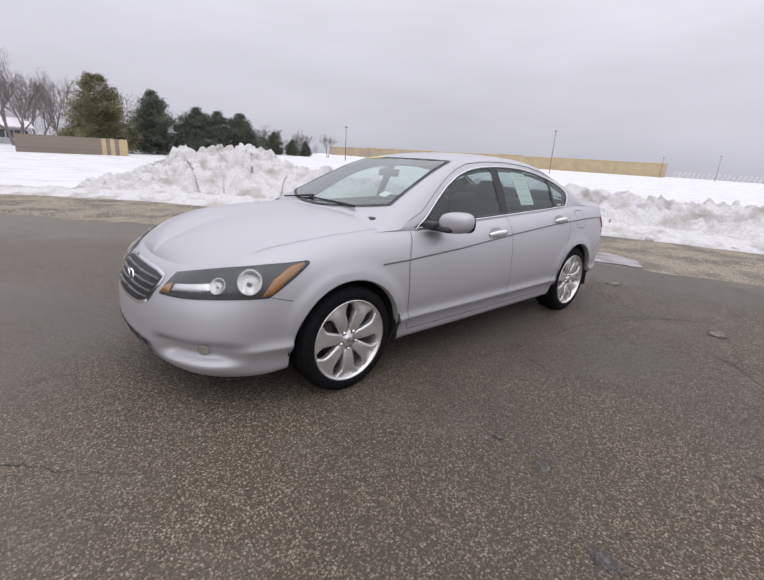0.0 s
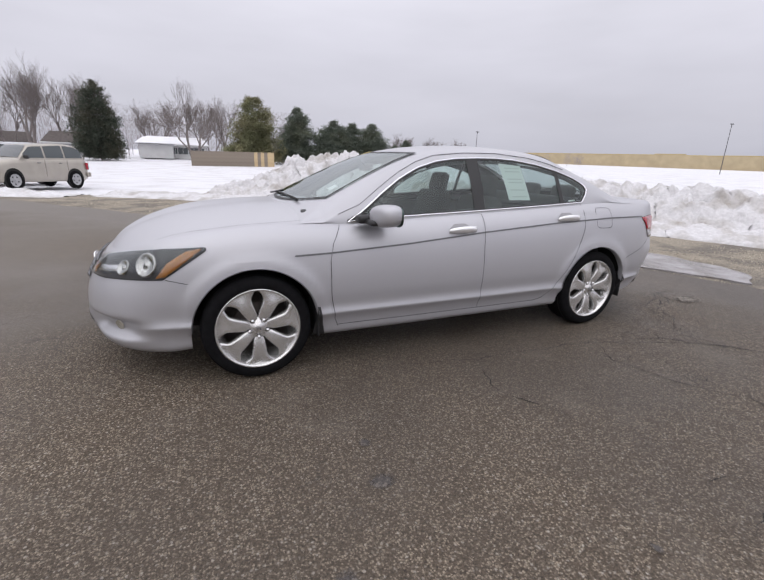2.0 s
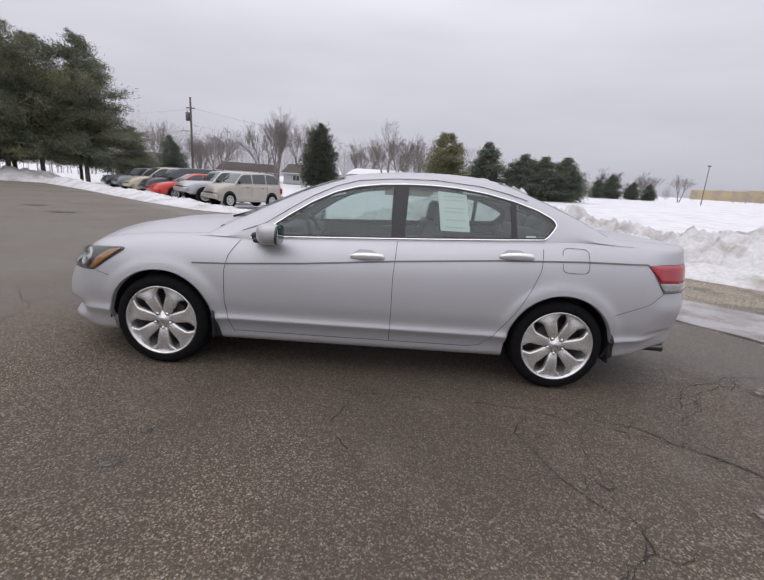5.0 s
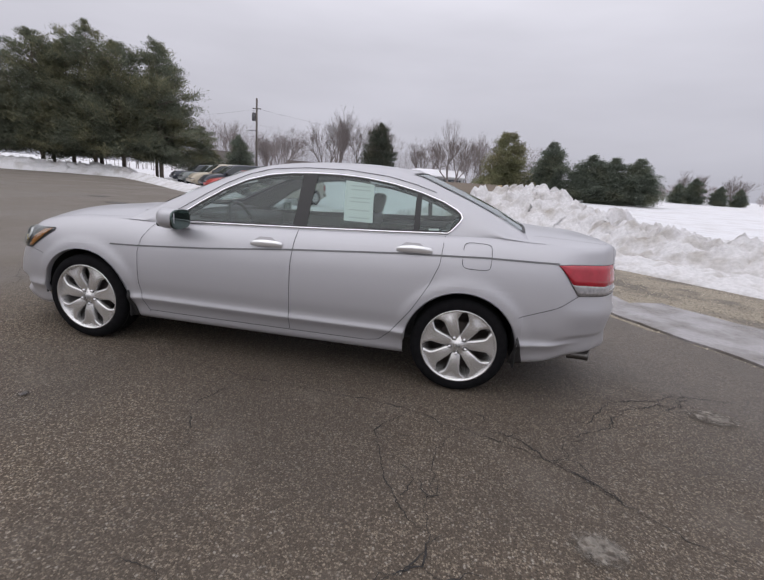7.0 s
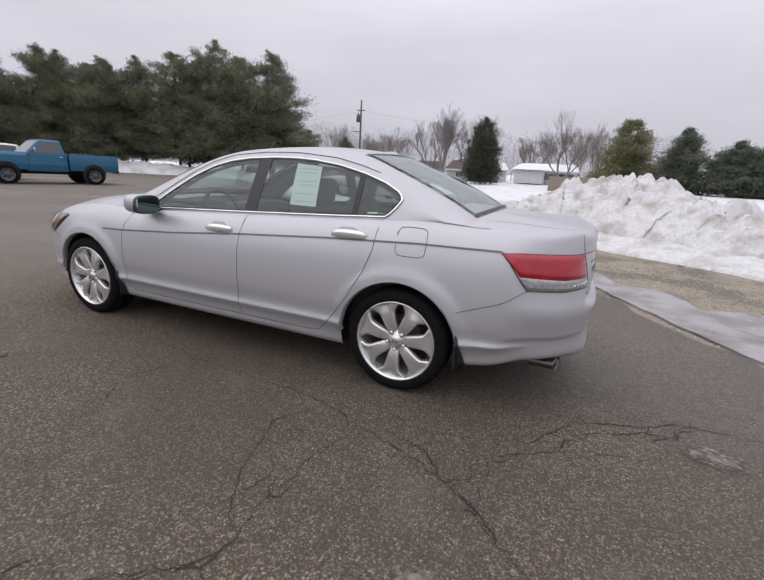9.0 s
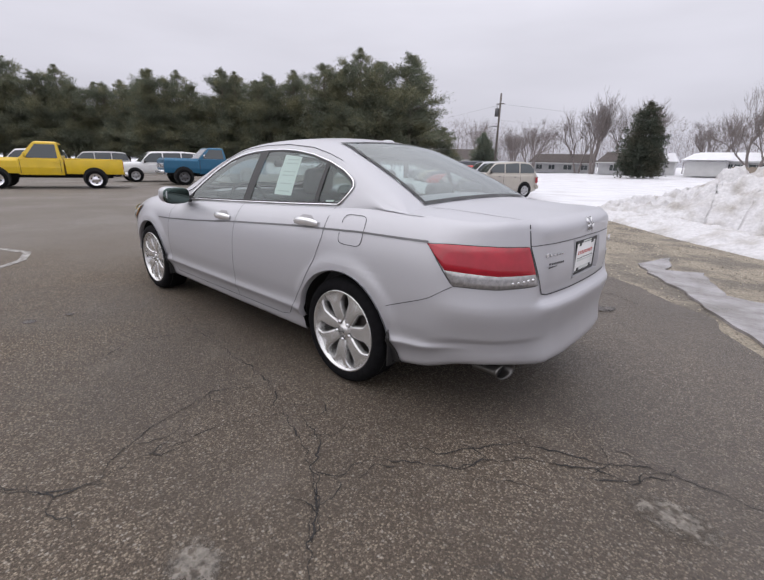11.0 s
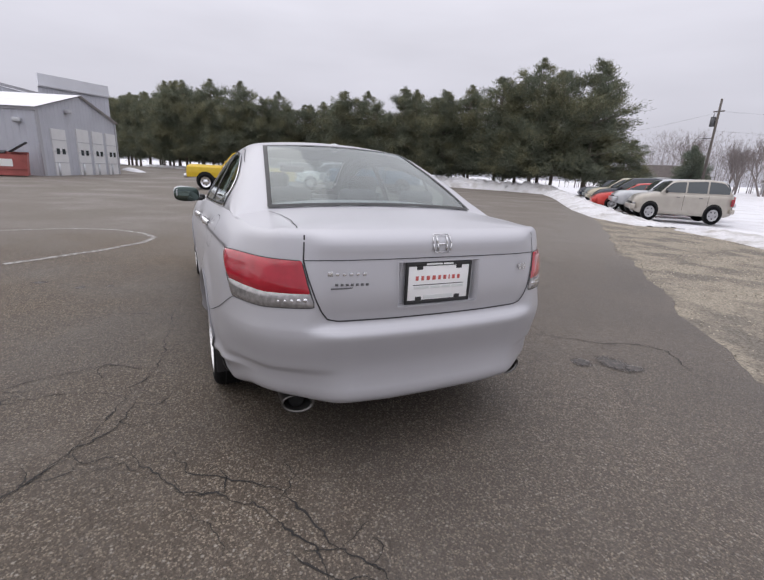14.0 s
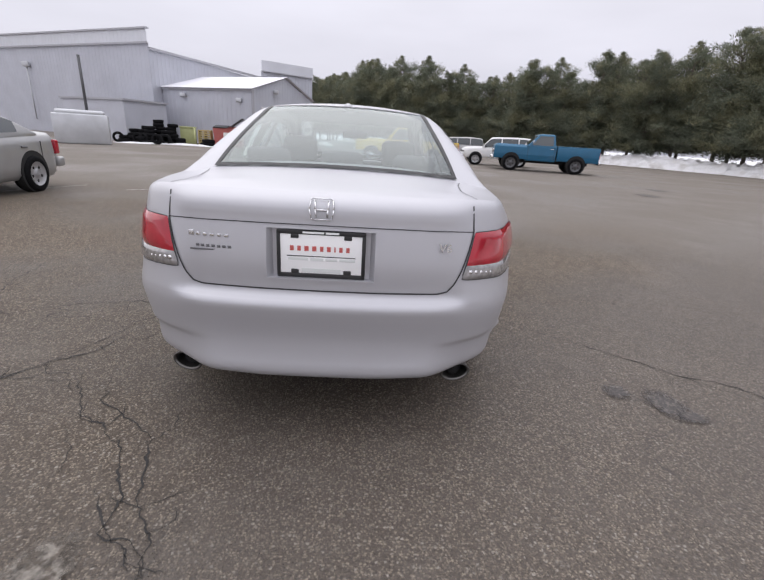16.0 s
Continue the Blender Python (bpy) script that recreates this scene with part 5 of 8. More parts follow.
def rear_pt(y, z, off):
    p, nr = on_shell(s_rear(-abs(y)), z, off)
    return Vector((p.x, math.copysign(p.y, y), p.z))


bm = bmesh.new()
for k, w in enumerate((0.03, 0.02, 0.02, 0.022, 0.018, 0.022)):
    p = rear_pt(-0.500 + 0.028 * k, 0.886, 0.003)
    box_into(bm, p.x, p.y, p.z + (0.002 if k else 0.004), 0.004, w * 0.72, 0.012 if k else 0.021, bevel=0.001)
part("model_badge", bm, M_SATIN, sedan, "bright model script as plain shapes")
bm = bmesh.new()
for k, w in enumerate((0.02,) * 7):
    p = rear_pt(-0.475 + 0.021 * k, 0.846, 0.002)
    box_into(bm, p.x, p.y, p.z, 0.003, w * 0.6, 0.010)
p = rear_pt(-0.41, 0.832, 0.002)
box_into(bm, p.x, p.y, p.z, 0.003, 0.18, 0.006)
part("dealer_badge", bm, M_TRIM, sedan, "small dark dealer badge as plain bars")
txt = bpy.data.curves.new("engine_badge", "FONT")
txt.body, txt.size, txt.extrude, txt.offset = "V6", 0.046, 0.002, 0.0008
eb = new("engine_badge", txt)
eb.parent = sedan
p = rear_pt(0.455, 0.866, 0.003)
eb.matrix_world = Matrix.Translation((p.x + 0.002, p.y, p.z)) @ pose(0, 0, 0, 90, 0, 90) 
txt.materials.append(M_SATIN)
bm = bmesh.new()
E0 = rear_pt(0.001, 0.99, 0.004).x
eb_pts = [(-0.040, 0.034), (-0.034, 0.037), (0.034, 0.037), (0.040, 0.034), (0.045, 0.0), (0.038, -0.034), (0.032, -0.037), (-0.032, -0.037), (-0.038, -0.034), (-0.045, 0.0)]
for (a0, b0), (a1, b1) in zip(eb_pts, eb_pts[1:] + eb_pts[:1]):
    cyl_into(bm, (E0 - max(0, b0) * 0.6, a0, 1.006 + b0), (E0 - max(0, b1) * 0.6, a1, 1.006 + b1), 0.0026, sides=8)
for sgn in (-1, 1):
    cyl_into(bm, (E0, sgn * 0.023, 1.006), (E0 - 0.018, sgn * 0.026, 1.036), 0.0040, sides=8)
    cyl_into(bm, (E0, sgn * 0.020, 0.976), (E0, sgn * 0.023, 1.006), 0.0040, sides=8)
cyl_into(bm, (E0, -0.022, 1.004), (E0, 0.022, 1.004), 0.0040, sides=8)
part("trunk_badge", bm, M_SATIN, sedan, "chrome outline badge")

# exhaust tips, mud flaps, underbody
for side in (-1, 1):
    prof = [(0.036, -0.14), (0.038, 0.0), (0.041, 0.012), (0.036, 0.014), (0.032, 0.0), (0.031, -0.12)]
    bm = lathe(prof, 24)
    bmesh.ops.transform(bm, matrix=Matrix.Translation((2.375, side * 0.60, 0.284)) @ pose(0, 0, 0, 0, 0, -90) @ Matrix.Diagonal((1.75, 1, 1.1, 1)), verts=bm.verts)
    ex = part("exhaust_tip", bm, mat("sooty_chrome", (0.13, 0.125, 0.12), 0.35, 0.9) if side < 0 else bpy.data.materials["sooty_chrome"], sedan, "oval chrome exhaust tip")
    bm = bmesh.new()
    cyl_into(bm, (2.235, side * 0.60, 0.284), (2.345, side * 0.60, 0.284), 0.034, sides=16)
    part("exhaust_bore", bm, M_WELL, ex)
for hx in (-1.40, 1.40):
    for side in (-1, 1):
        # flap that widens downwards behind the wheel, with a hanging inner sheet
        wide, foot = (0.040, 0.220) if hx < 0 else (0.060, 0.240)
        tops = [(s_x(hx + ARCH - 0.03 * t * t - 0.012), 0.43 + (foot - 0.43) * t) for t in np.linspace(0, 1, 6)]
        backs = [(s_x(hx + ARCH + 0.006 + wide * t), 0.43 + (foot - 0.43) * t) for t in np.linspace(0, 1, 6)]
        bm = shell_patch(backs, tops, 0.005, 14, 6, 0.006)
        flap = part("mud_flap", bm if side == -1 else mirrored(bm), M_BLACK, sedan, "black moulded mud flap")
        part("flap_sheet", box_bm(hx + ARCH - 0.005, side * 0.79, 0.335, 0.012, 0.22, 0.22, bevel=0.004), M_BLACK, flap)
        # liner over the tyre
        rows = []
        for a in np.linspace(radians(-14), radians(182), 30):
            x, z = hx + (ARCH + 0.012) * math.cos(a), max(0.235, 0.325 + (ARCH + 0.012) * math.sin(a))
            rows.append([(x, side * 0.862, z), (x, side * 0.62, z), (x, side * 0.50, z)])
        part("wheel_liner", grid_bm(rows), M_WELL, sedan)
        # folded-in lip of the wing
        rows = []
        for a in np.linspace(radians(0), radians(180), 40):
            row = []
            for rr in (ARCH + 0.001, ARCH - 0.006):
                x, z = hx + rr * math.cos(a), 0.325 + rr * math.sin(a)
                loc, _ = cast(shell_tree, (hx + (ARCH + 0.012) * math.cos(a), -3, 0.325 + (ARCH + 0.012) * math.sin(a)), (0, 1, 0))
                y = loc.y if loc else -0.91
                row += [(x, side * -(y - (0.004 if rr > ARCH else 0.0)), z), (x, side * -(y + 0.03), z)] if rr < ARCH else [(x, side * -(y - 0.010), z)]
            rows.append([(p[0], p[1], p[2]) for p in row])
        part("arch_lip", grid_bm(rows), M_SILVER, sedan)
bm = bmesh.new()
box_into(bm, 0.0, 0, 0.245, 1.98, 1.62, 0.10, bevel=0.02)
box_into(bm, -1.96, 0, 0.275, 0.36, 0.98, 0.10, bevel=0.03)
box_into(bm, 2.02, 0, 0.38, 0.50, 1.10, 0.12, bevel=0.03)
box_into(bm, -1.4, 0, 0.30, 0.8, 1.0, 0.12, bevel=0.02)
box_into(bm, 1.4, 0, 0.30, 0.8, 1.0, 0.12, bevel=0.02)
part("underbody", bm, M_WELL, sedan)

# mirrors and handles
for side in (-1, 1):
    bm = bmesh.new()
    vs = ball_into(bm, (0, 0, 0), 0.082, 0.115, 0.070, 0.72, 28, 18)
    for v in vs:
        if v.co.x > 0.055:
            v.co.x = 0.055 + (v.co.x - 0.055) * 0.2
        v.co.z += 0.02 * (v.co.y / 0.115) * 0.5
        v.co.x += 0.10 * max(0, v.co.y) * 1.0
    bmesh.ops.transform(bm, matrix=Matrix.Translation((-0.615, side * 0.965, 0.995)) @ Matrix.Diagonal((1, -side, 1, 1)) @ pose(0, 0, 0, 0, 0, 8) @ Matrix.Diagonal((1, -1, 1, 1)), verts=bm.verts)
    mr = part("side_mirror", bm, M_SILVER, sedan, "silver door mirror with black base")
    bm = bmesh.new()
    box_into(bm, -0.645, side * 0.905, 0.952, 0.15, 0.17, 0.035, bevel=0.015)
    box_into(bm, -0.69, side * 0.845, 0.965, 0.14, 0.09, 0.05, bevel=0.015)
    part("mirror_base", bm, M_BLACK, mr)
    bm = bmesh.new()
    vs = ball_into(bm, (0, 0, 0), 0.012, 0.109, 0.067, 0.65, 24, 14)
    bmesh.ops.transform(bm, matrix=Matrix.Translation((-0.548, side * 0.965, 0.995)), verts=bm.verts)
    # dark green reflection is put into the glass colour
    part("mirror_glass", bm, mat("mirror_glass", (0.10, 0.13, 0.12), 0.03, 1.0) if side == -1 else bpy.data.materials["mirror_glass"], mr, "mirror glass")
for hx, hz in ((0.03, 0.872), (1.045, 0.932)):
    cup = shell_patch([(s_x(hx - 0.105), hz + 0.012), (s_x(hx - 0.06), hz + 0.044), (s_x(hx + 0.03), hz + 0.046), (s_x(hx + 0.09), hz + 0.012)], [(s_x(hx - 0.105), hz - 0.010), (s_x(hx - 0.05), hz - 0.026), (s_x(hx + 0.02), hz - 0.026), (s_x(hx + 0.07), hz - 0.010)], 0.002, 18, 6)
    # cup is laid flat; the shade of its hollow is in the darker colour
    both_sides("handle_cup", cup, mat("handle_cup", (0.30, 0.295, 0.305), 0.4, 0.6))
    rows = []
    for t in np.linspace(0, 1, 22):
        x = hx - 0.115 + 0.235 * t
        p, nr = on_shell(s_x(x), hz - 0.004 + 0.006 * t)
        out = 0.012 + 0.030 * math.sin(math.pi * min(max((t - 0.02) / 0.96, 0), 1)) ** 0.5
        hh = 0.010 + 0.013 * math.sin(math.pi * t) ** 0.6 + 0.003 * sstep(0.6, 0.9, t)
        rows.append([p + nr * (out - 0.016) + Vector((0, 0, -hh)), p + nr * (out - 0.004) + Vector((0, 0, -hh)), p + nr * out + Vector((0, 0, 0.0)), p + nr * (out - 0.004) + Vector((0, 0, hh)), p + nr * (out - 0.018) + Vector((0, 0, hh))])
    both_sides("door_handle", grid_bm(rows), M_HANDLE, label="bright chrome door handle")


# wheels
def build_wheel():
    w = thing("wheel", "", "")
    tyre = lathe([(0.240, -0.090), (0.248, -0.108), (0.266, -0.1165), (0.293, -0.114), (0.312, -0.103), (0.322, -0.088), (0.326, -0.06), (0.3265, 0.0), (0.326, 0.06), (0.322, 0.088), (0.31, 0.104), (0.28, 0.112), (0.225, 0.10)], 72)
    part("tyre", tyre, M_RUBBER, w, "black road tyre")
    groove = lathe([(0.327, -0.062), (0.3272, -0.055)], 72)
    part("tread_groove", groove, M_WELL, w)
    rim = lathe([(0.251, -0.100), (0.252, -0.112), (0.247, -0.116), (0.240, -0.112), (0.234, -0.098), (0.222, -0.07), (0.205, 0.02), (0.205, 0.09)], 72)
    part("rim", rim, M_ALLOY, w, "bright alloy rim")
    disc = lathe([(0.005, -0.018), (0.145, -0.018), (0.147, -0.005), (0.147, 0.01), (0.20, 0.02), (0.205, 0.03)], 48)
    part("brake_disc", disc, M_BRAKE, w, "dark brake disc")
    for k in range(7):
        a = 2 * math.pi * (k + 0.5) / 7 + math.pi / 2
        rows = []
        for t in np.linspace(0, 1, 18):
            r = 0.035 + 0.204 * t
            hw = 0.027 + 0.027 * t + 0.050 * sstep(0.66, 0.96, t) ** 1.4
            hw = min(hw, r * 0.435)
            y = -0.082 - 0.012 * math.sin(math.pi * t) - 0.014 * t
            valley = 0.014 * sstep(0.30, 0.95, t)
            prof = ((-1.0, 0.034), (-1.0, 0.006), (-0.93, 0.0), (-0.62, -0.003), (0, -0.003 + valley), (0.62, -0.003), (0.93, 0.0), (1.0, 0.006), (1.0, 0.034))
            rows.append([(r * math.cos(a) - u * hw * math.sin(a), y + d, r * math.sin(a) + u * hw * math.cos(a)) for u, d in prof])
        part("spoke", grid_bm(rows), M_ALLOY, w)
    hub = lathe([(0.003, -0.098), (0.028, -0.097), (0.031, -0.092), (0.062, -0.088), (0.07, -0.08), (0.07, -0.05)], 40)
    part("hub", hub, M_ALLOY, w)
    cap = bmesh.new()
    for sgn in (-1, 1):
        box_into(cap, sgn * 0.011, -0.0995, 0, 0.005, 0.003, 0.026)
    box_into(cap, 0, -0.0995, 0, 0.022, 0.003, 0.005)
    part("cap_badge", cap, M_TRIM, w)
    for k in range(5):
        a = 2 * math.pi * k / 5 - math.pi / 2
        b = bmesh.new()
        cyl_into(b, (0.057 * math.cos(a), -0.075, 0.057 * math.sin(a)), (0.057 * math.cos(a), -0.100, 0.057 * math.sin(a)), 0.0115, 0.0095, 10)
        part("lug_nut", b, M_SATIN, w)
        # black ring on the uncut hub paints the shade of a nut pocket
        b = lathe([(0.013, -0.002), (0.0175, 0.0)], 14)
        bmesh.ops.translate(b, vec=(0.057 * math.cos(a), -0.0895, 0.057 * math.sin(a)), verts=b.verts)
        part("lug_recess", b, M_WELL, w)
    return w


wheel0 = build_wheel()
wheel0.parent = sedan
wheel0.matrix_world = pose(-1.40, -0.79, 0.326)
WHEEL_POSES = [(1.40, -0.79, 0), (-1.40, 0.79, 180), (1.40, 0.79, 180)]
for wx, wy, rz in WHEEL_POSES:
    w = copy_thing(wheel0, pose(wx, wy, 0.326, 0, 5 if rz == 0 else 30, rz))
    w.parent = sedan

# cabin fittings
bm = bmesh.new()
box_into(bm, 0.42, 0, 0.30, 2.5, 1.46, 0.04)
box_into(bm, 0.38, -0.745, 0.64, 2.4, 0.03, 0.62)
box_into(bm, 0.38, 0.745, 0.64, 2.4, 0.03, 0.62)
box_into(bm, -0.80, 0, 0.62, 0.04, 1.46, 0.6)
box_into(bm, 1.50, 0, 0.98, 0.55, 1.30, 0.04)
part("cabin_tub", bm, M_DASH, sedan)
bm = bmesh.new()
box_into(bm, -0.74, 0, 0.90, 0.52, 1.42, 0.14, bevel=0.05, seg=4)
box_into(bm, -0.60, -0.37, 0.96, 0.16, 0.38, 0.10, bevel=0.04, seg=3)
box_into(bm, -0.42, 0, 0.62, 0.35, 0.26, 0.42, bevel=0.04)
box_into(bm, -0.92, 0, 0.955, 0.30, 1.32, 0.10, bevel=0.03, seg=3)
part("dashboard", bm, M_DASH, sedan)
bm = bmesh.new()
ring = lathe([(0.18 + 0.014 * math.cos(a), 0.014 * math.sin(a)) for a in np.linspace(0, 2 * math.pi, 9)], 36)
bmesh.ops.transform(ring, matrix=Matrix.Translation((-0.40, -0.37, 0.93)) @ pose(0, 0, 0, 0, 0, 90) @ pose(0, 0, 0, -22), verts=ring.verts)
sw = part("steering_wheel", ring, M_DASH, sedan)
b2 = bmesh.new()
box_into(b2, -0.405, -0.37, 0.93, 0.04, 0.30, 0.05, pose(0, 0, 0, 0, -22, 0), 0.012)
cyl_into(b2, (-0.41, -0.37, 0.93), (-0.60, -0.37, 0.87), 0.035, sides=12)
part("steering_spokes", b2, M_DASH, sw)
bm.free()
for nm, sx, sy, sw_, bench in (("front_seat", 0.30, -0.37, 0.50, 0), ("front_seat", 0.30, 0.37, 0.50, 0), ("rear_seat", 1.12, 0, 1.30, 1)):
    bm = bmesh.new()
    box_into(bm, sx - 0.14, sy, 0.52, 0.52, sw_, 0.18, bevel=0.06, seg=4)
    seat = part(nm, bm, M_SEAT, sedan)
    bm = bmesh.new()
    box_into(bm, sx + 0.16, sy, 0.80, 0.14, sw_, 0.58, pose(0, 0, 0, 0, 18, 0), 0.06, 4)
    part("backrest", bm, M_SEAT, seat)
    for hy in ([sy] if not bench else [-0.42, 0.0, 0.42]):
        bm = bmesh.new()
        box_into(bm, sx + 0.275 + (0.02 if bench else 0), hy, 1.155 if not bench else 1.11, 0.095, 0.25, 0.19 if not bench else 0.14, pose(0, 0, 0, 0, 12, 0), 0.045, 4)
        part("headrest", bm, M_SEAT, seat)
bm = bmesh.new()
box_into(bm, -0.36, 0, 1.275, 0.03, 0.24, 0.065, pose(0, 0, 0, 0, 20, 0), 0.015, 3)
cyl_into(bm, (-0.37, 0, 1.29), (-0.42, 0, 1.335), 0.008, sides=8)
part("inside_mirror", bm, M_BLACK, sedan)
# papers and stickers in the glass
notice = part("window_notice", side_patch([(0.50, 1.345), (0.705, 1.33)], [(0.53, 1.075), (0.735, 1.075)], -0.012, 8, 8), M_PAPER, sedan, "white paper notice taped inside the rear door window", smooth=False)
for z in (1.31, 1.285, 1.23, 1.205, 1.15, 1.10):
    part("print_bar", side_patch([(0.54 + (1.345 - z) * 0.1, z + 0.004), (0.68 + (1.345 - z) * 0.1, z + 0.004)], [(0.54 + (1.345 - z) * 0.1, z - 0.004), (0.68 + (1.345 - z) * 0.1, z - 0.004)], -0.0105, 6, 2), M_PRINT, notice, smooth=False)
part("window_sticker", side_patch([(1.12, 1.073), (1.19, 1.077)], [(1.12, 1.055), (1.19, 1.059)], -0.004, 4, 3), M_PAPER, sedan, smooth=False)


def top_patch(x0, x1, y0, y1, off, n=6):
    return grid_bm([[top_pt(x0 + (x1 - x0) * i / n, y0 + (y1 - y0) * j / n, off)[0] for j in range(n + 1)] for i in range(n + 1)])


part("windshield_sticker", top_patch(-0.83, -0.77, -0.49, -0.42, -0.004), M_PAPER, sedan, smooth=False)
part("windshield_tag", top_patch(-0.275, -0.235, 0.18, 0.40, 0.007), M_YELLOWTAG, sedan, smooth=False)
for y0, y1 in ((-0.42, 0.12), (0.10, 0.50)):
    bm = bmesh.new()
    a, na = top_pt(-1.03 if y0 < 0 else -1.02, y0, 0.02)
    b, nb = top_pt(-1.045, y1, 0.02)
    cyl_into(bm, a, b, 0.009, 0.006, 8)
    part("wiper", bm, M_BLACK, sedan)
rows = []
for y in np.linspace(-0.585, 0.585, 30):
    x0 = shield_edge(y, 1)
    rows.append([(x0 - 0.10, y, HOOD_Z(x0 - 0.1) - 0.016 - 0.26 * abs(y) ** 2.6), (x0 - 0.04, y, HOOD_Z(x0) - 0.006 - 0.26 * abs(y) ** 2.6), (x0 + 0.03, y, HOOD_Z(x0) + 0.012 - 0.15 * abs(y) ** 2.6)])
part("cowl", grid_bm(rows), M_BLACK, sedan)
bm = bmesh.new()
vs = ball_into(bm, (0.93, 0, 1.437), 0.075, 0.032, 0.03, 1, 16, 10)
part("roof_antenna", bm, M_SILVER, sedan)


# the body draws in towards the tail
def draw_in(p):
    x = p.x if p.x < 1.75 else 1.75 + (p.x - 1.75) * 0.935
    return Vector((x - 0.07 * sstep(0.42, 0.82, abs(p.y)) * sstep(1.95, 2.25, p.x), p.y, p.z))


for ob in sedan.children_recursive:
    if ob.type == "FONT":
        ob.matrix_world.translation = draw_in(ob.matrix_world.translation)
    elif ob.type == "MESH" and ob.parent.name.split(".")[0] != "wheel":
        for v in ob.data.vertices:
            v.co = draw_in(v.co)


# ---- materials of the surroundings ----
M_CARGLASS = mat("dark_car_glass", (0.055, 0.065, 0.07), 0.06, coat=0.6)
M_HUBCAP = mat("grey_wheel", (0.36, 0.36, 0.37), 0.4, 0.5)
M_BARK = mat("grey_bark", (0.15, 0.125, 0.105), 0.95, noise_scale=6, vary=0.35)
M_TWIG = mat("bare_twigs", (0.20, 0.175, 0.168), 0.95, noise_scale=2, vary=0.2)
# paler than M_TWIG: distance haze is painted into this colour
M_WOODS = mat("haze_paled_bare_woods", (0.30, 0.27, 0.27), 1.0, island=0.3)
M_WOODS_RED = mat("far_brush", (0.27, 0.215, 0.205), 1.0, island=0.3)
def needle_material(name, color, second):
    """Needles let some light through from behind."""
    m = mat(name, color, 0.75, island=0.35, noise_scale=0.6, vary=0.3, second=second, second_scale=0.4, spec=0.25)
    n, l = m.node_tree.nodes, m.node_tree.links
    b = n["Principled BSDF"]
    src = b.inputs["Base Color"].links[0].from_socket
    tr = n.new("ShaderNodeBsdfTranslucent")
    l.new(src, tr.inputs[0])
    mx = n.new("ShaderNodeMixShader")
    mx.inputs[0].default_value = 0.45
    l.new(b.outputs[0], mx.inputs[1]), l.new(tr.outputs[0], mx.inputs[2])
    l.new(mx.outputs[0], n["Material Output"].inputs[0])
    return m


M_NEEDLE = needle_material("pine_needles", (0.160, 0.178, 0.132), (0.205, 0.202, 0.124))
M_NEEDLE_D = needle_material("dark_spruce_needles", (0.075, 0.088, 0.068), (0.09, 0.09, 0.065))
M_NEEDLE_B = needle_material("blue_green_needles", (0.155, 0.18, 0.145), (0.165, 0.18, 0.13))
M_NEEDLE_Y = needle_material("yellow_green_needles", (0.21, 0.215, 0.125), (0.22, 0.205, 0.12))
M_SIDING = mat("grey_metal_siding", (0.46, 0.47, 0.52), 0.5, 0.1, noise_scale=0.8, vary=0.07)
M_SIDING_L = mat("pale_metal_fascia", (0.60, 0.61, 0.65), 0.5, 0.1, noise_scale=0.8, vary=0.05)
M_ROOFSNOW = mat("roof_snow", (0.74, 0.74, 0.77), 0.7, noise_scale=1.2, vary=0.05)
M_DOORWHITE = mat("white_roller_door", (0.66, 0.66, 0.67), 0.5, noise_scale=2, vary=0.06)
M_TRIMGREY = mat("grey_flashing", (0.38, 0.38, 0.41), 0.5)
M_TAN = mat("tan_block_wall", (0.44, 0.36, 0.23), 0.85, noise_scale=0.3, vary=0.12)
M_WHITEWALL = mat("white_clapboard", (0.55, 0.55, 0.55), 0.7, noise_scale=1.5, vary=0.07)
M_GREYWALL = mat("weathered_grey_siding", (0.36, 0.36, 0.37), 0.8, noise_scale=1.5, vary=0.12)
M_BRICK = mat("orange_brick_wall", (0.36, 0.22, 0.13), 0.9, noise_scale=3, vary=0.2)
M_SHINGLE = mat("dark_shingle_roof", (0.10, 0.085, 0.08), 0.95, noise_scale=3, vary=0.3)
M_FENCE = mat("weathered_fence_wood", (0.22, 0.185, 0.15), 0.9, island=0.25, noise_scale=3, vary=0.2)
M_FENCE_NEW = mat("new_fence_wood", (0.48, 0.37, 0.22), 0.9, island=0.2, noise_scale=3, vary=0.2)
M_POLE = mat("weathered_pole", (0.11, 0.095, 0.085), 0.9, noise_scale=2, vary=0.25)
M_STEEL = mat("dark_steel", (0.10, 0.10, 0.105), 0.5, 0.6)
M_RED = mat("red_dumpster_paint", (0.36, 0.10, 0.09), 0.6, noise_scale=2, vary=0.2)
M_GREENBOX = mat("faded_yellow_green_plastic", (0.40, 0.42, 0.20), 0.6, noise_scale=2, vary=0.15)
M_PALLET = mat("pallet_wood", (0.42, 0.33, 0.15), 0.9, island=0.25)
M_GALV = mat("galvanised_sheet", (0.52, 0.53, 0.55), 0.45, 0.5, noise_scale=2, vary=0.12)


def paint(name, col, metal=0.2, rough=0.35):
    return mat(name, col, rough, metal, coat=0.4, noise_scale=3, vary=0.08, second=tuple(0.55 * c + 0.10 for c in col), second_scale=1.2, second_range=(0.62, 0.9))


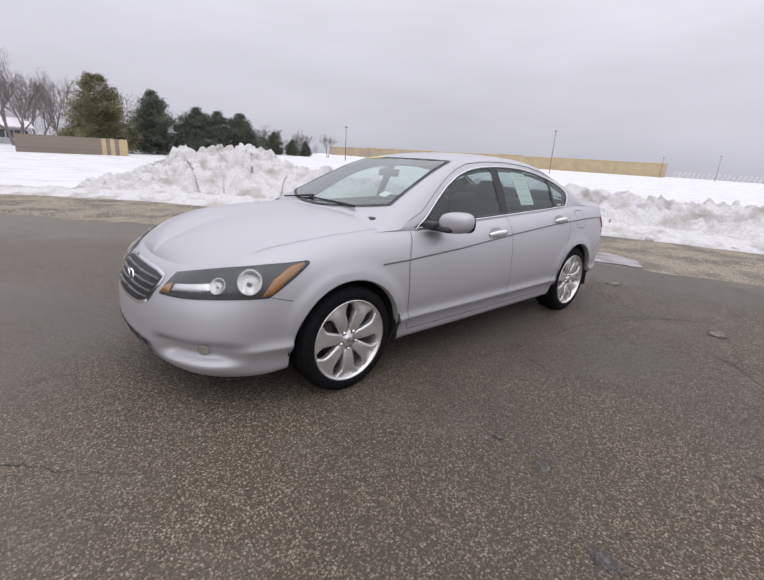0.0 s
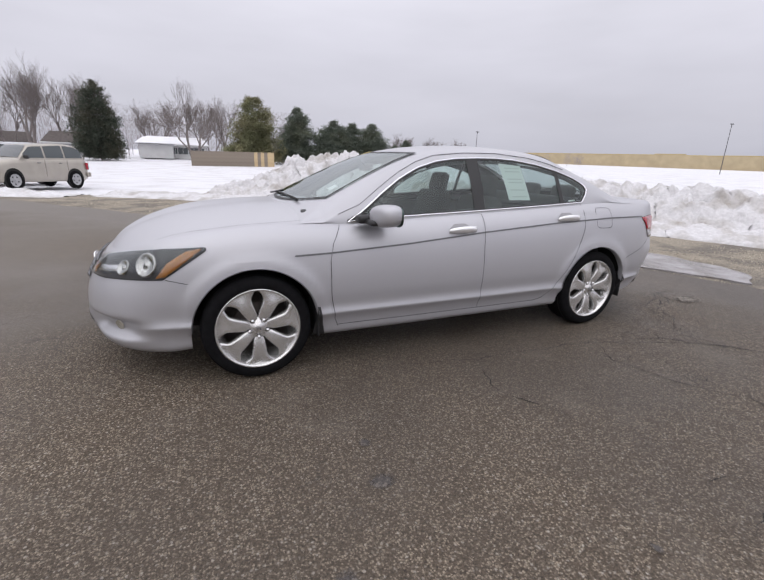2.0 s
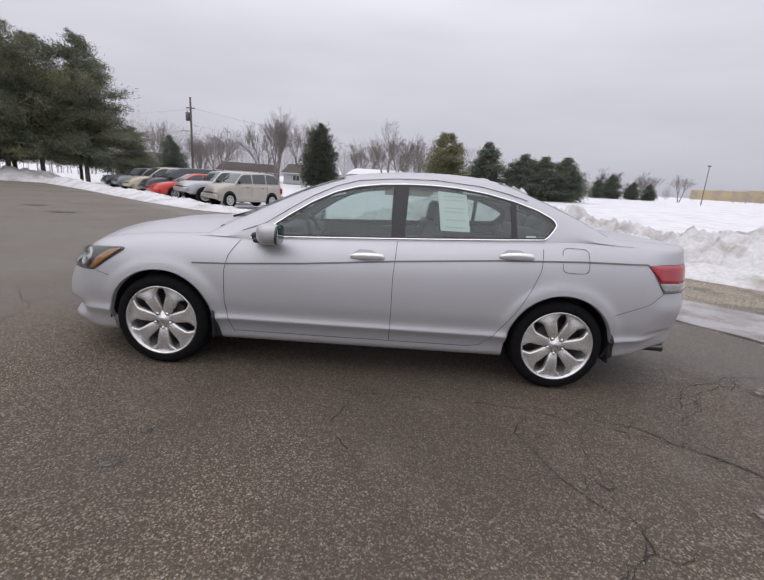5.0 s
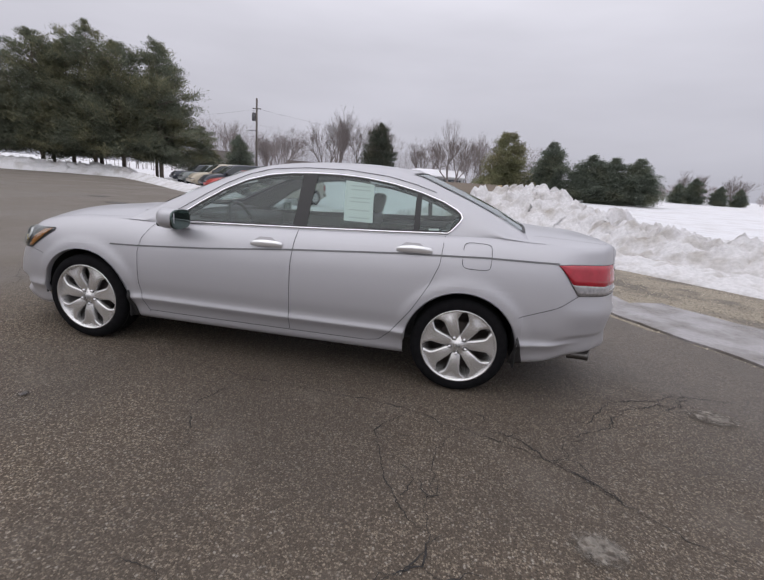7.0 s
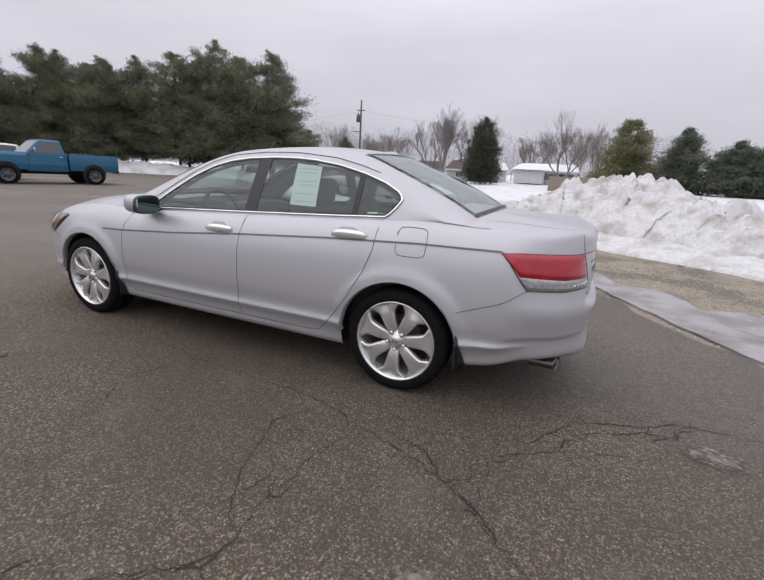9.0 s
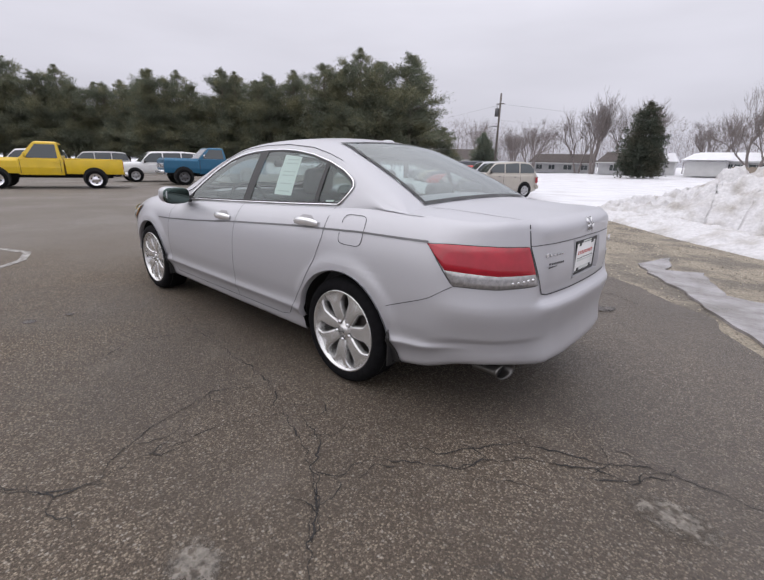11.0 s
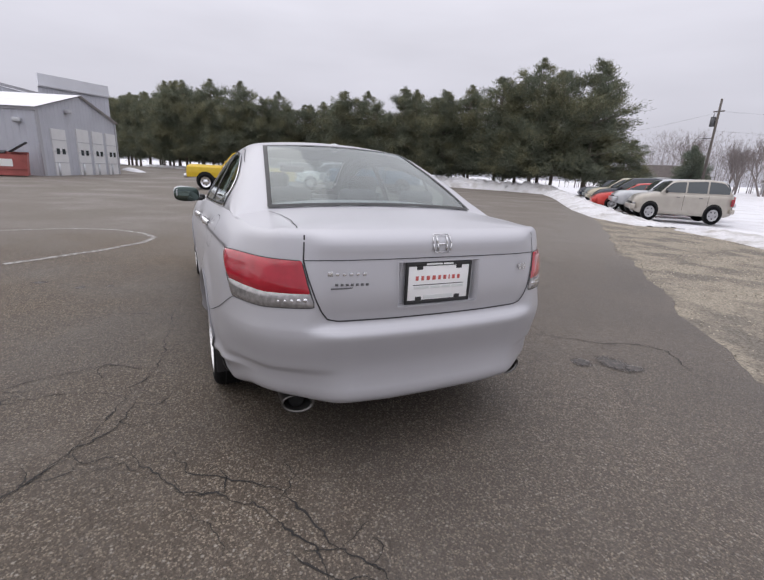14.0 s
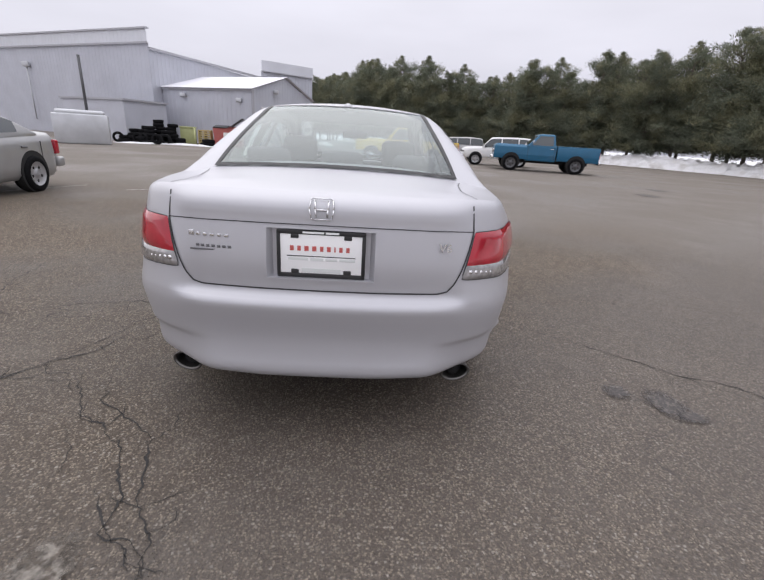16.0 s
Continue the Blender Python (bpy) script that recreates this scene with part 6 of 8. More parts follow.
# ---- other vehicles ----
def small_wheel(r, width=0.2, spokes=5, rimmat=None, mud=False):
    w = thing("wheel", "", "")
    part("tyre", lathe([(r * 0.62, -width / 2), (r * 0.80, -width * 0.58), (r * 0.94, -width * 0.53), (r, -width * 0.36), (r, width * 0.36), (r * 0.94, width * 0.5), (r * 0.62, width / 2)], 28), M_RUBBER, w)
    part("rim", lathe([(0.004, -width * 0.50), (r * 0.18, -width * 0.50), (r * 0.22, -width * 0.45), (r * 0.45, -width * 0.45), (r * 0.58, -width * 0.50), (r * 0.66, -width * 0.57)], 28), rimmat or M_HUBCAP, w)
    for k in range(spokes):
        a = 2 * math.pi * k / spokes
        bm = bmesh.new()
        ball_into(bm, (0.4 * r * math.cos(a), -width * 0.45, 0.4 * r * math.sin(a)), r * 0.085, 0.010, r * 0.085, 1, 8, 6)
        part("rim_opening", bm, M_WELL, w)
    return w


def vehicle(name, label, category, m, L, W, lo, r, axles, top, cab, tumble, paint_mat, panes=2, pickup=None, wheel_mat=None, group="", plate=True, grille=True, dark_low=None):
    """A vehicle that faces -x: top = (x, z) of the belt line from nose to tail, cab = base and roof corners (x, z)."""
    v = thing(name, label, category, group=group)
    zt = hermite(top)
    xs = list(np.linspace(top[0][0], top[-1][0], 44))
    x0, x1 = xs[0], xs[-1]

    def half(x):
        e = min(x - x0, x1 - x)
        return W / 2 * (0.80 + 0.20 * sstep(0, 0.42, e))
    rows = []
    for x in xs:
        w, t = half(x), zt(x)
        lo_x = lo + 0.10 * (1 - sstep(0, 0.3, x - x0)) + 0.08 * (1 - sstep(0, 0.3, x1 - x))
        sec = [(-w * 0.90, lo_x), (-w * 0.985, lo_x + 0.08), (-w, lo_x + 0.22), (-w * 1.0, (lo_x + t) / 2), (-w * 0.985, t - 0.16), (-w * 0.955, t - 0.05), (-w * 0.90, t), (-w * 0.5, t + 0.025), (0, t + 0.035)]
        rows.append([(x, y, z) for y, z in sec] + [(x, -y, z) for y, z in reversed(sec[:-1])])
    bm = grid_bm(rows)
    for row in (rows[0], rows[-1]):
        bm.faces.new([bm.verts.new(p) for p in row])
    bmesh.ops.remove_doubles(bm, verts=bm.verts, dist=0.0005)
    part("body", bm, paint_mat, v)
    if dark_low:
        for side in (-1, 1):
            part("rocker_panel", box_bm((x0 + x1) / 2, side * (W / 2 - 0.01), lo + 0.13, (x1 - x0) * 0.9, 0.04, 0.2, bevel=0.01), dark_low, v)
    # cabin: a rounded loft under one roof curve, with glass laid on it
    (ax, az), (bx, bz), (cx, cz), (dx, dz) = cab
    crown = hermite([(ax - 0.02, az), (ax + (bx - ax) * 0.5, az + (bz - az) * 0.56), (bx, bz - 0.02), ((bx * 2 + cx) / 3, bz + 0.03), ((bx + cx * 2) / 3, cz + 0.03), (cx, cz - 0.02), (dx + (cx - dx) * 0.5, dz + (cz - dz) * 0.58), (dx + 0.02, dz)])
    tall = max(bz, cz) - az

    def belt(x):
        return az + (dz - az) * (x - ax) / (dx - ax)

    def side_y(x, z):
        return half(x) * 0.955 - tumble * max(0.0, (z - belt(x)) / tall) ** 1.15

    rows = []
    for x in np.linspace(ax, dx, 34):
        zb, zr = belt(x) - 0.03, crown(x)
        hgt = max(0.004, zr - zb)
        sec = [(side_y(x, zb + hgt * f), zb + hgt * f) for f in (0, 0.2, 0.4, 0.6, 0.76, 0.87)]
        ye = sec[-1][0]
        sec += [(ye - 0.03, zb + hgt * 0.945), (ye - 0.09, zb + hgt * 0.985), (ye * 0.6, zr), (0, zr + 0.012 * min(1, hgt))]
        rows.append([(x, -y, z) for y, z in sec] + [(x, y, z) for y, z in reversed(sec[:-1])])
    part("cabin", grid_bm(rows), paint_mat, v)
    zs = [belt(ax) + 0.05, belt(dx) + 0.05]
    lo_x = next(x for x in np.linspace(ax, dx, 200) if crown(x) > belt(x) + 0.20)
    hi_x = next(x for x in np.linspace(dx, ax, 200) if crown(x) > belt(x) + 0.24)
    for side in (-1, 1):
        for k in range(panes):
            u0 = lo_x + (hi_x - lo_x) * k / panes + (0.0 if k == 0 else 0.035)
            u1 = lo_x + (hi_x - lo_x) * (k + 1) / panes - (0.0 if k == panes - 1 else 0.035)
            rws = []
            for f in np.linspace(0, 1, 6):
                row = []
                for x in np.linspace(u0, u1, 10):
                    z0, z1 = belt(x) + 0.045, belt(x) + (crown(x) - belt(x)) * 0.86
                    z = z0 + (z1 - z0) * f
                    row.append((x, side * (side_y(x, z) + 0.008), z))
                rws.append(row)
            part("side_window", grid_bm(rws), M_CARGLASS, v)
    for nm, xa, xb in (("windshield", ax + (bx - ax) * 0.06, bx - (bx - ax) * 0.10), ("rear_window", dx - (dx - cx) * 0.12, cx + (dx - cx) * 0.16)):
        rws = []
        for x in np.linspace(xa, xb, 9):
            hgt = crown(x) - belt(x)
            ye = side_y(x, belt(x) + hgt * 0.87) - 0.10
            off = -0.014 if nm == "windshield" else 0.014
            rws.append([(x + off, y * ye, crown(x) + 0.012 - 0.02 * abs(y) ** 3) for y in np.linspace(-1, 1, 9)])
        part(nm, grid_bm(rws), M_CARGLASS, v)
    if pickup:
        p0, p1, zr, zf = pickup
        for side in (-1, 1):
            part("bed_side", box_bm((p0 + p1) / 2, side * (W / 2 - 0.05), (zr + zf) / 2, p1 - p0, 0.09, zr - zf, bevel=0.015), paint_mat, v)
        part("tailgate", box_bm(p1 - 0.03, 0, (zr + zf) / 2, 0.07, W - 0.12, zr - zf, bevel=0.012), paint_mat, v)
        part("bed_front", box_bm(p0 + 0.03, 0, (zr + zf) / 2, 0.05, W - 0.12, zr - zf), paint_mat, v)
    wh = small_wheel(r, 0.24, 5, wheel_mat)
    first = True
    for xw in axles:
        for side in (-1, 1):
            bm = bmesh.new()
            cyl_into(bm, (xw, side * (W / 2 - 0.12), r + 0.03), (xw, side * (W / 2 + 0.006), r + 0.03), r * 1.16, sides=32)
            part("wheel_well", bm, M_WELL, v, smooth=False)
            ps = pose(xw, side * (W / 2 - 0.09), r, 0, 20, 0 if side < 0 else 180)
            if first:
                wh.parent, first = v, False
                wh.matrix_basis = ps
            else:
                copy_thing(wh, ps).parent = v
    for side in (-1, 1):
        part("headlight", box_bm(x0 + 0.05, side * W * 0.36, zt(x0) - 0.14, 0.14, W * 0.17, 0.14, bevel=0.03), M_CLEARLENS, v)
        part("taillight", box_bm(x1 - 0.04, side * W * 0.40, zt(x1) - 0.20, 0.12, 0.14, 0.26, bevel=0.02), M_REDLENS, v)
        part("side_mirror", box_bm(ax + 0.22, side * (W / 2 + 0.06), az + 0.08, 0.10, 0.18, 0.13, bevel=0.03), M_BLACK, v)
        for k in range(panes if panes < 3 else 2):
            part("door_handle", box_bm(ax + (dx - ax) * (k + 0.8) / (panes + 0.2), side * (W / 2 + 0.004), az - 0.12, 0.14, 0.03, 0.03, bevel=0.01), M_TRIM, v)
    part("front_bumper", box_bm(x0 + 0.02, 0, lo + 0.22, 0.22, W * 0.94, 0.20, bevel=0.04), M_SATIN if pickup else paint_mat, v)
    part("rear_bumper", box_bm(x1 - 0.01, 0, lo + 0.24, 0.20, W * 0.92, 0.18, bevel=0.04), M_SATIN if pickup else paint_mat, v)
    if grille:
        part("grille", box_bm(x0 + 0.0, 0, zt(x0) - 0.15, 0.10, W * 0.5, 0.20, bevel=0.02), M_BLACK, v)
    for k in range(panes - (0 if panes > 1 else 0)):
        xg = ax + (dx - ax) * (k + (1.0 if panes > 1 else 0.98)) / panes
        for side in (-1, 1):
            part("door_gap", box_bm(xg, side * (W / 2 + 0.001), (lo + az) / 2 + 0.08, 0.012, 0.006, az - lo - 0.22), M_GAP, v, smooth=False)
    v.matrix_world = m
    return v


def heading(x, y, deg):
    """deg 0 faces -x, as the silver sedan does; growing deg turns it to its left."""
    return pose(x, y, 0, 0, 0, deg)


P_BLUE = paint("faded_blue_truck_paint", (0.007, 0.100, 0.195))
P_YELLOW = paint("yellow_truck_paint", (0.66, 0.45, 0.015), 0.0)
P_GOLD = paint("champagne_paint", (0.40, 0.37, 0.325), 0.5)
P_LSILVER = paint("pale_silver_paint", (0.48, 0.49, 0.51), 0.5)
P_DKBLUE = paint("dark_blue_paint", (0.03, 0.035, 0.05), 0.3)
P_CARRED = paint("bright_red_paint", (0.50, 0.03, 0.02), 0.0)
P_BEIGE = paint("beige_paint", (0.45, 0.40, 0.31), 0.2)
P_GREY = paint("grey_green_paint", (0.17, 0.19, 0.19), 0.3)
P_WHITE = paint("white_car_paint", (0.72, 0.72, 0.72), 0.0)
P_GRAPH = paint("pewter_paint", (0.36, 0.36, 0.36), 0.5)


def loft(name, loops, material, parent, label="", smooth=False, bevel=0.0):
    """A solid skin through closed loops of points, capped at both ends."""
    bm = bmesh.new()
    vs = [[bm.verts.new(p) for p in lp] for lp in loops]
    n = len(loops[0])
    for r0, r1 in zip(vs[:-1], vs[1:]):
        for k in range(n):
            bm.faces.new((r0[k], r0[(k + 1) % n], r1[(k + 1) % n], r1[k]))
    bm.faces.new(vs[0][::-1]), bm.faces.new(vs[-1])
    bmesh.ops.recalc_face_normals(bm, faces=bm.faces)
    if bevel:
        bmesh.ops.bevel(bm, geom=bm.edges[:], offset=bevel, segments=2, affect="EDGES", profile=0.6)
    return part(name, bm, material, parent, label, smooth)


def rect(x0, x1, y, z):
    return [(x0, -y, z), (x1, -y, z), (x1, y, z), (x0, y, z)]


def pickup(label, m, paint_mat, rim_mat, r, belt=1.20, roof=1.86, nose=-2.62, tail=2.80, chrome=True):
    """A full-size regular-cab pickup that faces -x and rides high on its tyres."""
    v = thing("pickup_truck", label, "truck")
    bright = M_SATIN if chrome else paint_mat
    axles = (nose + 0.92, tail - 1.12)
    lo = 0.62
    loft("fender", [rect(nose, -0.92, 0.97, lo), rect(nose - 0.02, -0.92, 0.99, 0.86), rect(nose, -0.92, 0.97, belt - 0.10), rect(nose + 0.05, -0.92, 0.90, belt - 0.02)], paint_mat, v, bevel=0.03)
    loft("hood", [rect(nose + 0.06, -0.86, 0.86, belt - 0.04), rect(nose + 0.12, -0.86, 0.80, belt + 0.03)], paint_mat, v, bevel=0.02)
    loft("cab", [rect(-0.94, 0.60, 0.96, lo - 0.06), rect(-0.94, 0.60, 0.99, 0.86), rect(-0.94, 0.60, 0.95, belt)], paint_mat, v, bevel=0.03)
    base, top = (-0.92, 0.57, 0.90, belt - 0.02), (-0.36, 0.46, 0.74, roof)
    loft("roof", [rect(*base), rect(*top), rect(top[0] + 0.10, top[1] - 0.06, 0.66, roof + 0.05)], paint_mat, v, bevel=0.025)

    def on_cab(u, w, f):
        """A place on the cab's tapered upper part: u along, w across (-1 to 1), f up."""
        x0, x1 = base[0] + (top[0] - base[0]) * f, base[1] + (top[1] - base[1]) * f
        return Vector((x0 + (x1 - x0) * u, w * (base[2] + (top[2] - base[2]) * f), base[3] + (top[3] - base[3]) * f))
    for side in (-1, 1):
        off = Vector((0, side * 0.012, 0))
        part("side_window", grid_bm([[on_cab(u, side, f) + off for u in (0.14, 0.5, 0.90)] for f in (0.08, 0.5, 0.90)]), M_CARGLASS, v, smooth=False)
        part("door_gap", box_bm(0.50, side * 0.985, (lo + belt) / 2, 0.014, 0.012, belt - lo - 0.04), M_GAP, v, smooth=False)
        part("door_gap", box_bm(-0.86, side * 0.985, (lo + belt) / 2, 0.014, 0.012, belt - lo - 0.04), M_GAP, v, smooth=False)
        part("door_handle", box_bm(0.36, side * 0.995, belt - 0.13, 0.15, 0.03, 0.035, bevel=0.01), bright, v)
        mr = part("side_mirror", box_bm(-0.66, side * 1.12, belt + 0.17, 0.05, 0.20, 0.15, bevel=0.02), bright, v)
        part("mirror_arm", box_bm(-0.68, side * 1.0, belt + 0.10, 0.03, 0.16, 0.03), M_BLACK, mr, smooth=False)
        part("bed_side", box_bm((0.66 + tail) / 2, side * 0.94, (0.61 + belt) / 2, tail - 0.66, 0.10, belt - 0.61, bevel=0.03), paint_mat, v)
        part("bed_rail", box_bm((0.66 + tail) / 2, side * 0.93, belt + 0.02, tail - 0.68, 0.09, 0.05, bevel=0.015), paint_mat, v)
        part("headlight", box_bm(nose - 0.015, side * 0.74, 0.98, 0.06, 0.26, 0.17, bevel=0.02), M_CLEARLENS, v)
        part("taillight", box_bm(tail - 0.01, side * 0.93, 1.0, 0.05, 0.10, 0.34, bevel=0.015), M_REDLENS, v)
    part("windshield", grid_bm([[on_cab(0, w, f) + Vector((-0.012, 0, 0.008)) for w in (-0.88, 0, 0.88)] for f in (0.08, 0.5, 0.92)]), M_CARGLASS, v, smooth=False)
    part("rear_window", grid_bm([[on_cab(1, w, f) + Vector((0.012, 0, 0.006)) for w in (-0.86, 0, 0.86)] for f in (0.25, 0.6, 0.90)]), M_CARGLASS, v, smooth=False)
    part("bed_floor", box_bm((0.66 + tail) / 2, 0, 0.72, tail - 0.68, 1.8, 0.08), M_STEEL, v, smooth=False)
    part("bed_front", box_bm(0.70, 0, (0.65 + belt) / 2, 0.06, 1.82, belt - 0.65), paint_mat, v, smooth=False)
    part("tailgate", box_bm(tail - 0.04, 0, (0.65 + belt) / 2, 0.08, 1.76, belt - 0.66, bevel=0.02), paint_mat, v)
    part("grille", box_bm(nose - 0.02, 0, 0.97, 0.06, 1.16, 0.22, bevel=0.02), bright, v)
    for z in (0.91, 0.97, 1.03):
        part("grille_slot", box_bm(nose - 0.048, 0, z, 0.02, 1.06, 0.03), M_BLACK, v, smooth=False)
    part("front_bumper", box_bm(nose - 0.08, 0, 0.66, 0.16, 1.98, 0.20, bevel=0.05), M_SATIN, v)
    part("rear_bumper", box_bm(tail + 0.08, 0, 0.62, 0.16, 1.90, 0.18, bevel=0.04), M_SATIN, v)
    part("chassis", box_bm(0.05, 0, 0.52, 4.6, 1.1, 0.16), M_WELL, v, smooth=False)
    wh = small_wheel(r, 0.27, 6, rim_mat)
    for k, xw in enumerate(axles):
        for side in (-1, 1):
            bm = bmesh.new()
            cyl_into(bm, (xw, side * 0.70, r + 0.06), (xw, side * 0.998, r + 0.06), r * 1.18, sides=32)
            part("wheel_well", bm, M_WELL, v, smooth=False)
            ps = pose(xw, side * 0.88, r, 0, 20, 0 if side < 0 else 180)
            if k == 0 and side == -1:
                wh.parent, wh.matrix_basis = v, ps
            else:
                copy_thing(wh, ps).parent = v
    v.matrix_world = m
    return v


pickup("faded blue pickup truck riding high on large dark tyres", heading(-20.7, 9.6, 78), P_BLUE, M_STEEL, 0.41, belt=1.34, roof=1.90)
pickup("bright yellow pickup truck with chrome wheels on the lot", heading(-19.8, 1.95, 73) @ Matrix.Scale(0.96, 4), P_YELLOW, M_CHROME, 0.39, belt=1.22, roof=1.88, chrome=False)
vehicle("suv", "white sport utility vehicle parked behind the pickups", "car", heading(-24.6, 8.2, 80), 4.6, 1.8, 0.42, 0.36, (-1.38, 1.32),
        [(-2.25, 0.92), (-2.0, 1.02), (-1.0, 1.08), (2.3, 1.12)], ((-1.05, 1.05), (-0.45, 1.70), (2.05, 1.72), (2.25, 1.1)), 0.14, P_WHITE, 3)
vehicle("van", "white vehicle parked far off beneath the pines", "car", heading(-34, 3.5, 85), 4.6, 1.8, 0.40, 0.34, (-1.38, 1.32),
        [(-2.25, 0.92), (-2.0, 1.02), (-1.0, 1.08), (2.3, 1.12)], ((-1.05, 1.05), (-0.45, 1.70), (2.05, 1.72), (2.25, 1.1)), 0.14, P_WHITE, 3)
vehicle("suv", "grey vehicle parked far off beneath the pines", "car", heading(-33, 7.0, 80), 4.6, 1.8, 0.40, 0.34, (-1.38, 1.32),
        [(-2.25, 0.92), (-2.0, 1.02), (-1.0, 1.08), (2.3, 1.12)], ((-1.05, 1.05), (-0.45, 1.66), (2.05, 1.68), (2.25, 1.1)), 0.14, P_GRAPH, 3)
vehicle("coupe", "pewter two-door coupe with alloy wheels parked on the lot", "car", heading(-2.58, -6.5, 185), 4.5, 1.74, 0.22, 0.31, (-1.36, 1.22),
        [(-2.25, 0.62), (-2.0, 0.74), (-1.0, 0.88), (0.0, 0.92), (1.3, 0.97), (2.0, 0.98), (2.2, 0.93)], ((-0.95, 0.88), (-0.25, 1.34), (0.55, 1.36), (1.50, 0.97)), 0.17, P_GRAPH, 2)

# the row behind the snow ridge
ROW = (-6.65, 17.4)
ROW_DIR = (-0.737, 0.675)


def row_pose(d, turn=44, back=0.0):
    return heading(ROW[0] + ROW_DIR[0] * d + back * 0.6, ROW[1] + ROW_DIR[1] * d + back * 0.8, turn)


vehicle("wagon", "champagne retro wagon parked behind the snow ridge", "car", row_pose(0.0) @ Matrix.Translation((-0.42, 0, 0)) @ Matrix.Diagonal((0.80, 1, 1, 1)), 4.29, 1.72, 0.26, 0.33, (-1.30, 1.32),
        [(-2.05, 0.72), (-1.85, 0.90), (-1.2, 1.03), (-0.8, 1.07), (0.5, 1.09), (1.9, 1.10), (2.1, 1.02)], ((-0.95, 1.05), (-0.42, 1.56), (1.55, 1.60), (2.02, 1.08)), 0.15, P_GOLD, 3, group="cars behind the snow ridge")
vehicle("suv", "pale silver sport utility vehicle parked in the row", "car", row_pose(2.75), 4.6, 1.75, 0.42, 0.36, (-1.38, 1.32),
        [(-2.25, 0.86), (-2.0, 1.00), (-1.0, 1.05), (2.3, 1.08)], ((-0.95, 1.03), (-0.40, 1.62), (1.95, 1.64), (2.2, 1.08)), 0.14, P_LSILVER, 3, group="cars behind the snow ridge")
vehicle("minivan", "dark blue minivan parked in the row", "car", row_pose(7.7), 4.8, 1.88, 0.30, 0.34, (-1.45, 1.45),
        [(-2.35, 0.72), (-2.1, 0.92), (-1.3, 1.05), (2.4, 1.08)], ((-1.35, 1.04), (-0.50, 1.68), (2.15, 1.70), (2.38, 1.08)), 0.15, P_DKBLUE, 3, group="cars behind the snow ridge")
vehicle("sedan", "bright red small sedan parked in the row", "car", row_pose(5.2, back=-0.6), 4.4, 1.7, 0.24, 0.31, (-1.3, 1.25),
        [(-2.15, 0.62), (-1.9, 0.76), (-1.0, 0.90), (1.4, 0.98), (2.2, 0.94)], ((-0.95, 0.90), (-0.2, 1.38), (0.75, 1.39), (1.45, 0.98)), 0.16, P_CARRED, 2, group="cars behind the snow ridge")
vehicle("minivan", "beige minivan with a pale roof parked in the row", "car", row_pose(10.5), 4.8, 1.88, 0.30, 0.34, (-1.45, 1.45),
        [(-2.35, 0.72), (-2.1, 0.92), (-1.3, 1.05), (2.4, 1.08)], ((-1.35, 1.04), (-0.50, 1.68), (2.15, 1.70), (2.38, 1.08)), 0.15, P_BEIGE, 3, group="cars behind the snow ridge")
vehicle("suv", "grey-green wagon parked in the row", "car", row_pose(13.2), 4.6, 1.78, 0.34, 0.34, (-1.38, 1.32),
        [(-2.25, 0.80), (-2.0, 0.95), (-1.0, 1.02), (2.3, 1.06)], ((-0.95, 1.0), (-0.40, 1.56), (1.95, 1.58), (2.2, 1.06)), 0.14, P_GREY, 3, group="cars behind the snow ridge")
vehicle("suv", "dark blue wagon at the end of the row", "car", row_pose(15.8), 4.6, 1.78, 0.34, 0.34, (-1.38, 1.32),
        [(-2.25, 0.80), (-2.0, 0.95), (-1.0, 1.02), (2.3, 1.06)], ((-0.95, 1.0), (-0.40, 1.56), (1.95, 1.58), (2.2, 1.06)), 0.14, P_DKBLUE, 3, group="cars behind the snow ridge")


# ---- trees ----
def raw_mesh(name, verts, faces, material):
    me = bpy.data.meshes.new(name)
    me.from_pydata(verts, [], faces)
    me.materials.append(material)
    return me


def tube(verts, faces, p, q, r0, r1, sides):
    d = (q - p).normalized()
    u = d.orthogonal().normalized()
    w = d.cross(u)
    o = len(verts)
    for c, r in ((p, r0), (q, r1)):
        for k in range(sides):
            a = 2 * math.pi * k / sides
            verts.append(tuple(c + u * (r * math.cos(a)) + w * (r * math.sin(a))))
    for k in range(sides):
        faces.append((o + k, o + (k + 1) % sides, o + sides + (k + 1) % sides, o + sides + k))


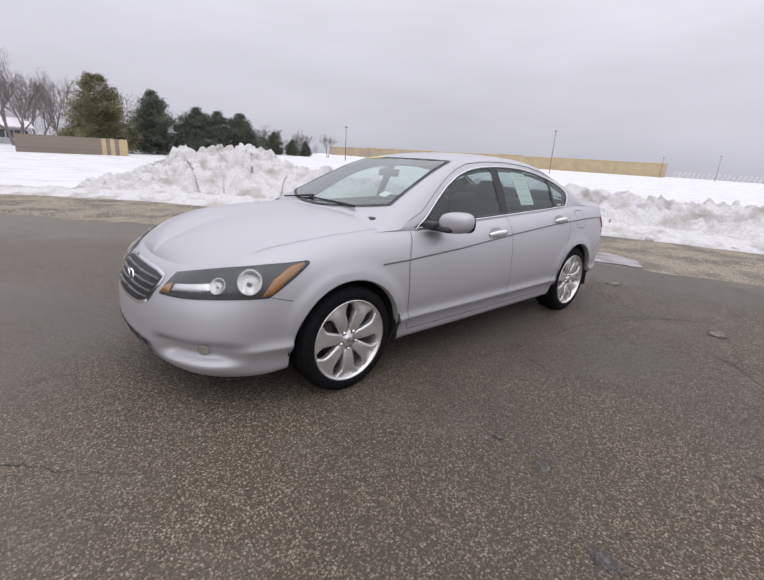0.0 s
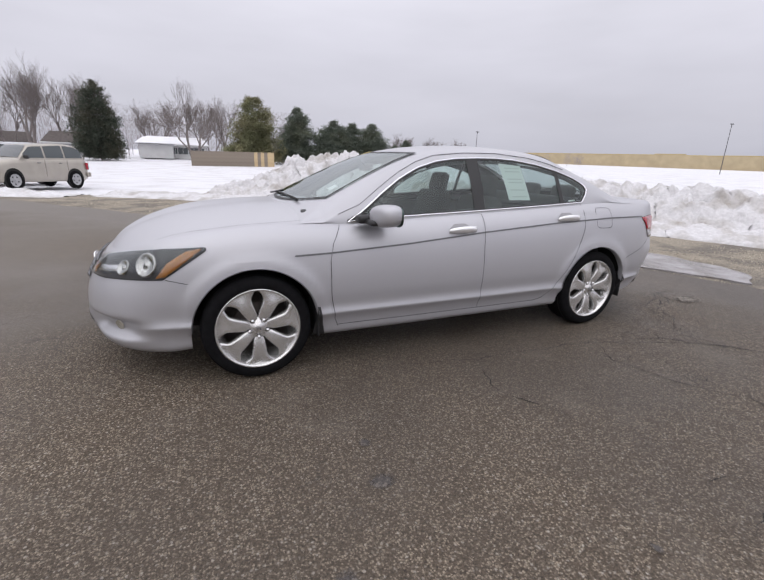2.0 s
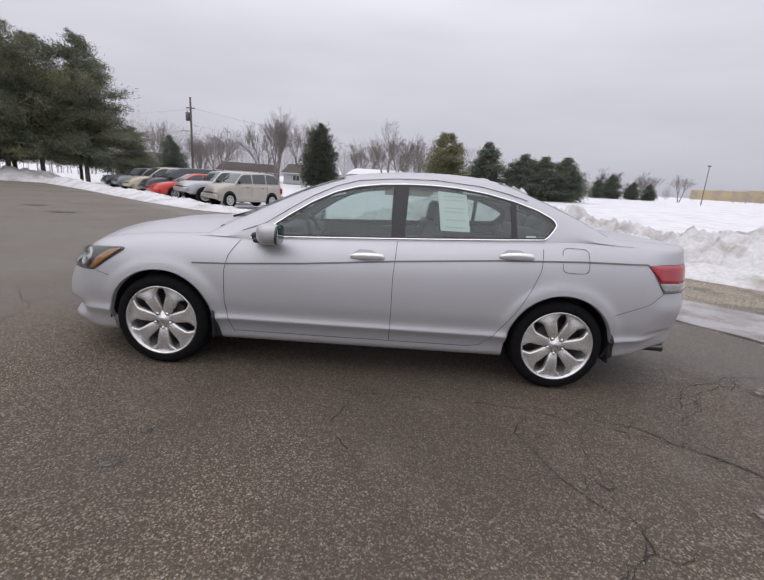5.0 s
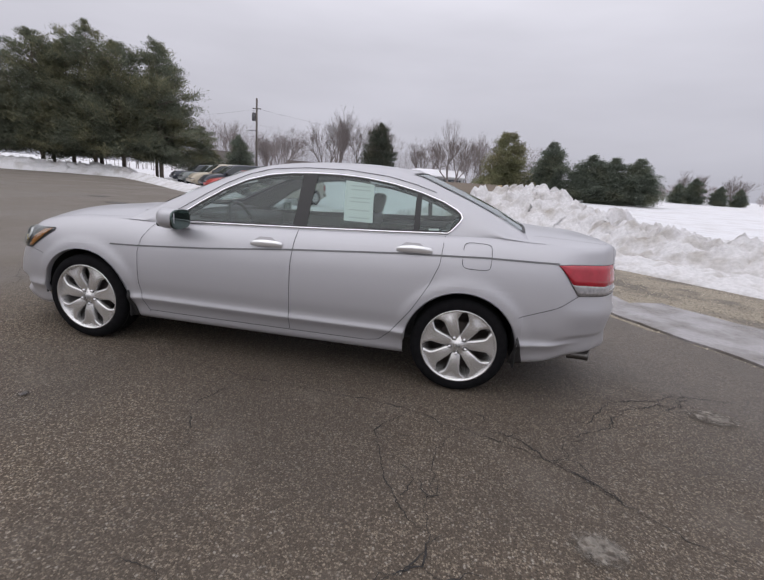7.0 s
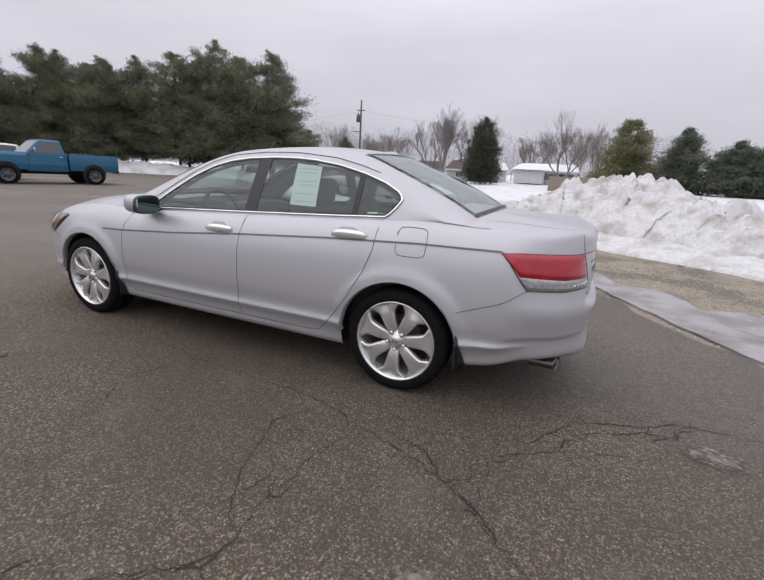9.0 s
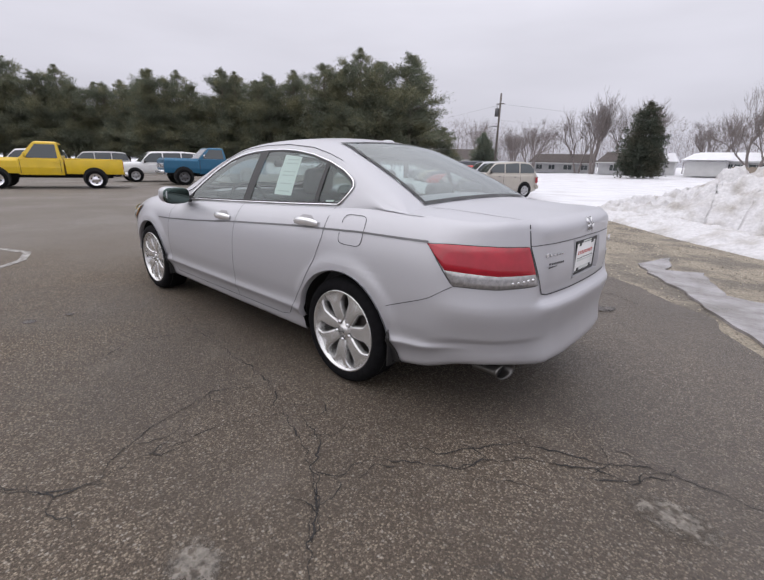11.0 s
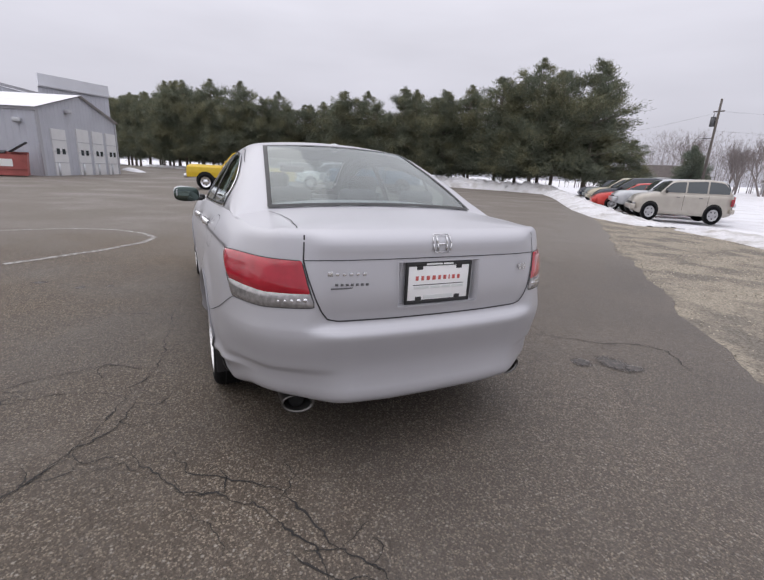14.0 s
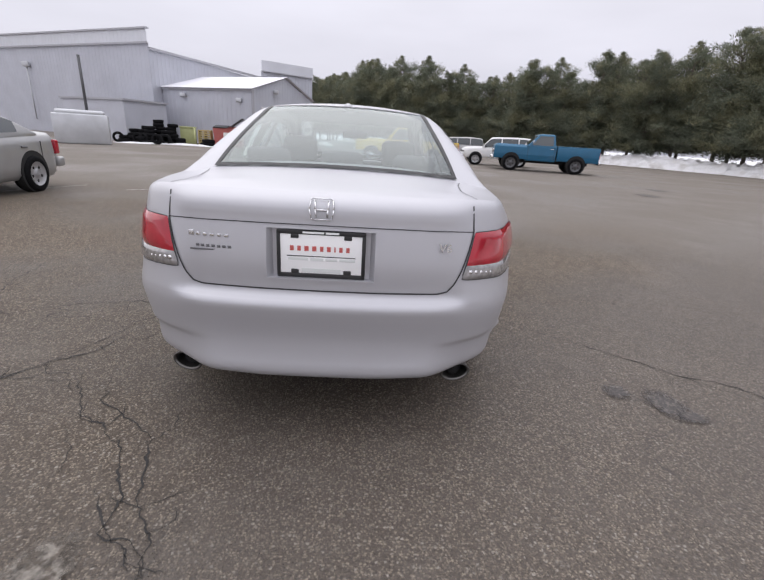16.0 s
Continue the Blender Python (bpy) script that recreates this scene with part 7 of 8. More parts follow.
def conifer_meshes(h, rad, seed, whorls=16, arms=9, clumps=5, needles=60, tuft=0.42, low=0.06, profile=None, droop=0.0, blade=0.045, flat=0.45, thin=0.30):
    """Whorled limbs that carry flat, feathery clumps of thin needle sprays."""
    rng = random.Random(seed)
    g = np.random.default_rng(seed)
    tv, tf = [], []
    tube(tv, tf, Vector((0, 0, -0.3)), Vector((0, 0, h * 0.55)), 0.016 * h, 0.010 * h, 8)
    tube(tv, tf, Vector((0, 0, h * 0.55)), Vector((0, 0, h * 0.985)), 0.010 * h, 0.012, 6)
    C, D, S = [], [], []
    for w in range(whorls):
        t0 = low + (1 - low) * (w + 0.5) / whorls
        big = rng.uniform(0.80, 1.15)
        for k in range(max(4, int(arms * (1 - 0.45 * t0)))):
            t = min(0.985, t0 + rng.gauss(0, 0.35 / whorls))
            a = rng.uniform(0, 2 * math.pi)
            L = max(0.12, rad * profile(t) * big * rng.uniform(0.62, 1.06))
            rise = 0.04 - droop + 0.55 * max(0, t - 0.25) + rng.gauss(0, 0.10)
            p0 = Vector((0, 0, t * h * 0.97))
            d0 = Vector((math.cos(a), math.sin(a), rise)).normalized()
            p1 = p0 + d0 * L + Vector((0, 0, 0.10 * L))
            tube(tv, tf, p0, p1, 0.010 * L + 0.012, 0.008, 3)
            n = max(2, int(round(clumps * (0.45 + 0.75 * L / rad))))
            for c in range(n):
                u = 0.30 + 0.72 * (c + rng.random()) / n
                side = Vector((-d0.y, d0.x, 0)) * rng.gauss(0, 0.20 * L * (1.1 - 0.5 * u))
                if t > 0.55 and rng.random() < thin:
                    continue
                C.append(p0.lerp(p1, u) + side + Vector((0, 0, rng.gauss(0.05, 0.10))))
                D.append((d0 + side * 0.5 / max(0.3, L)).normalized())
                S.append(tuft * rng.uniform(0.75, 1.3) * (0.65 + 0.35 * min(1, L / (0.5 * rad))) * (1 - 0.35 * sstep(0.6, 1.0, t)))
    C, D, S = np.array(C), np.array(D), np.array(S)
    for _ in range(3):   # leader shoot
        C, D, S = np.vstack([C, [[0, 0, h * 0.97]]]), np.vstack([D, [[0, 0, 1]]]), np.append(S, tuft * 0.3)
    c = np.repeat(C, needles, 0)
    d = np.repeat(D, needles, 0)
    s = np.repeat(S, needles)[:, None]
    m = len(c)
    pos = c + g.normal(0, 1, (m, 3)) * s * np.array([0.64, 0.64, 0.64 * flat])
    out = d * 0.7 + g.normal(0, 0.55, (m, 3)) + np.array([0, 0, 0.35])
    out /= np.linalg.norm(out, axis=1, keepdims=True)
    sd = np.cross(out, g.normal(0, 1, (m, 3)))
    sd /= np.linalg.norm(sd, axis=1, keepdims=True) + 1e-9
    ln = s * g.uniform(0.35, 0.72, (m, 1))
    wd = blade * g.uniform(0.7, 1.4, (m, 1))
    V = np.stack([pos - sd * wd, pos + sd * wd, pos + out * ln], 1).reshape(-1, 3)
    F = np.arange(len(V)).reshape(-1, 3)
    return tv, tf, V, F


def conifer(name, label, data, needle, x, y, scale=1.0, turn=0.0, z=None, group="", squash=1.0):
    tr, cr = data
    t = thing(name, label, "tree", group=group)
    a = new("trunk", tr)
    b = new("crown", cr)
    a.parent = b.parent = t
    t.matrix_world = Matrix.LocRotScale((x, y, (ground_height(x, y) if z is None else z) - 0.05), Euler((0, 0, turn)), (scale * squash, scale * squash, scale))
    return t


def conifer_data(nm, h, rad, seed, needle, **kw):
    tv, tf, nv, nf = conifer_meshes(h, rad, seed, **kw)
    return raw_mesh(nm + "_trunk", tv, tf, M_BARK), raw_mesh(nm + "_crown", nv.tolist(), nf.tolist(), needle)


def pine_prof(t):
    """Broad uneven boughs that hold their width far up, then a short ragged top."""
    return (0.84 + 0.16 * sstep(0.0, 0.3, t)) * (1 - t ** 3.0) ** 0.75 * (1 + 0.16 * math.sin(t * 25)) + 0.05


PINE_A = conifer_data("white_pine", 12.2, 3.5, 1, M_NEEDLE, whorls=20, arms=10, clumps=5, needles=80, tuft=0.56, low=0.13, profile=pine_prof, blade=0.026, flat=0.6, thin=0.22)
PINE_B = conifer_data("white_pine", 11.4, 3.6, 2, M_NEEDLE, whorls=18, arms=10, clumps=5, needles=80, tuft=0.58, low=0.15, profile=pine_prof, blade=0.026, flat=0.6, thin=0.30)
PINE_C = conifer_data("white_pine", 12.8, 3.4, 3, M_NEEDLE, whorls=20, arms=9, clumps=5, needles=80, tuft=0.56, low=0.14, profile=lambda t: pine_prof(min(1.0, t * 1.04)), blade=0.024, flat=0.6, thin=0.42)
SPRUCE = conifer_data("dense_evergreen", 9.0, 3.3, 5, M_NEEDLE_D, whorls=20, arms=15, clumps=5, needles=34, tuft=0.42, low=0.02, profile=lambda t: (1 - t ** 3.2) * (0.85 + 0.15 * sstep(0, 0.3, t)) + 0.03, blade=0.055, flat=0.8)
YPINE = conifer_data("young_pine", 8.5, 3.6, 6, M_NEEDLE_Y, whorls=20, arms=12, clumps=6, needles=46, tuft=0.44, low=0.02, profile=lambda t: (1 - t) ** 0.6 * 0.95 + 0.06, blade=0.04, flat=0.9)
DPINE = conifer_data("young_pine", 8.0, 3.1, 7, M_NEEDLE_B, whorls=20, arms=12, clumps=6, needles=46, tuft=0.42, low=0.02, profile=lambda t: (1 - t ** 1.6) ** 0.9 * 0.95 + 0.06, blade=0.04, flat=0.9)

rng = random.Random(11)
line = polyline([(-27.6, 35.0), (-36, 32.5), (-46.6, 26.5), (-60, 18), (-72, 9.5), (-88, 0), (-106, -8), (-122, -17)], 42)
for i, (x, y) in enumerate(line):
    d = (PINE_A, PINE_B, PINE_C)[i % 3]
    sc = rng.uniform(0.94, 1.08) * (1.02 - 0.13 * sstep(1, 9, i) + 0.30 * sstep(14, 26, i))
    conifer("pine_tree", "tall dark green pine in the row along the lot", d, None, x + rng.uniform(-0.8, 0.8), y + rng.uniform(-0.8, 0.8), sc, rng.uniform(0, 6.28), 0.0, "pine row")
for i, (x, y) in enumerate(polyline([(-30.5, 38.0), (-50, 29.0), (-72, 13), (-104, -3)], 20)):
    conifer("pine_tree", "tall dark green pine behind the row along the lot", (PINE_B, PINE_C)[i % 2], None, x + rng.uniform(-1, 1), y + rng.uniform(-1, 1), rng.uniform(0.8, 0.98), rng.uniform(0, 6.28), 0.0, "pine row")
conifer("pine_tree", "low bushy pine at the end of the row", PINE_B, None, -24.6, 38.0, 0.48, 1.0, 0.0, squash=1.2)

conifer("evergreen_tree", "dense dark evergreen standing alone in the snow", SPRUCE, None, -12.1, 70.5, 1.16, 0.4, squash=0.84)
conifer("pine_tree", "yellow-green young pine behind the wooden fence", YPINE, None, 8.4, 66.0, 1.10, 0.0, squash=1.2)
conifer("pine_tree", "dark young pine in the snow field", DPINE, None, 15.2, 67.0, 1.06, 1.0, squash=1.2)
conifer("pine_tree", "dark young pine in the snow field", DPINE, None, 20.6, 66.0, 0.86, 2.2, squash=1.6)
conifer("pine_tree", "dark young pine in the snow field", DPINE, None, 23.9, 66.5, 0.84, 3.0, squash=1.6)
conifer("pine_tree", "dark young pine in the snow field", DPINE, None, 27.2, 65.5, 0.84, 4.1, squash=1.5)
conifer("pine_tree", "small spruce among the bare trees", DPINE, None, -33, 62, 0.85, 0.3)
for i, (x, y, s) in enumerate(((57, 118, 0.62), (61, 119, 0.8), (66, 117, 0.6), (70, 116, 0.55))):
    conifer("pine_tree", "dark far-off pine at the field edge", DPINE, None, x, y, s, i * 1.3, squash=1.3)


def bare_tree_mesh(h, seed, stems=1, spread=0.5, depth=6, bushy=2.6, gnarl=0.0):
    rng = random.Random(seed)
    verts, faces = [], []

    def grow(p, d, L, r, lev):
        n = 2 if lev > 1 else 1
        q = p
        for k in range(n):
            dn = (d + Vector((rng.gauss(0, 0.12), rng.gauss(0, 0.12), rng.gauss(0.05, 0.08)))).normalized()
            e = q + dn * (L / n)
            tube(verts, faces, q, e, r * (1 - 0.25 * k / n), r * (1 - 0.25 * (k + 1) / n), 6 if lev > 4 else (4 if lev > 2 else 3))
            q, d = e, dn
        if lev <= 0:
            return
        m = max(2, int(round(bushy + rng.uniform(-0.8, 0.9))))
        for k in range(m):
            ax = Vector((rng.gauss(0, 1), rng.gauss(0, 1), rng.gauss(0, 1))).cross(d).normalized()
            dd = (d + ax * rng.uniform(0.25, spread) + Vector((0, 0, 0.20))).normalized()
            grow(p.lerp(q, rng.uniform(0.55, 1.0)) if k else q, dd, L * rng.uniform(0.64, 0.9), r * rng.uniform(0.46, 0.66), lev - 1)
    for s in range(stems):
        a = 2 * math.pi * s / stems + rng.random()
        tilt = 0.0 if stems == 1 else 0.28
        grow(Vector((0.25 * math.cos(a) * (stems > 1), 0.25 * math.sin(a) * (stems > 1), -0.3)), Vector((math.cos(a) * tilt, math.sin(a) * tilt, 1)).normalized(), h * 0.24, 0.016 * h, depth)
    zmax = max(v[2] for v in verts)
    k = h / zmax
    return raw_mesh("bare_tree", [(v[0] * k, v[1] * k, v[2] * k) for v in verts], faces, M_TWIG)


BARE_BIG = bare_tree_mesh(11.5, 21, 2, 0.66, 6, 3.3)
BARE_A = bare_tree_mesh(11.0, 22, 2, 0.62, 6, 3.1)
BARE_B = bare_tree_mesh(9.0, 23, 3, 0.60, 5, 3.4)
BARE_C = bare_tree_mesh(12.0, 24, 2, 0.55, 6, 3.1)


def bare_tree(me, x, y, s=1.0, turn=0.0, label="leafless deciduous tree with fine grey-brown twigs"):
    t = tagged(new("bare_tree", me), label, "tree")
    t.matrix_world = Matrix.LocRotScale((x, y, ground_height(x, y)), Euler((0, 0, turn)), (s, s, s))
    return t


bare_tree(BARE_BIG, 0.2, 78, 1.15, 0.3, "broad leafless tree with many upright limbs beside the house")
bare_tree(BARE_A, 7.0, 92, 1.15, 1.1)
bare_tree(BARE_B, 3.5, 90, 1.1, 2.0)
bare_tree(BARE_B, -6.2, 96, 1.25, 4.0)
bare_tree(BARE_A, -19.5, 92, 1.3, 0.2)
bare_tree(BARE_C, -24.5, 90, 1.35, 1.7)
bare_tree(BARE_A, -28.5, 94, 1.2, 2.9)
bare_tree(BARE_C, -17.0, 95, 1.2, 5.1)
bare_tree(BARE_B, -36.0, 88, 1.25, 3.3)
bare_tree(BARE_A, -46.0, 84, 1.1, 0.9)
bare_tree(BARE_C, -41.0, 90, 0.8, 4.4)
bare_tree(BARE_A, -33.0, 72, 0.75, 3.9)
bare_tree(BARE_B, 62, 122, 1.0, 0.5)
bare_tree(BARE_B, 71, 120, 0.9, 1.5)
bare_tree(BARE_A, 79, 117, 0.7, 2.5)


def far_woods(name, path, n, hmin, hmax, material, label, seed):
    """Distant leafless woods as thousands of thin stems and fanned twigs."""
    rng = random.Random(seed)
    P = polyline(path, 400)
    verts, faces = [], []

    def sliver(p, q, w):
        d = (q - p).cross(Vector((rng.gauss(0, 1), rng.gauss(0, 1), 0.2))).normalized() * w
        o = len(verts)
        verts.extend([tuple(p - d), tuple(p + d), tuple(q)])
        faces.append((o, o + 1, o + 2))
    for _ in range(n):
        k = rng.randrange(len(P))
        x, y = P[k][0] + rng.gauss(0, 3.5), P[k][1] + rng.gauss(0, 3.5)
        z = ground_height(x, y) - 0.1
        hh = rng.uniform(hmin, hmax)
        sliver(Vector((x, y, z)), Vector((x + rng.gauss(0, 0.3), y + rng.gauss(0, 0.3), z + hh * 0.95)), 0.09)
        for _ in range(150):
            a, u = rng.uniform(0, 6.28), rng.random() ** 0.5
            f = rng.uniform(0.15, 0.95)
            R = hh * 0.34 * math.sin(math.pi * min(1, 0.15 + 0.85 * f)) ** 0.7
            c = Vector((x + R * u * math.cos(a), y + R * u * math.sin(a), z + hh * f))
            d = Vector((math.cos(a) * 0.6 + rng.gauss(0, 0.3), math.sin(a) * 0.6 + rng.gauss(0, 0.3), rng.uniform(0.5, 1.2))).normalized()
            sliver(c, c + d * rng.uniform(0.5, 1.5), rng.uniform(0.015, 0.035))
    return tagged(new(name, raw_mesh(name, verts, faces, material)), label, "woods", kind="stuff")


far_woods("far_woods", [(-80, 80), (-55, 104), (-20, 118), (10, 121), (32, 132)], 230, 8.0, 13.5, M_WOODS, "leafless woods behind the houses, haze painted into their pale colour", 31)
far_woods("far_brush", [(40, 130), (60, 126), (74, 123)], 60, 2.5, 5.0, M_WOODS_RED, "reddish leafless brush along the far field edge", 32)
far_woods("far_woods", [(60, 190), (110, 170), (160, 140)], 50, 3.0, 5.0, M_WOODS, "far tree line with haze painted into its pale colour", 33)


# ---- distant buildings, fence, poles ----
def prism(name, corners, z0, z1, material, parent):
    bm = bmesh.new()
    lo = [bm.verts.new((x, y, z0)) for x, y in corners]
    hi = [bm.verts.new((x, y, z1)) for x, y in corners]
    n = len(corners)
    for k in range(n):
        bm.faces.new((lo[k], lo[(k + 1) % n], hi[(k + 1) % n], hi[k]))
    bm.faces.new(hi)
    return part(name, bm, material, parent, smooth=False)


def ranch_house(x, y, w, d, wall_h, roof_h, turn, wall, roof_mat, label, windows=((0.25, 1.2), (0.5, 1.4), (0.75, 1.0)), garage=False):
    """A low house whose front faces -y before it is turned."""
    h = thing("house", label, "house", pose(x, y, ground_height(x, y) - 0.05, 0, 0, turn))
    part("wall", box_bm(0, 0, wall_h / 2, w, d, wall_h), wall, h, smooth=False)
    bm = bmesh.new()
    e = 0.5
    rows = [[(-w / 2 - e, -d / 2 - e, wall_h - 0.1), (w / 2 + e, -d / 2 - e, wall_h - 0.1)], [(-w / 2 - e + roof_h * 0.6, 0, wall_h + roof_h), (w / 2 + e - roof_h * 0.6, 0, wall_h + roof_h)], [(-w / 2 - e, d / 2 + e, wall_h - 0.1), (w / 2 + e, d / 2 + e, wall_h - 0.1)]]
    vs = [[bm.verts.new(p) for p in r] for r in rows]
    for i in range(2):
        bm.faces.new((vs[i][0], vs[i][1], vs[i + 1][1], vs[i + 1][0]))
    bm.faces.new((vs[0][0], vs[1][0], vs[2][0])), bm.faces.new((vs[0][1], vs[2][1], vs[1][1]))
    bm.faces.new((vs[0][0], vs[2][0], vs[2][1], vs[0][1]))
    part("roof", bm, roof_mat, h, smooth=False)
    part("fascia", box_bm(0, -d / 2 - e - 0.02, wall_h - 0.14, w + 2 * e, 0.05, 0.2), M_WHITEWALL, h, smooth=False)
    for u, ww in windows:
        wx = -w / 2 + u * w
        win = part("window", box_bm(wx, -d / 2 - 0.02, wall_h * 0.56, ww, 0.08, wall_h * 0.45), M_CARGLASS, h, smooth=False)
        part("frame", box_bm(wx, -d / 2 - 0.07, wall_h * 0.56 + wall_h * 0.235, ww + 0.16, 0.05, 0.08), M_WHITEWALL, win, smooth=False)
        part("frame", box_bm(wx, -d / 2 - 0.07, wall_h * 0.56, 0.06, 0.04, wall_h * 0.45), M_WHITEWALL, win, smooth=False)
    if garage:
        part("garage", box_bm(-w / 2 + 2.4, -d / 2 - 1.5, wall_h / 2, 5.2, 3.2, wall_h), M_WHITEWALL, h, smooth=False)
        bm = bmesh.new()
        r = [(-w / 2 - 0.8, -d / 2 - 3.7, wall_h - 0.05), (-w / 2 + 5.6, -d / 2 - 3.7, wall_h - 0.05), (-w / 2 + 5.0, -d / 2 + 0.5, wall_h + roof_h * 0.8), (-w / 2 + 0.2, -d / 2 + 0.5, wall_h + roof_h * 0.8)]
        bm.faces.new([bm.verts.new(p) for p in r])
        bm.faces.new([bm.verts.new((p[0], p[1], p[2] - 0.25)) for p in r])
        part("garage_roof", bm, M_ROOFSNOW, h, "snow-covered garage roof", smooth=False)
    return h


ranch_house(-2.6, 90, 10.5, 8, 2.5, 1.4, -2, M_WHITEWALL, M_ROOFSNOW, "low white house with a snow-covered roof and garage", ((0.5, 0.6), (0.62, 1.6), (0.8, 1.8), (0.92, 0.8)), True)
ranch_house(-17.0, 88, 10, 7, 2.2, 1.8, 6, M_GREYWALL, M_SHINGLE, "grey-white house with a dark patchy roof behind the parked cars")
ranch_house(-33, 98, 13, 7, 2.1, 1.9, 14, M_GREYWALL, M_SHINGLE, "long low house with a dark roof behind the parked cars", ((0.15, 1.2), (0.35, 1.2), (0.6, 1.6), (0.85, 1.2)))
ranch_house(-38.0, 66, 9, 7, 2.6, 1.8, 28, M_BRICK, M_SHINGLE, "orange brick house with a gable roof")
ranch_house(-16.5, 99, 9, 7, 2.5, 1.6, 6, M_WHITEWALL, M_ROOFSNOW, "far white house with snow on its roof")


fence = thing("wooden_fence", "weathered wooden board fence with newer boards at one end", "fence")
FA, FB = Vector((-0.65, 57.5)), Vector((9.3, 56.2))
n_b = 72
board = box_bm(0, 0, 0.9, 0.145, 0.03, 1.85, bevel=0.006, seg=1)
board_me = bpy.data.meshes.new("board")
board.to_mesh(board_me)
board.free()
board_me.materials.append(M_FENCE)
board_new = board_me.copy()
board_new.materials.clear()
board_new.materials.append(M_FENCE_NEW)
ang = math.atan2(FB.y - FA.y, FB.x - FA.x)
for k in range(n_b):
    p = FA.lerp(FB, k / (n_b - 1))
    ob = new("board", board_new if (k > 50 and (k // 3) % 2 == 0) or k > 66 else board_me)
    ob.parent = fence
    ob.matrix_world = pose(p.x, p.y, ground_height(p.x, p.y) - 0.08 + 0.03 * math.sin(k * 1.7), 0, 0, math.degrees(ang))
for z in (0.5, 1.4):
    bm = bmesh.new()
    cyl_into(bm, (FA.x, FA.y + 0.04, ground_height(*FA) + z), (FB.x, FB.y + 0.04, ground_height(*FB) + z), 0.04, sides=4)
    part("rail", bm, M_FENCE, fence)

# far tan store building
store = thing("store_building", "long low tan building with a stepped flat roof line", "building")
SA, SB = Vector((176, 256)), Vector((282, 78))
steps = [(0.0, 0.13, 4.6), (0.13, 0.16, 5.4), (0.16, 0.55, 5.2), (0.55, 0.62, 5.8), (0.62, 0.70, 5.0), (0.70, 0.86, 5.2), (0.86, 1.0, 5.0)]
nrm = (SB - SA).orthogonal().normalized()
if nrm.dot(SA) < 0:
    nrm = -nrm
for t0, t1, hh in steps:
    a, b = SA.lerp(SB, t0), SA.lerp(SB, t1)
    c, d = b + nrm * 40, a + nrm * 40
    z0 = ground_height(a.x, a.y)
    prism("wall", [(a.x, a.y), (b.x, b.y), (c.x, c.y), (d.x, d.y)], z0 - 2, 7.4 + hh * 0.72, M_TAN, store)
    mid = a.lerp(b, 0.5)
    bm = bmesh.new()
    cyl_into(bm, (a.x, a.y, 7.4 + hh * 0.72), (b.x, b.y, 7.4 + hh * 0.72), 0.18, sides=4)
    part("coping", bm, M_PALLET, store, smooth=False)
fr = thing("white_fence", "long white slatted fence beyond the tan building", "fence")
for k in range(26):
    p = Vector((284, 74)).lerp(Vector((296, 20)), k / 25)
    part("slat", box_bm(p.x, p.y, ground_height(p.x, p.y) + 2.1, 0.3, 1.25, 3.4, pose(0, 0, 0, 18, 0, 12)), M_WHITEWALL, fr, smooth=False)


def lamp_post(x, y, h):
    z = ground_height(x, y)
    t = thing("street_lamp", "tall dark parking-lot lamp post", "lamp post", pose(x, y, z))
    bm = bmesh.new()
    cyl_into(bm, (0, 0, -0.2), (0, 0, h), 0.10, 0.06, 8)
    part("post", bm, M_STEEL, t)
    part("lamp_head", box_bm(0, 0, h + 0.08, 0.7, 0.45, 0.22, bevel=0.05), M_STEEL, t)
    return t


lamp_post(70.5, 96.0, 8.4)
lamp_post(118.4, 61.2, 11.4)
lamp_post(240, 46, 11.0)
lamp_post(232, 66, 9.0)

pole = thing("utility_pole", "weathered wooden utility pole with a transformer and crossarm", "utility pole", pose(-23.2, 47.5, 0))
bm = bmesh.new()
cyl_into(bm, (0, 0, -0.3), (0, 0, 9.85), 0.15, 0.10, 10)
part("post", bm, M_POLE, pole)
bm = bmesh.new()
cyl_into(bm, (-0.32, -0.1, 7.3), (-0.32, -0.1, 8.2), 0.22, 0.22, 12)
cyl_into(bm, (-0.32, -0.1, 8.2), (-0.32, -0.1, 8.45), 0.05, 0.03, 8)
part("transformer", bm, M_STEEL, pole, "dark grey transformer can")
part("lamp_arm", box_bm(-0.6, 0, 6.2, 1.1, 0.07, 0.07), M_STEEL, pole)
part("lamp_head", box_bm(-1.15, 0, 6.15, 0.4, 0.2, 0.12, bevel=0.03), M_GALV, pole)
part("crossarm", box_bm(0, 0, 8.7, 1.0, 0.1, 0.1), M_POLE, pole)
for z0, end in ((8.7, (20, 100, 8.5)), (6.9, (20, 100, 6.8)), (8.6, (-70, 64, 9.0))):
    cu = bpy.data.curves.new("cable", "CURVE")
    cu.dimensions, cu.bevel_depth, cu.bevel_resolution = "3D", 0.007, 0
    sp = cu.splines.new("POLY")
    sp.points.add(16)
    a, b = Vector((0, 0, z0)), Vector((end[0] + 23.2, end[1] - 47.5, end[2]))
    for k in range(17):
        p = a.lerp(b, k / 16)
        sp.points[k].co = (p.x, p.y, p.z - 1.2 * math.sin(math.pi * k / 16), 1)
    cu.materials.append(M_STEEL)
    w = new("cable", cu)
    w.parent = pole


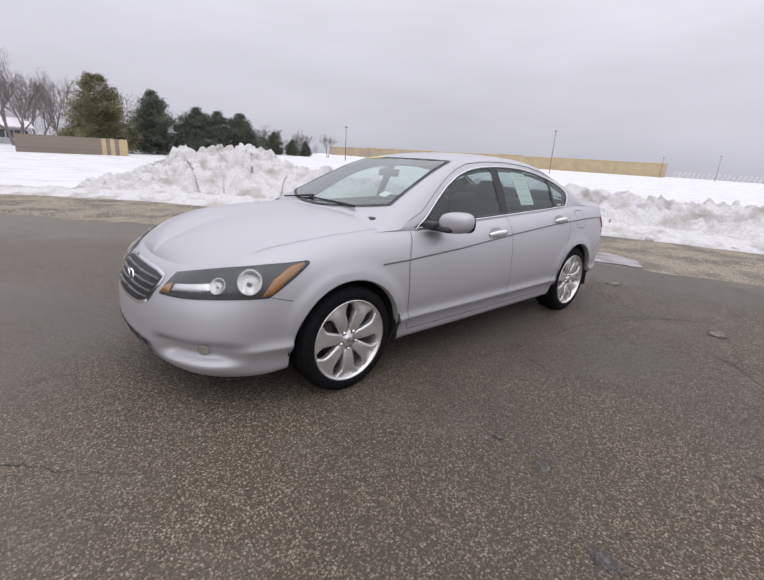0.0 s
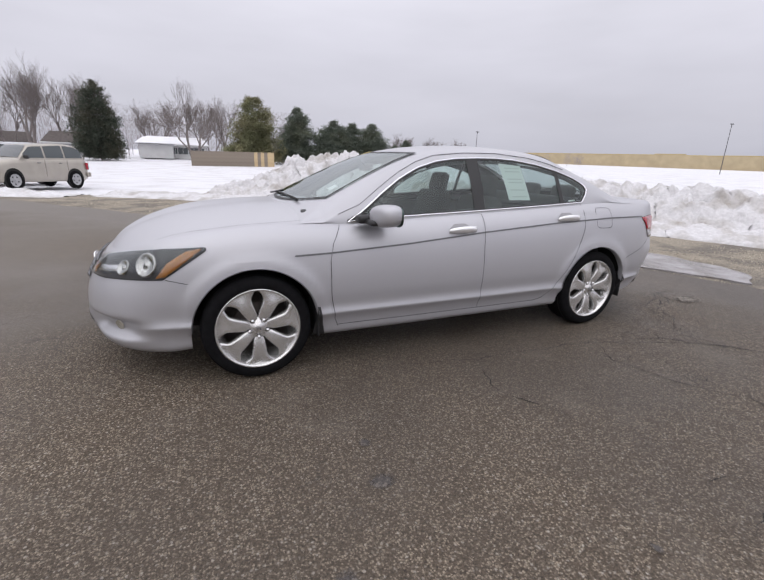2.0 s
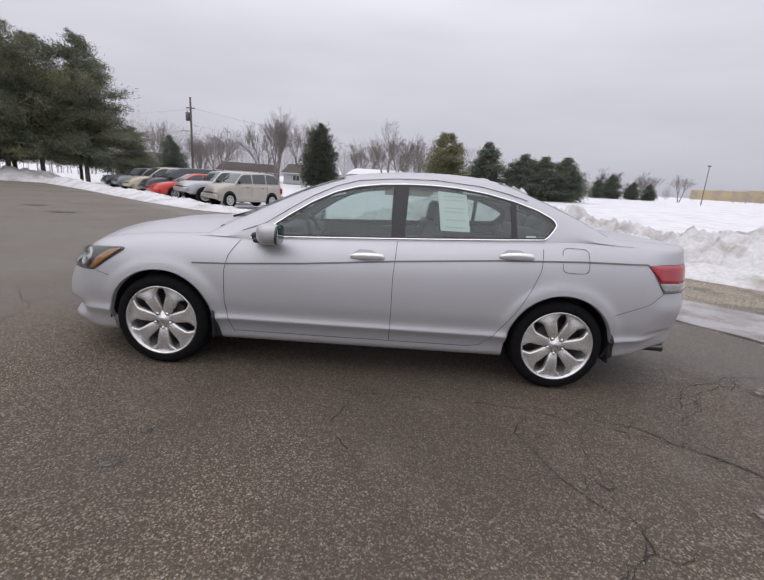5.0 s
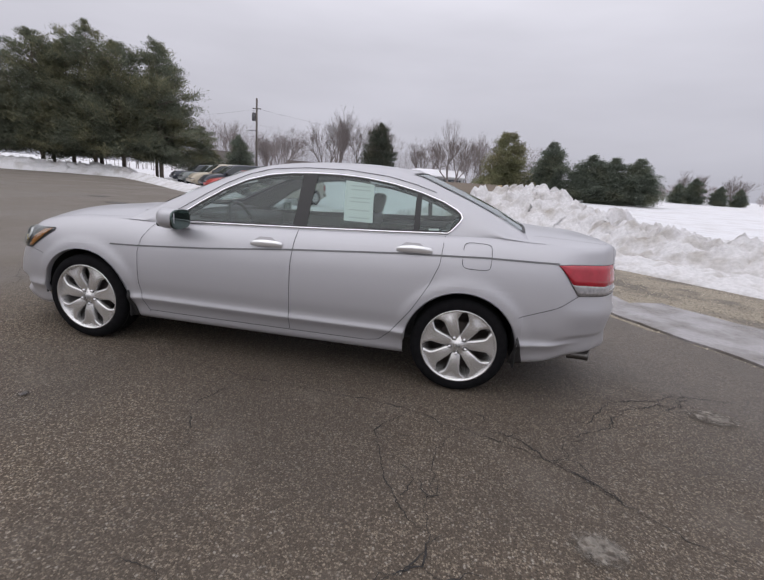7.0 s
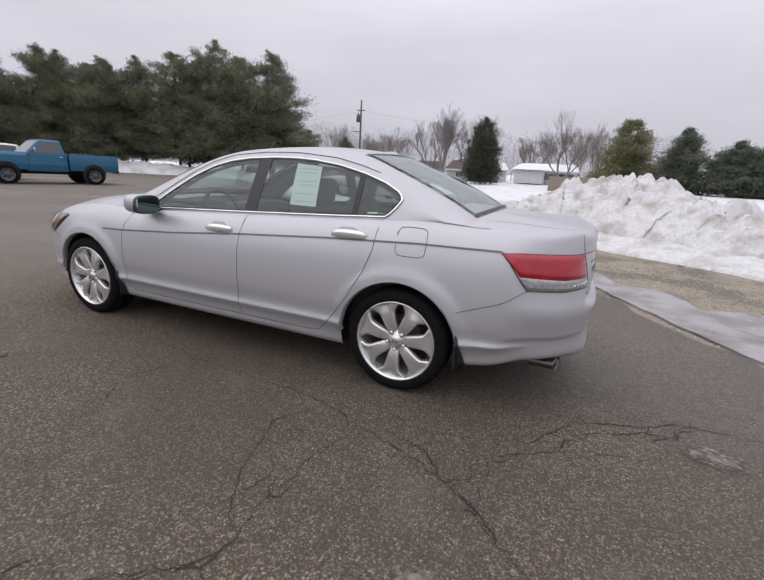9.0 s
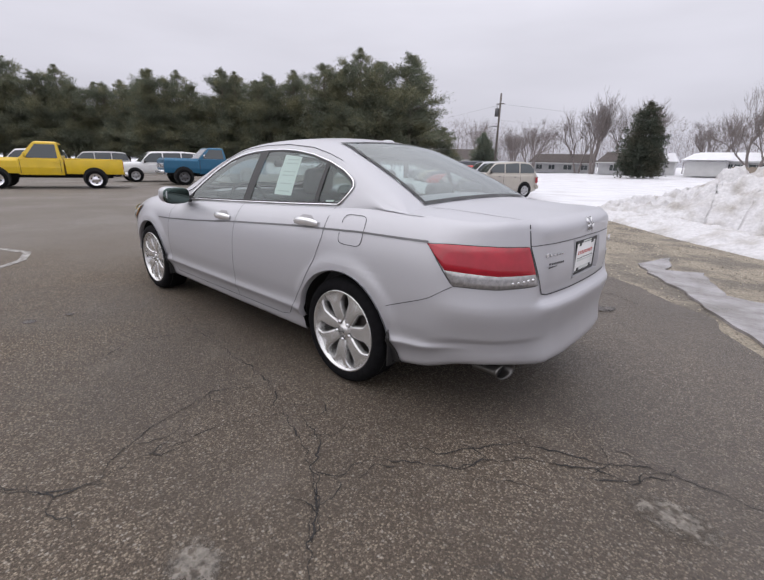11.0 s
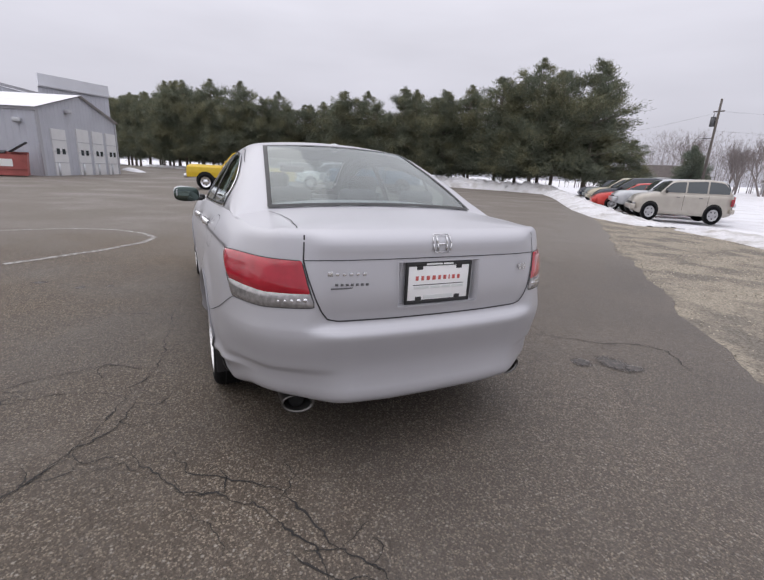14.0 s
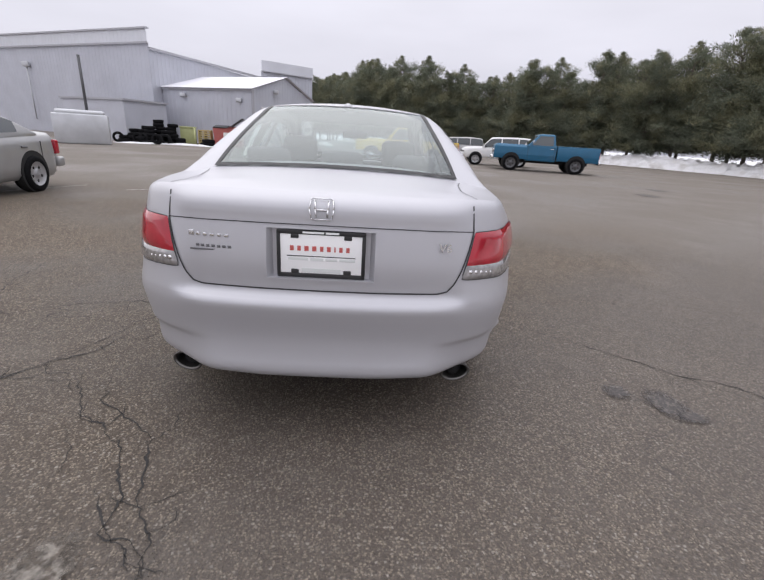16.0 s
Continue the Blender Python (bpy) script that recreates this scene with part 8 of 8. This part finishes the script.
# ---- the metal workshop building ----
def rib_wall(name, a, b, z0, tops, material, parent, pitch=0.42, depth=0.02):
    """Upright ribbed sheet from plan point a to b; tops = (fraction, height) along it."""
    a, b = Vector(a), Vector(b)
    L = (b - a).length
    n = Vector((b.y - a.y, a.x - b.x)).normalized()
    f = lambda t: float(np.interp(t, [p[0] for p in tops], [p[1] for p in tops]))
    rows = [[], []]
    u = 0.0
    k = 0
    while u < L:
        for du, d in ((0, 0), (pitch * 0.62, 0), (pitch * 0.72, depth), (pitch * 0.90, depth)):
            t = min(u + du, L) / L
            p = a.lerp(b, t) + n * d
            rows[0].append((p.x, p.y, z0)), rows[1].append((p.x, p.y, f(t)))
        u += pitch
    p = b
    rows[0].append((p.x, p.y, z0)), rows[1].append((p.x, p.y, f(1)))
    return part(name, grid_bm(rows), material, parent, smooth=False)


shop = thing("workshop_building", "large grey ribbed-metal workshop with a low garage wing and snowy roof", "building")
U, V = Vector((-0.42, -0.907)), Vector((-0.95, 0.312))
G0 = Vector((-29.5, -8.7))
GE = G0 + V * 9.8
GL = G0 + U * 14
GR = G0 + V * 4.9
GBL, GEL = GL + V * 9.8, GE + U * 14
rib_wall("wall", GL, G0, 0, [(0, 3.95), (1, 3.95)], M_SIDING, shop)
rib_wall("gable_wall", G0, GE, 0, [(0, 3.95), (0.5, 5.25), (1, 3.95)], M_SIDING, shop)
bm = bmesh.new()
e1, e2 = U * -0.25, U * 0.0
q = [G0 - V * 0.25 + e1, GR + e1, GR + U * 14, GL - V * 0.25]
bm.faces.new([bm.verts.new((p.x, p.y, z)) for p, z in zip(q, (3.98, 5.36, 5.36, 3.98))])
q = [GR + e1, GE + V * 0.25 + e1, GE + V * 0.25 + U * 14, GR + U * 14]
bm.faces.new([bm.verts.new((p.x, p.y, z)) for p, z in zip(q, (5.36, 3.98, 3.98, 5.36))])
part("roof", bm, M_ROOFSNOW, shop, "snow-covered low roof", smooth=False)


def shop_box(name, origin, along, a0, a1, out, z0, z1, material, thick=0.08, parent=None):
    p, q = origin + along * a0 + out * 0.04, origin + along * a1 + out * 0.04
    c = (p + q) / 2
    ang = math.degrees(math.atan2(along.y, along.x))
    return part(name, box_bm(c.x, c.y, (z0 + z1) / 2, abs(a1 - a0), thick, z1 - z0, pose(0, 0, 0, 0, 0, ang)), material, parent or shop, smooth=False)


gn = Vector((0.312, 0.95))
wn_ = Vector((0.907, -0.42))
shop_box("eave_trim", GL, -U, -0.1, 14.1, wn_, 3.82, 4.0, M_TRIMGREY, 0.14)
for a0, a1 in ((0.0, 0.25), (9.6, 9.8)):
    shop_box("corner_trim", G0, V, a0, a1, gn, 0, 3.95, M_TRIMGREY, 0.1)
for k, a in enumerate((1.2, 4.0, 6.0, 8.0)):
    dr = shop_box("roller_door", G0, V, a, a + (1.5 if k == 0 else 1.5), gn, 0.0, 3.1 if k else 2.9, M_DOORWHITE, 0.10)
    for z in (0.8, 1.5, 2.2):
        shop_box("panel_line", G0, V, a, a + (1.5 if k == 0 else 1.5), gn * 1.6, z, z + 0.04, M_TRIMGREY, 0.10, dr)
    shop_box("door_window", G0, V, a + 0.3, a + 0.6, gn * 1.8, 1.35, 1.7, M_CARGLASS, 0.10, dr)
    shop_box("door_window", G0, V, a + 0.9, a + 1.2, gn * 1.8, 1.35, 1.7, M_CARGLASS, 0.10, dr)
    bm = bmesh.new()
    p = G0 + V * (a - 0.35) + gn * 0.5
    cyl_into(bm, (p.x, p.y, -0.1), (p.x, p.y, 0.8), 0.07, sides=10)
    part("bollard", bm, M_GALV, shop)
for org, al, a, out, z in ((G0, V, 3.2, gn, 4.1), (G0, U, 6.4, wn_, 3.45), (G0, U, 1.0, wn_, 3.2)):
    p = org + al * a + out * 0.15
    lt = part("wall_lamp", box_bm(p.x, p.y, z, 0.32, 0.42, 0.28, bevel=0.05), M_GALV, shop)
# tall main block and fascia
T0 = Vector((-32.3, -16.9))
T1 = T0 + U * 40
T2 = T0 + V * 15.3
B1 = Vector((-50.6, -7.2))
rib_wall("wall", T1, T0, 0, [(0, 6.9), (1, 6.9)], M_SIDING, shop)
rib_wall("fascia", T1 - V * 0.12, T0 - V * 0.12, 6.9, [(0, 7.8), (1, 7.8)], M_SIDING_L, shop)
shop_box("fascia_trim", T0, U, 0, 40, wn_ * 3, 6.82, 6.95, M_TRIMGREY, 0.1)
shop_box("coping", T0, U, -0.1, 40, wn_ * 2, 7.78, 7.9, M_TRIMGREY, 0.3)
rib_wall("wall", T0, T2, 0, [(0, 6.5), (1, 6.3)], M_SIDING, shop)
shop_box("coping", T0, V, 0, 15.3, gn, 6.42, 6.6, M_TRIMGREY, 0.2)
rib_wall("wall", T2, B1, 0, [(0, 7.5), (1, 7.5)], M_SIDING, shop)
d2 = (B1 - T2).normalized()
n2 = Vector((d2.y, -d2.x))
shop_box("fascia", T2, d2, 0, (B1 - T2).length, n2 * 2, 7.2, 8.25, M_SIDING_L, 0.2)
shop_box("fascia_trim", T2, d2, 0, (B1 - T2).length, n2 * 4, 7.15, 7.25, M_TRIMGREY, 0.2)
rib_wall("wall", B1, B1 + Vector((-17.8, -3.0)), 0, [(0, 8.2), (1, 8.2)], M_SIDING, shop)
prism("flat_roof", [tuple(T1 + V * 0.8), tuple(T0 + V * 0.8 + U * 0.8), tuple(T2 + U * 0.8), tuple(B1 + U * 0.8), tuple(B1 + Vector((-17.8, -3.8))), tuple(T1 + V * 36)], 5.0, 6.2, M_ROOFSNOW, shop)
# low annex in front of the tall wall, with vent pipe and wall lamps
A0 = Vector((-27.4, -16.6))
part("annex", box_bm(A0.x + U.x * 3 + V.x * 1.6, A0.y + U.y * 3 + V.y * 1.6, 1.3, 3.4, 6.4, 2.6, pose(0, 0, 0, 0, 0, math.degrees(math.atan2(-U.x, U.y)) + 180)), M_SIDING, shop, smooth=False)
part("annex_roof", box_bm(A0.x + U.x * 3 + V.x * 1.6, A0.y + U.y * 3 + V.y * 1.6, 2.66, 3.6, 6.7, 0.12, pose(0, 0, 0, 0, 0, math.degrees(math.atan2(-U.x, U.y)) + 180)), M_TRIMGREY, shop, smooth=False)
bm = bmesh.new()
p = T0 + U * 15 - V * 0.2
cyl_into(bm, (p.x, p.y, 1.0), (p.x, p.y, 5.4), 0.05, sides=8)
part("conduit", bm, M_GALV, shop)
part("wall_lamp", box_bm(p.x, p.y, 5.5, 0.4, 0.6, 0.4, bevel=0.06), M_GALV, shop)

# yard clutter along the workshop wall
dump = thing("dumpster", "red steel dumpster with its black lid propped open", "dumpster", pose(-27.9, -9.9, 0, 0, 0, 10))
rows = [[(-0.75, -0.85, 0.12), (0.75, -0.85, 0.12), (0.75, 0.85, 0.12), (-0.75, 0.85, 0.12), (-0.75, -0.85, 0.12)], [(-0.85, -0.95, 1.35), (0.85, -0.95, 1.2), (0.85, 0.95, 1.2), (-0.85, 0.95, 1.35), (-0.85, -0.95, 1.35)]]
part("bin", grid_bm(rows), M_RED, dump, smooth=False)
part("base", box_bm(0, 0, 0.12, 1.55, 1.75, 0.12), M_RED, dump, smooth=False)
part("lid", box_bm(-0.2, 0.55, 1.62, 1.3, 1.0, 0.05, pose(0, 0, 0, 35, 0, 0)), M_BLACK, dump, "black plastic lid", smooth=False)
part("lid", box_bm(0, -0.5, 1.32, 1.6, 0.9, 0.05, pose(0, 0, 0, 0, 5, 0)), M_BLACK, dump, "black plastic lid", smooth=False)
part("label_panel", box_bm(0.83, 0.0, 0.75, 0.02, 0.55, 0.4, pose(0, 0, 0, 0, 4, 0)), M_PAPER, dump, "white label", smooth=False)
for z in (0.45, 0.95):
    part("rib", box_bm(0.81, 0, z, 0.06, 1.85, 0.07), M_RED, dump, smooth=False)
bin2 = thing("storage_box", "faded yellow-green plastic storage bin", "bin", pose(-28.3, -12.9, 0, 0, 0, 10))
part("body", box_bm(0, 0, 0.55, 0.9, 0.9, 1.1, bevel=0.05), M_GREENBOX, bin2)
part("lid", box_bm(0, 0, 1.14, 1.0, 1.0, 0.1, bevel=0.03), M_GREENBOX, bin2)
pal = thing("pallet_stack", "upright stack of weathered yellow wooden pallets", "pallet", pose(-28.3, -11.7, 0, 0, 0, 10))
for k in range(7):
    part("slat", box_bm(0, 0, 0.08 + 0.15 * k, 0.9, 0.85, 0.09), M_PALLET, pal, smooth=False)
for yy in (-0.38, 0, 0.38):
    part("stringer", box_bm(0, yy, 0.5, 0.95, 0.06, 0.98), M_PALLET, pal, smooth=False)
post = thing("bollard", "yellow-painted steel bollard by the wall", "bollard", pose(-27.4, -12.1, 0))
bm = bmesh.new()
cyl_into(bm, (0, 0, -0.1), (0, 0, 1.15), 0.07, sides=12)
part("pipe", bm, M_GREENBOX, post)
tyre_me = bpy.data.meshes.new("loose_tyre")
bm = lathe([(0.19, -0.09), (0.26, -0.11), (0.32, -0.09), (0.335, 0), (0.32, 0.09), (0.26, 0.11), (0.19, 0.09), (0.18, 0), (0.19, -0.09)], 24)
bm.to_mesh(tyre_me)
bm.free()
tyre_me.materials.append(M_RUBBER)
for p in tyre_me.polygons:
    p.use_smooth = True
rng = random.Random(3)
stacks = [(-26.9, -14.2, 7), (-26.6, -14.9, 5), (-27.1, -13.5, 6), (-26.4, -15.6, 4), (-26.1, -16.3, 2), (-26.7, -15.2, 2), (-27.2, -10.9, 2), (-27.0, -11.2, 2), (-26.2, -13.9, 1), (-25.9, -14.7, 1), (-26.0, -15.5, 2), (-26.5, -13.6, 4), (-26.2, -14.5, 5), (-26.3, -15.1, 4), (-25.8, -15.0, 2), (-25.7, -14.2, 1), (-25.6, -15.9, 1), (-26.9, -12.9, 2)]
for x, y, n in stacks:
    for k in range(n):
        t = tagged(new("loose_tyre", tyre_me), "worn black tyre in the pile by the wall", "tyre", "tyre pile")
        t.matrix_world = pose(x + rng.uniform(-0.08, 0.08), y + rng.uniform(-0.08, 0.08), 0.11 + 0.215 * k, 90 + rng.uniform(-4, 4), 0, rng.uniform(0, 90))
for k in range(12):
    x, y = rng.uniform(-26.9, -25.6), rng.uniform(-16.2, -13.2)
    t = tagged(new("loose_tyre", tyre_me), "worn black tyre leaning on the pile by the wall", "tyre", "tyre pile")
    t.matrix_world = pose(x + 0.5, y, 0.31, rng.uniform(-12, 12), 0, rng.uniform(60, 130))
gen = thing("storage_tank", "pale galvanised box tank with rounded top beside the wall", "tank", pose(-21.0, -15.6, 0, 0, 0, 28))
part("body", box_bm(0, 0, 0.75, 1.4, 2.5, 1.5, bevel=0.06), M_GALV, gen)
part("top", box_bm(0, 0, 1.56, 1.2, 2.2, 0.28, bevel=0.12, seg=4), M_GALV, gen)
bm = bmesh.new()
cyl_into(bm, (-0.2, 0.3, 1.6), (-0.2, 0.3, 4.4), 0.07, sides=10)
part("vent_pipe", bm, M_STEEL, gen)
bank("snow_strip", [(-26.3, -10.2, 0.5, 0.12), (-26.4, -12.5, 0.5, 0.14), (-25.2, -14.5, 0.5, 0.1), (-24.6, -16.2, 0.4, 0.1)], "thin strip of old snow along the wall", lumps=0.5, seed=41.0, side_n=10, step=0.2, material=M_SNOW)
bank("snow_strip", [(-47, -4.6, 0.6, 0.15), (-52, -5.5, 0.8, 0.25), (-60, -7, 0.9, 0.3)], "thin strip of old snow by the workshop corner", lumps=0.5, seed=43.0, side_n=10, step=0.3, material=M_SNOW)
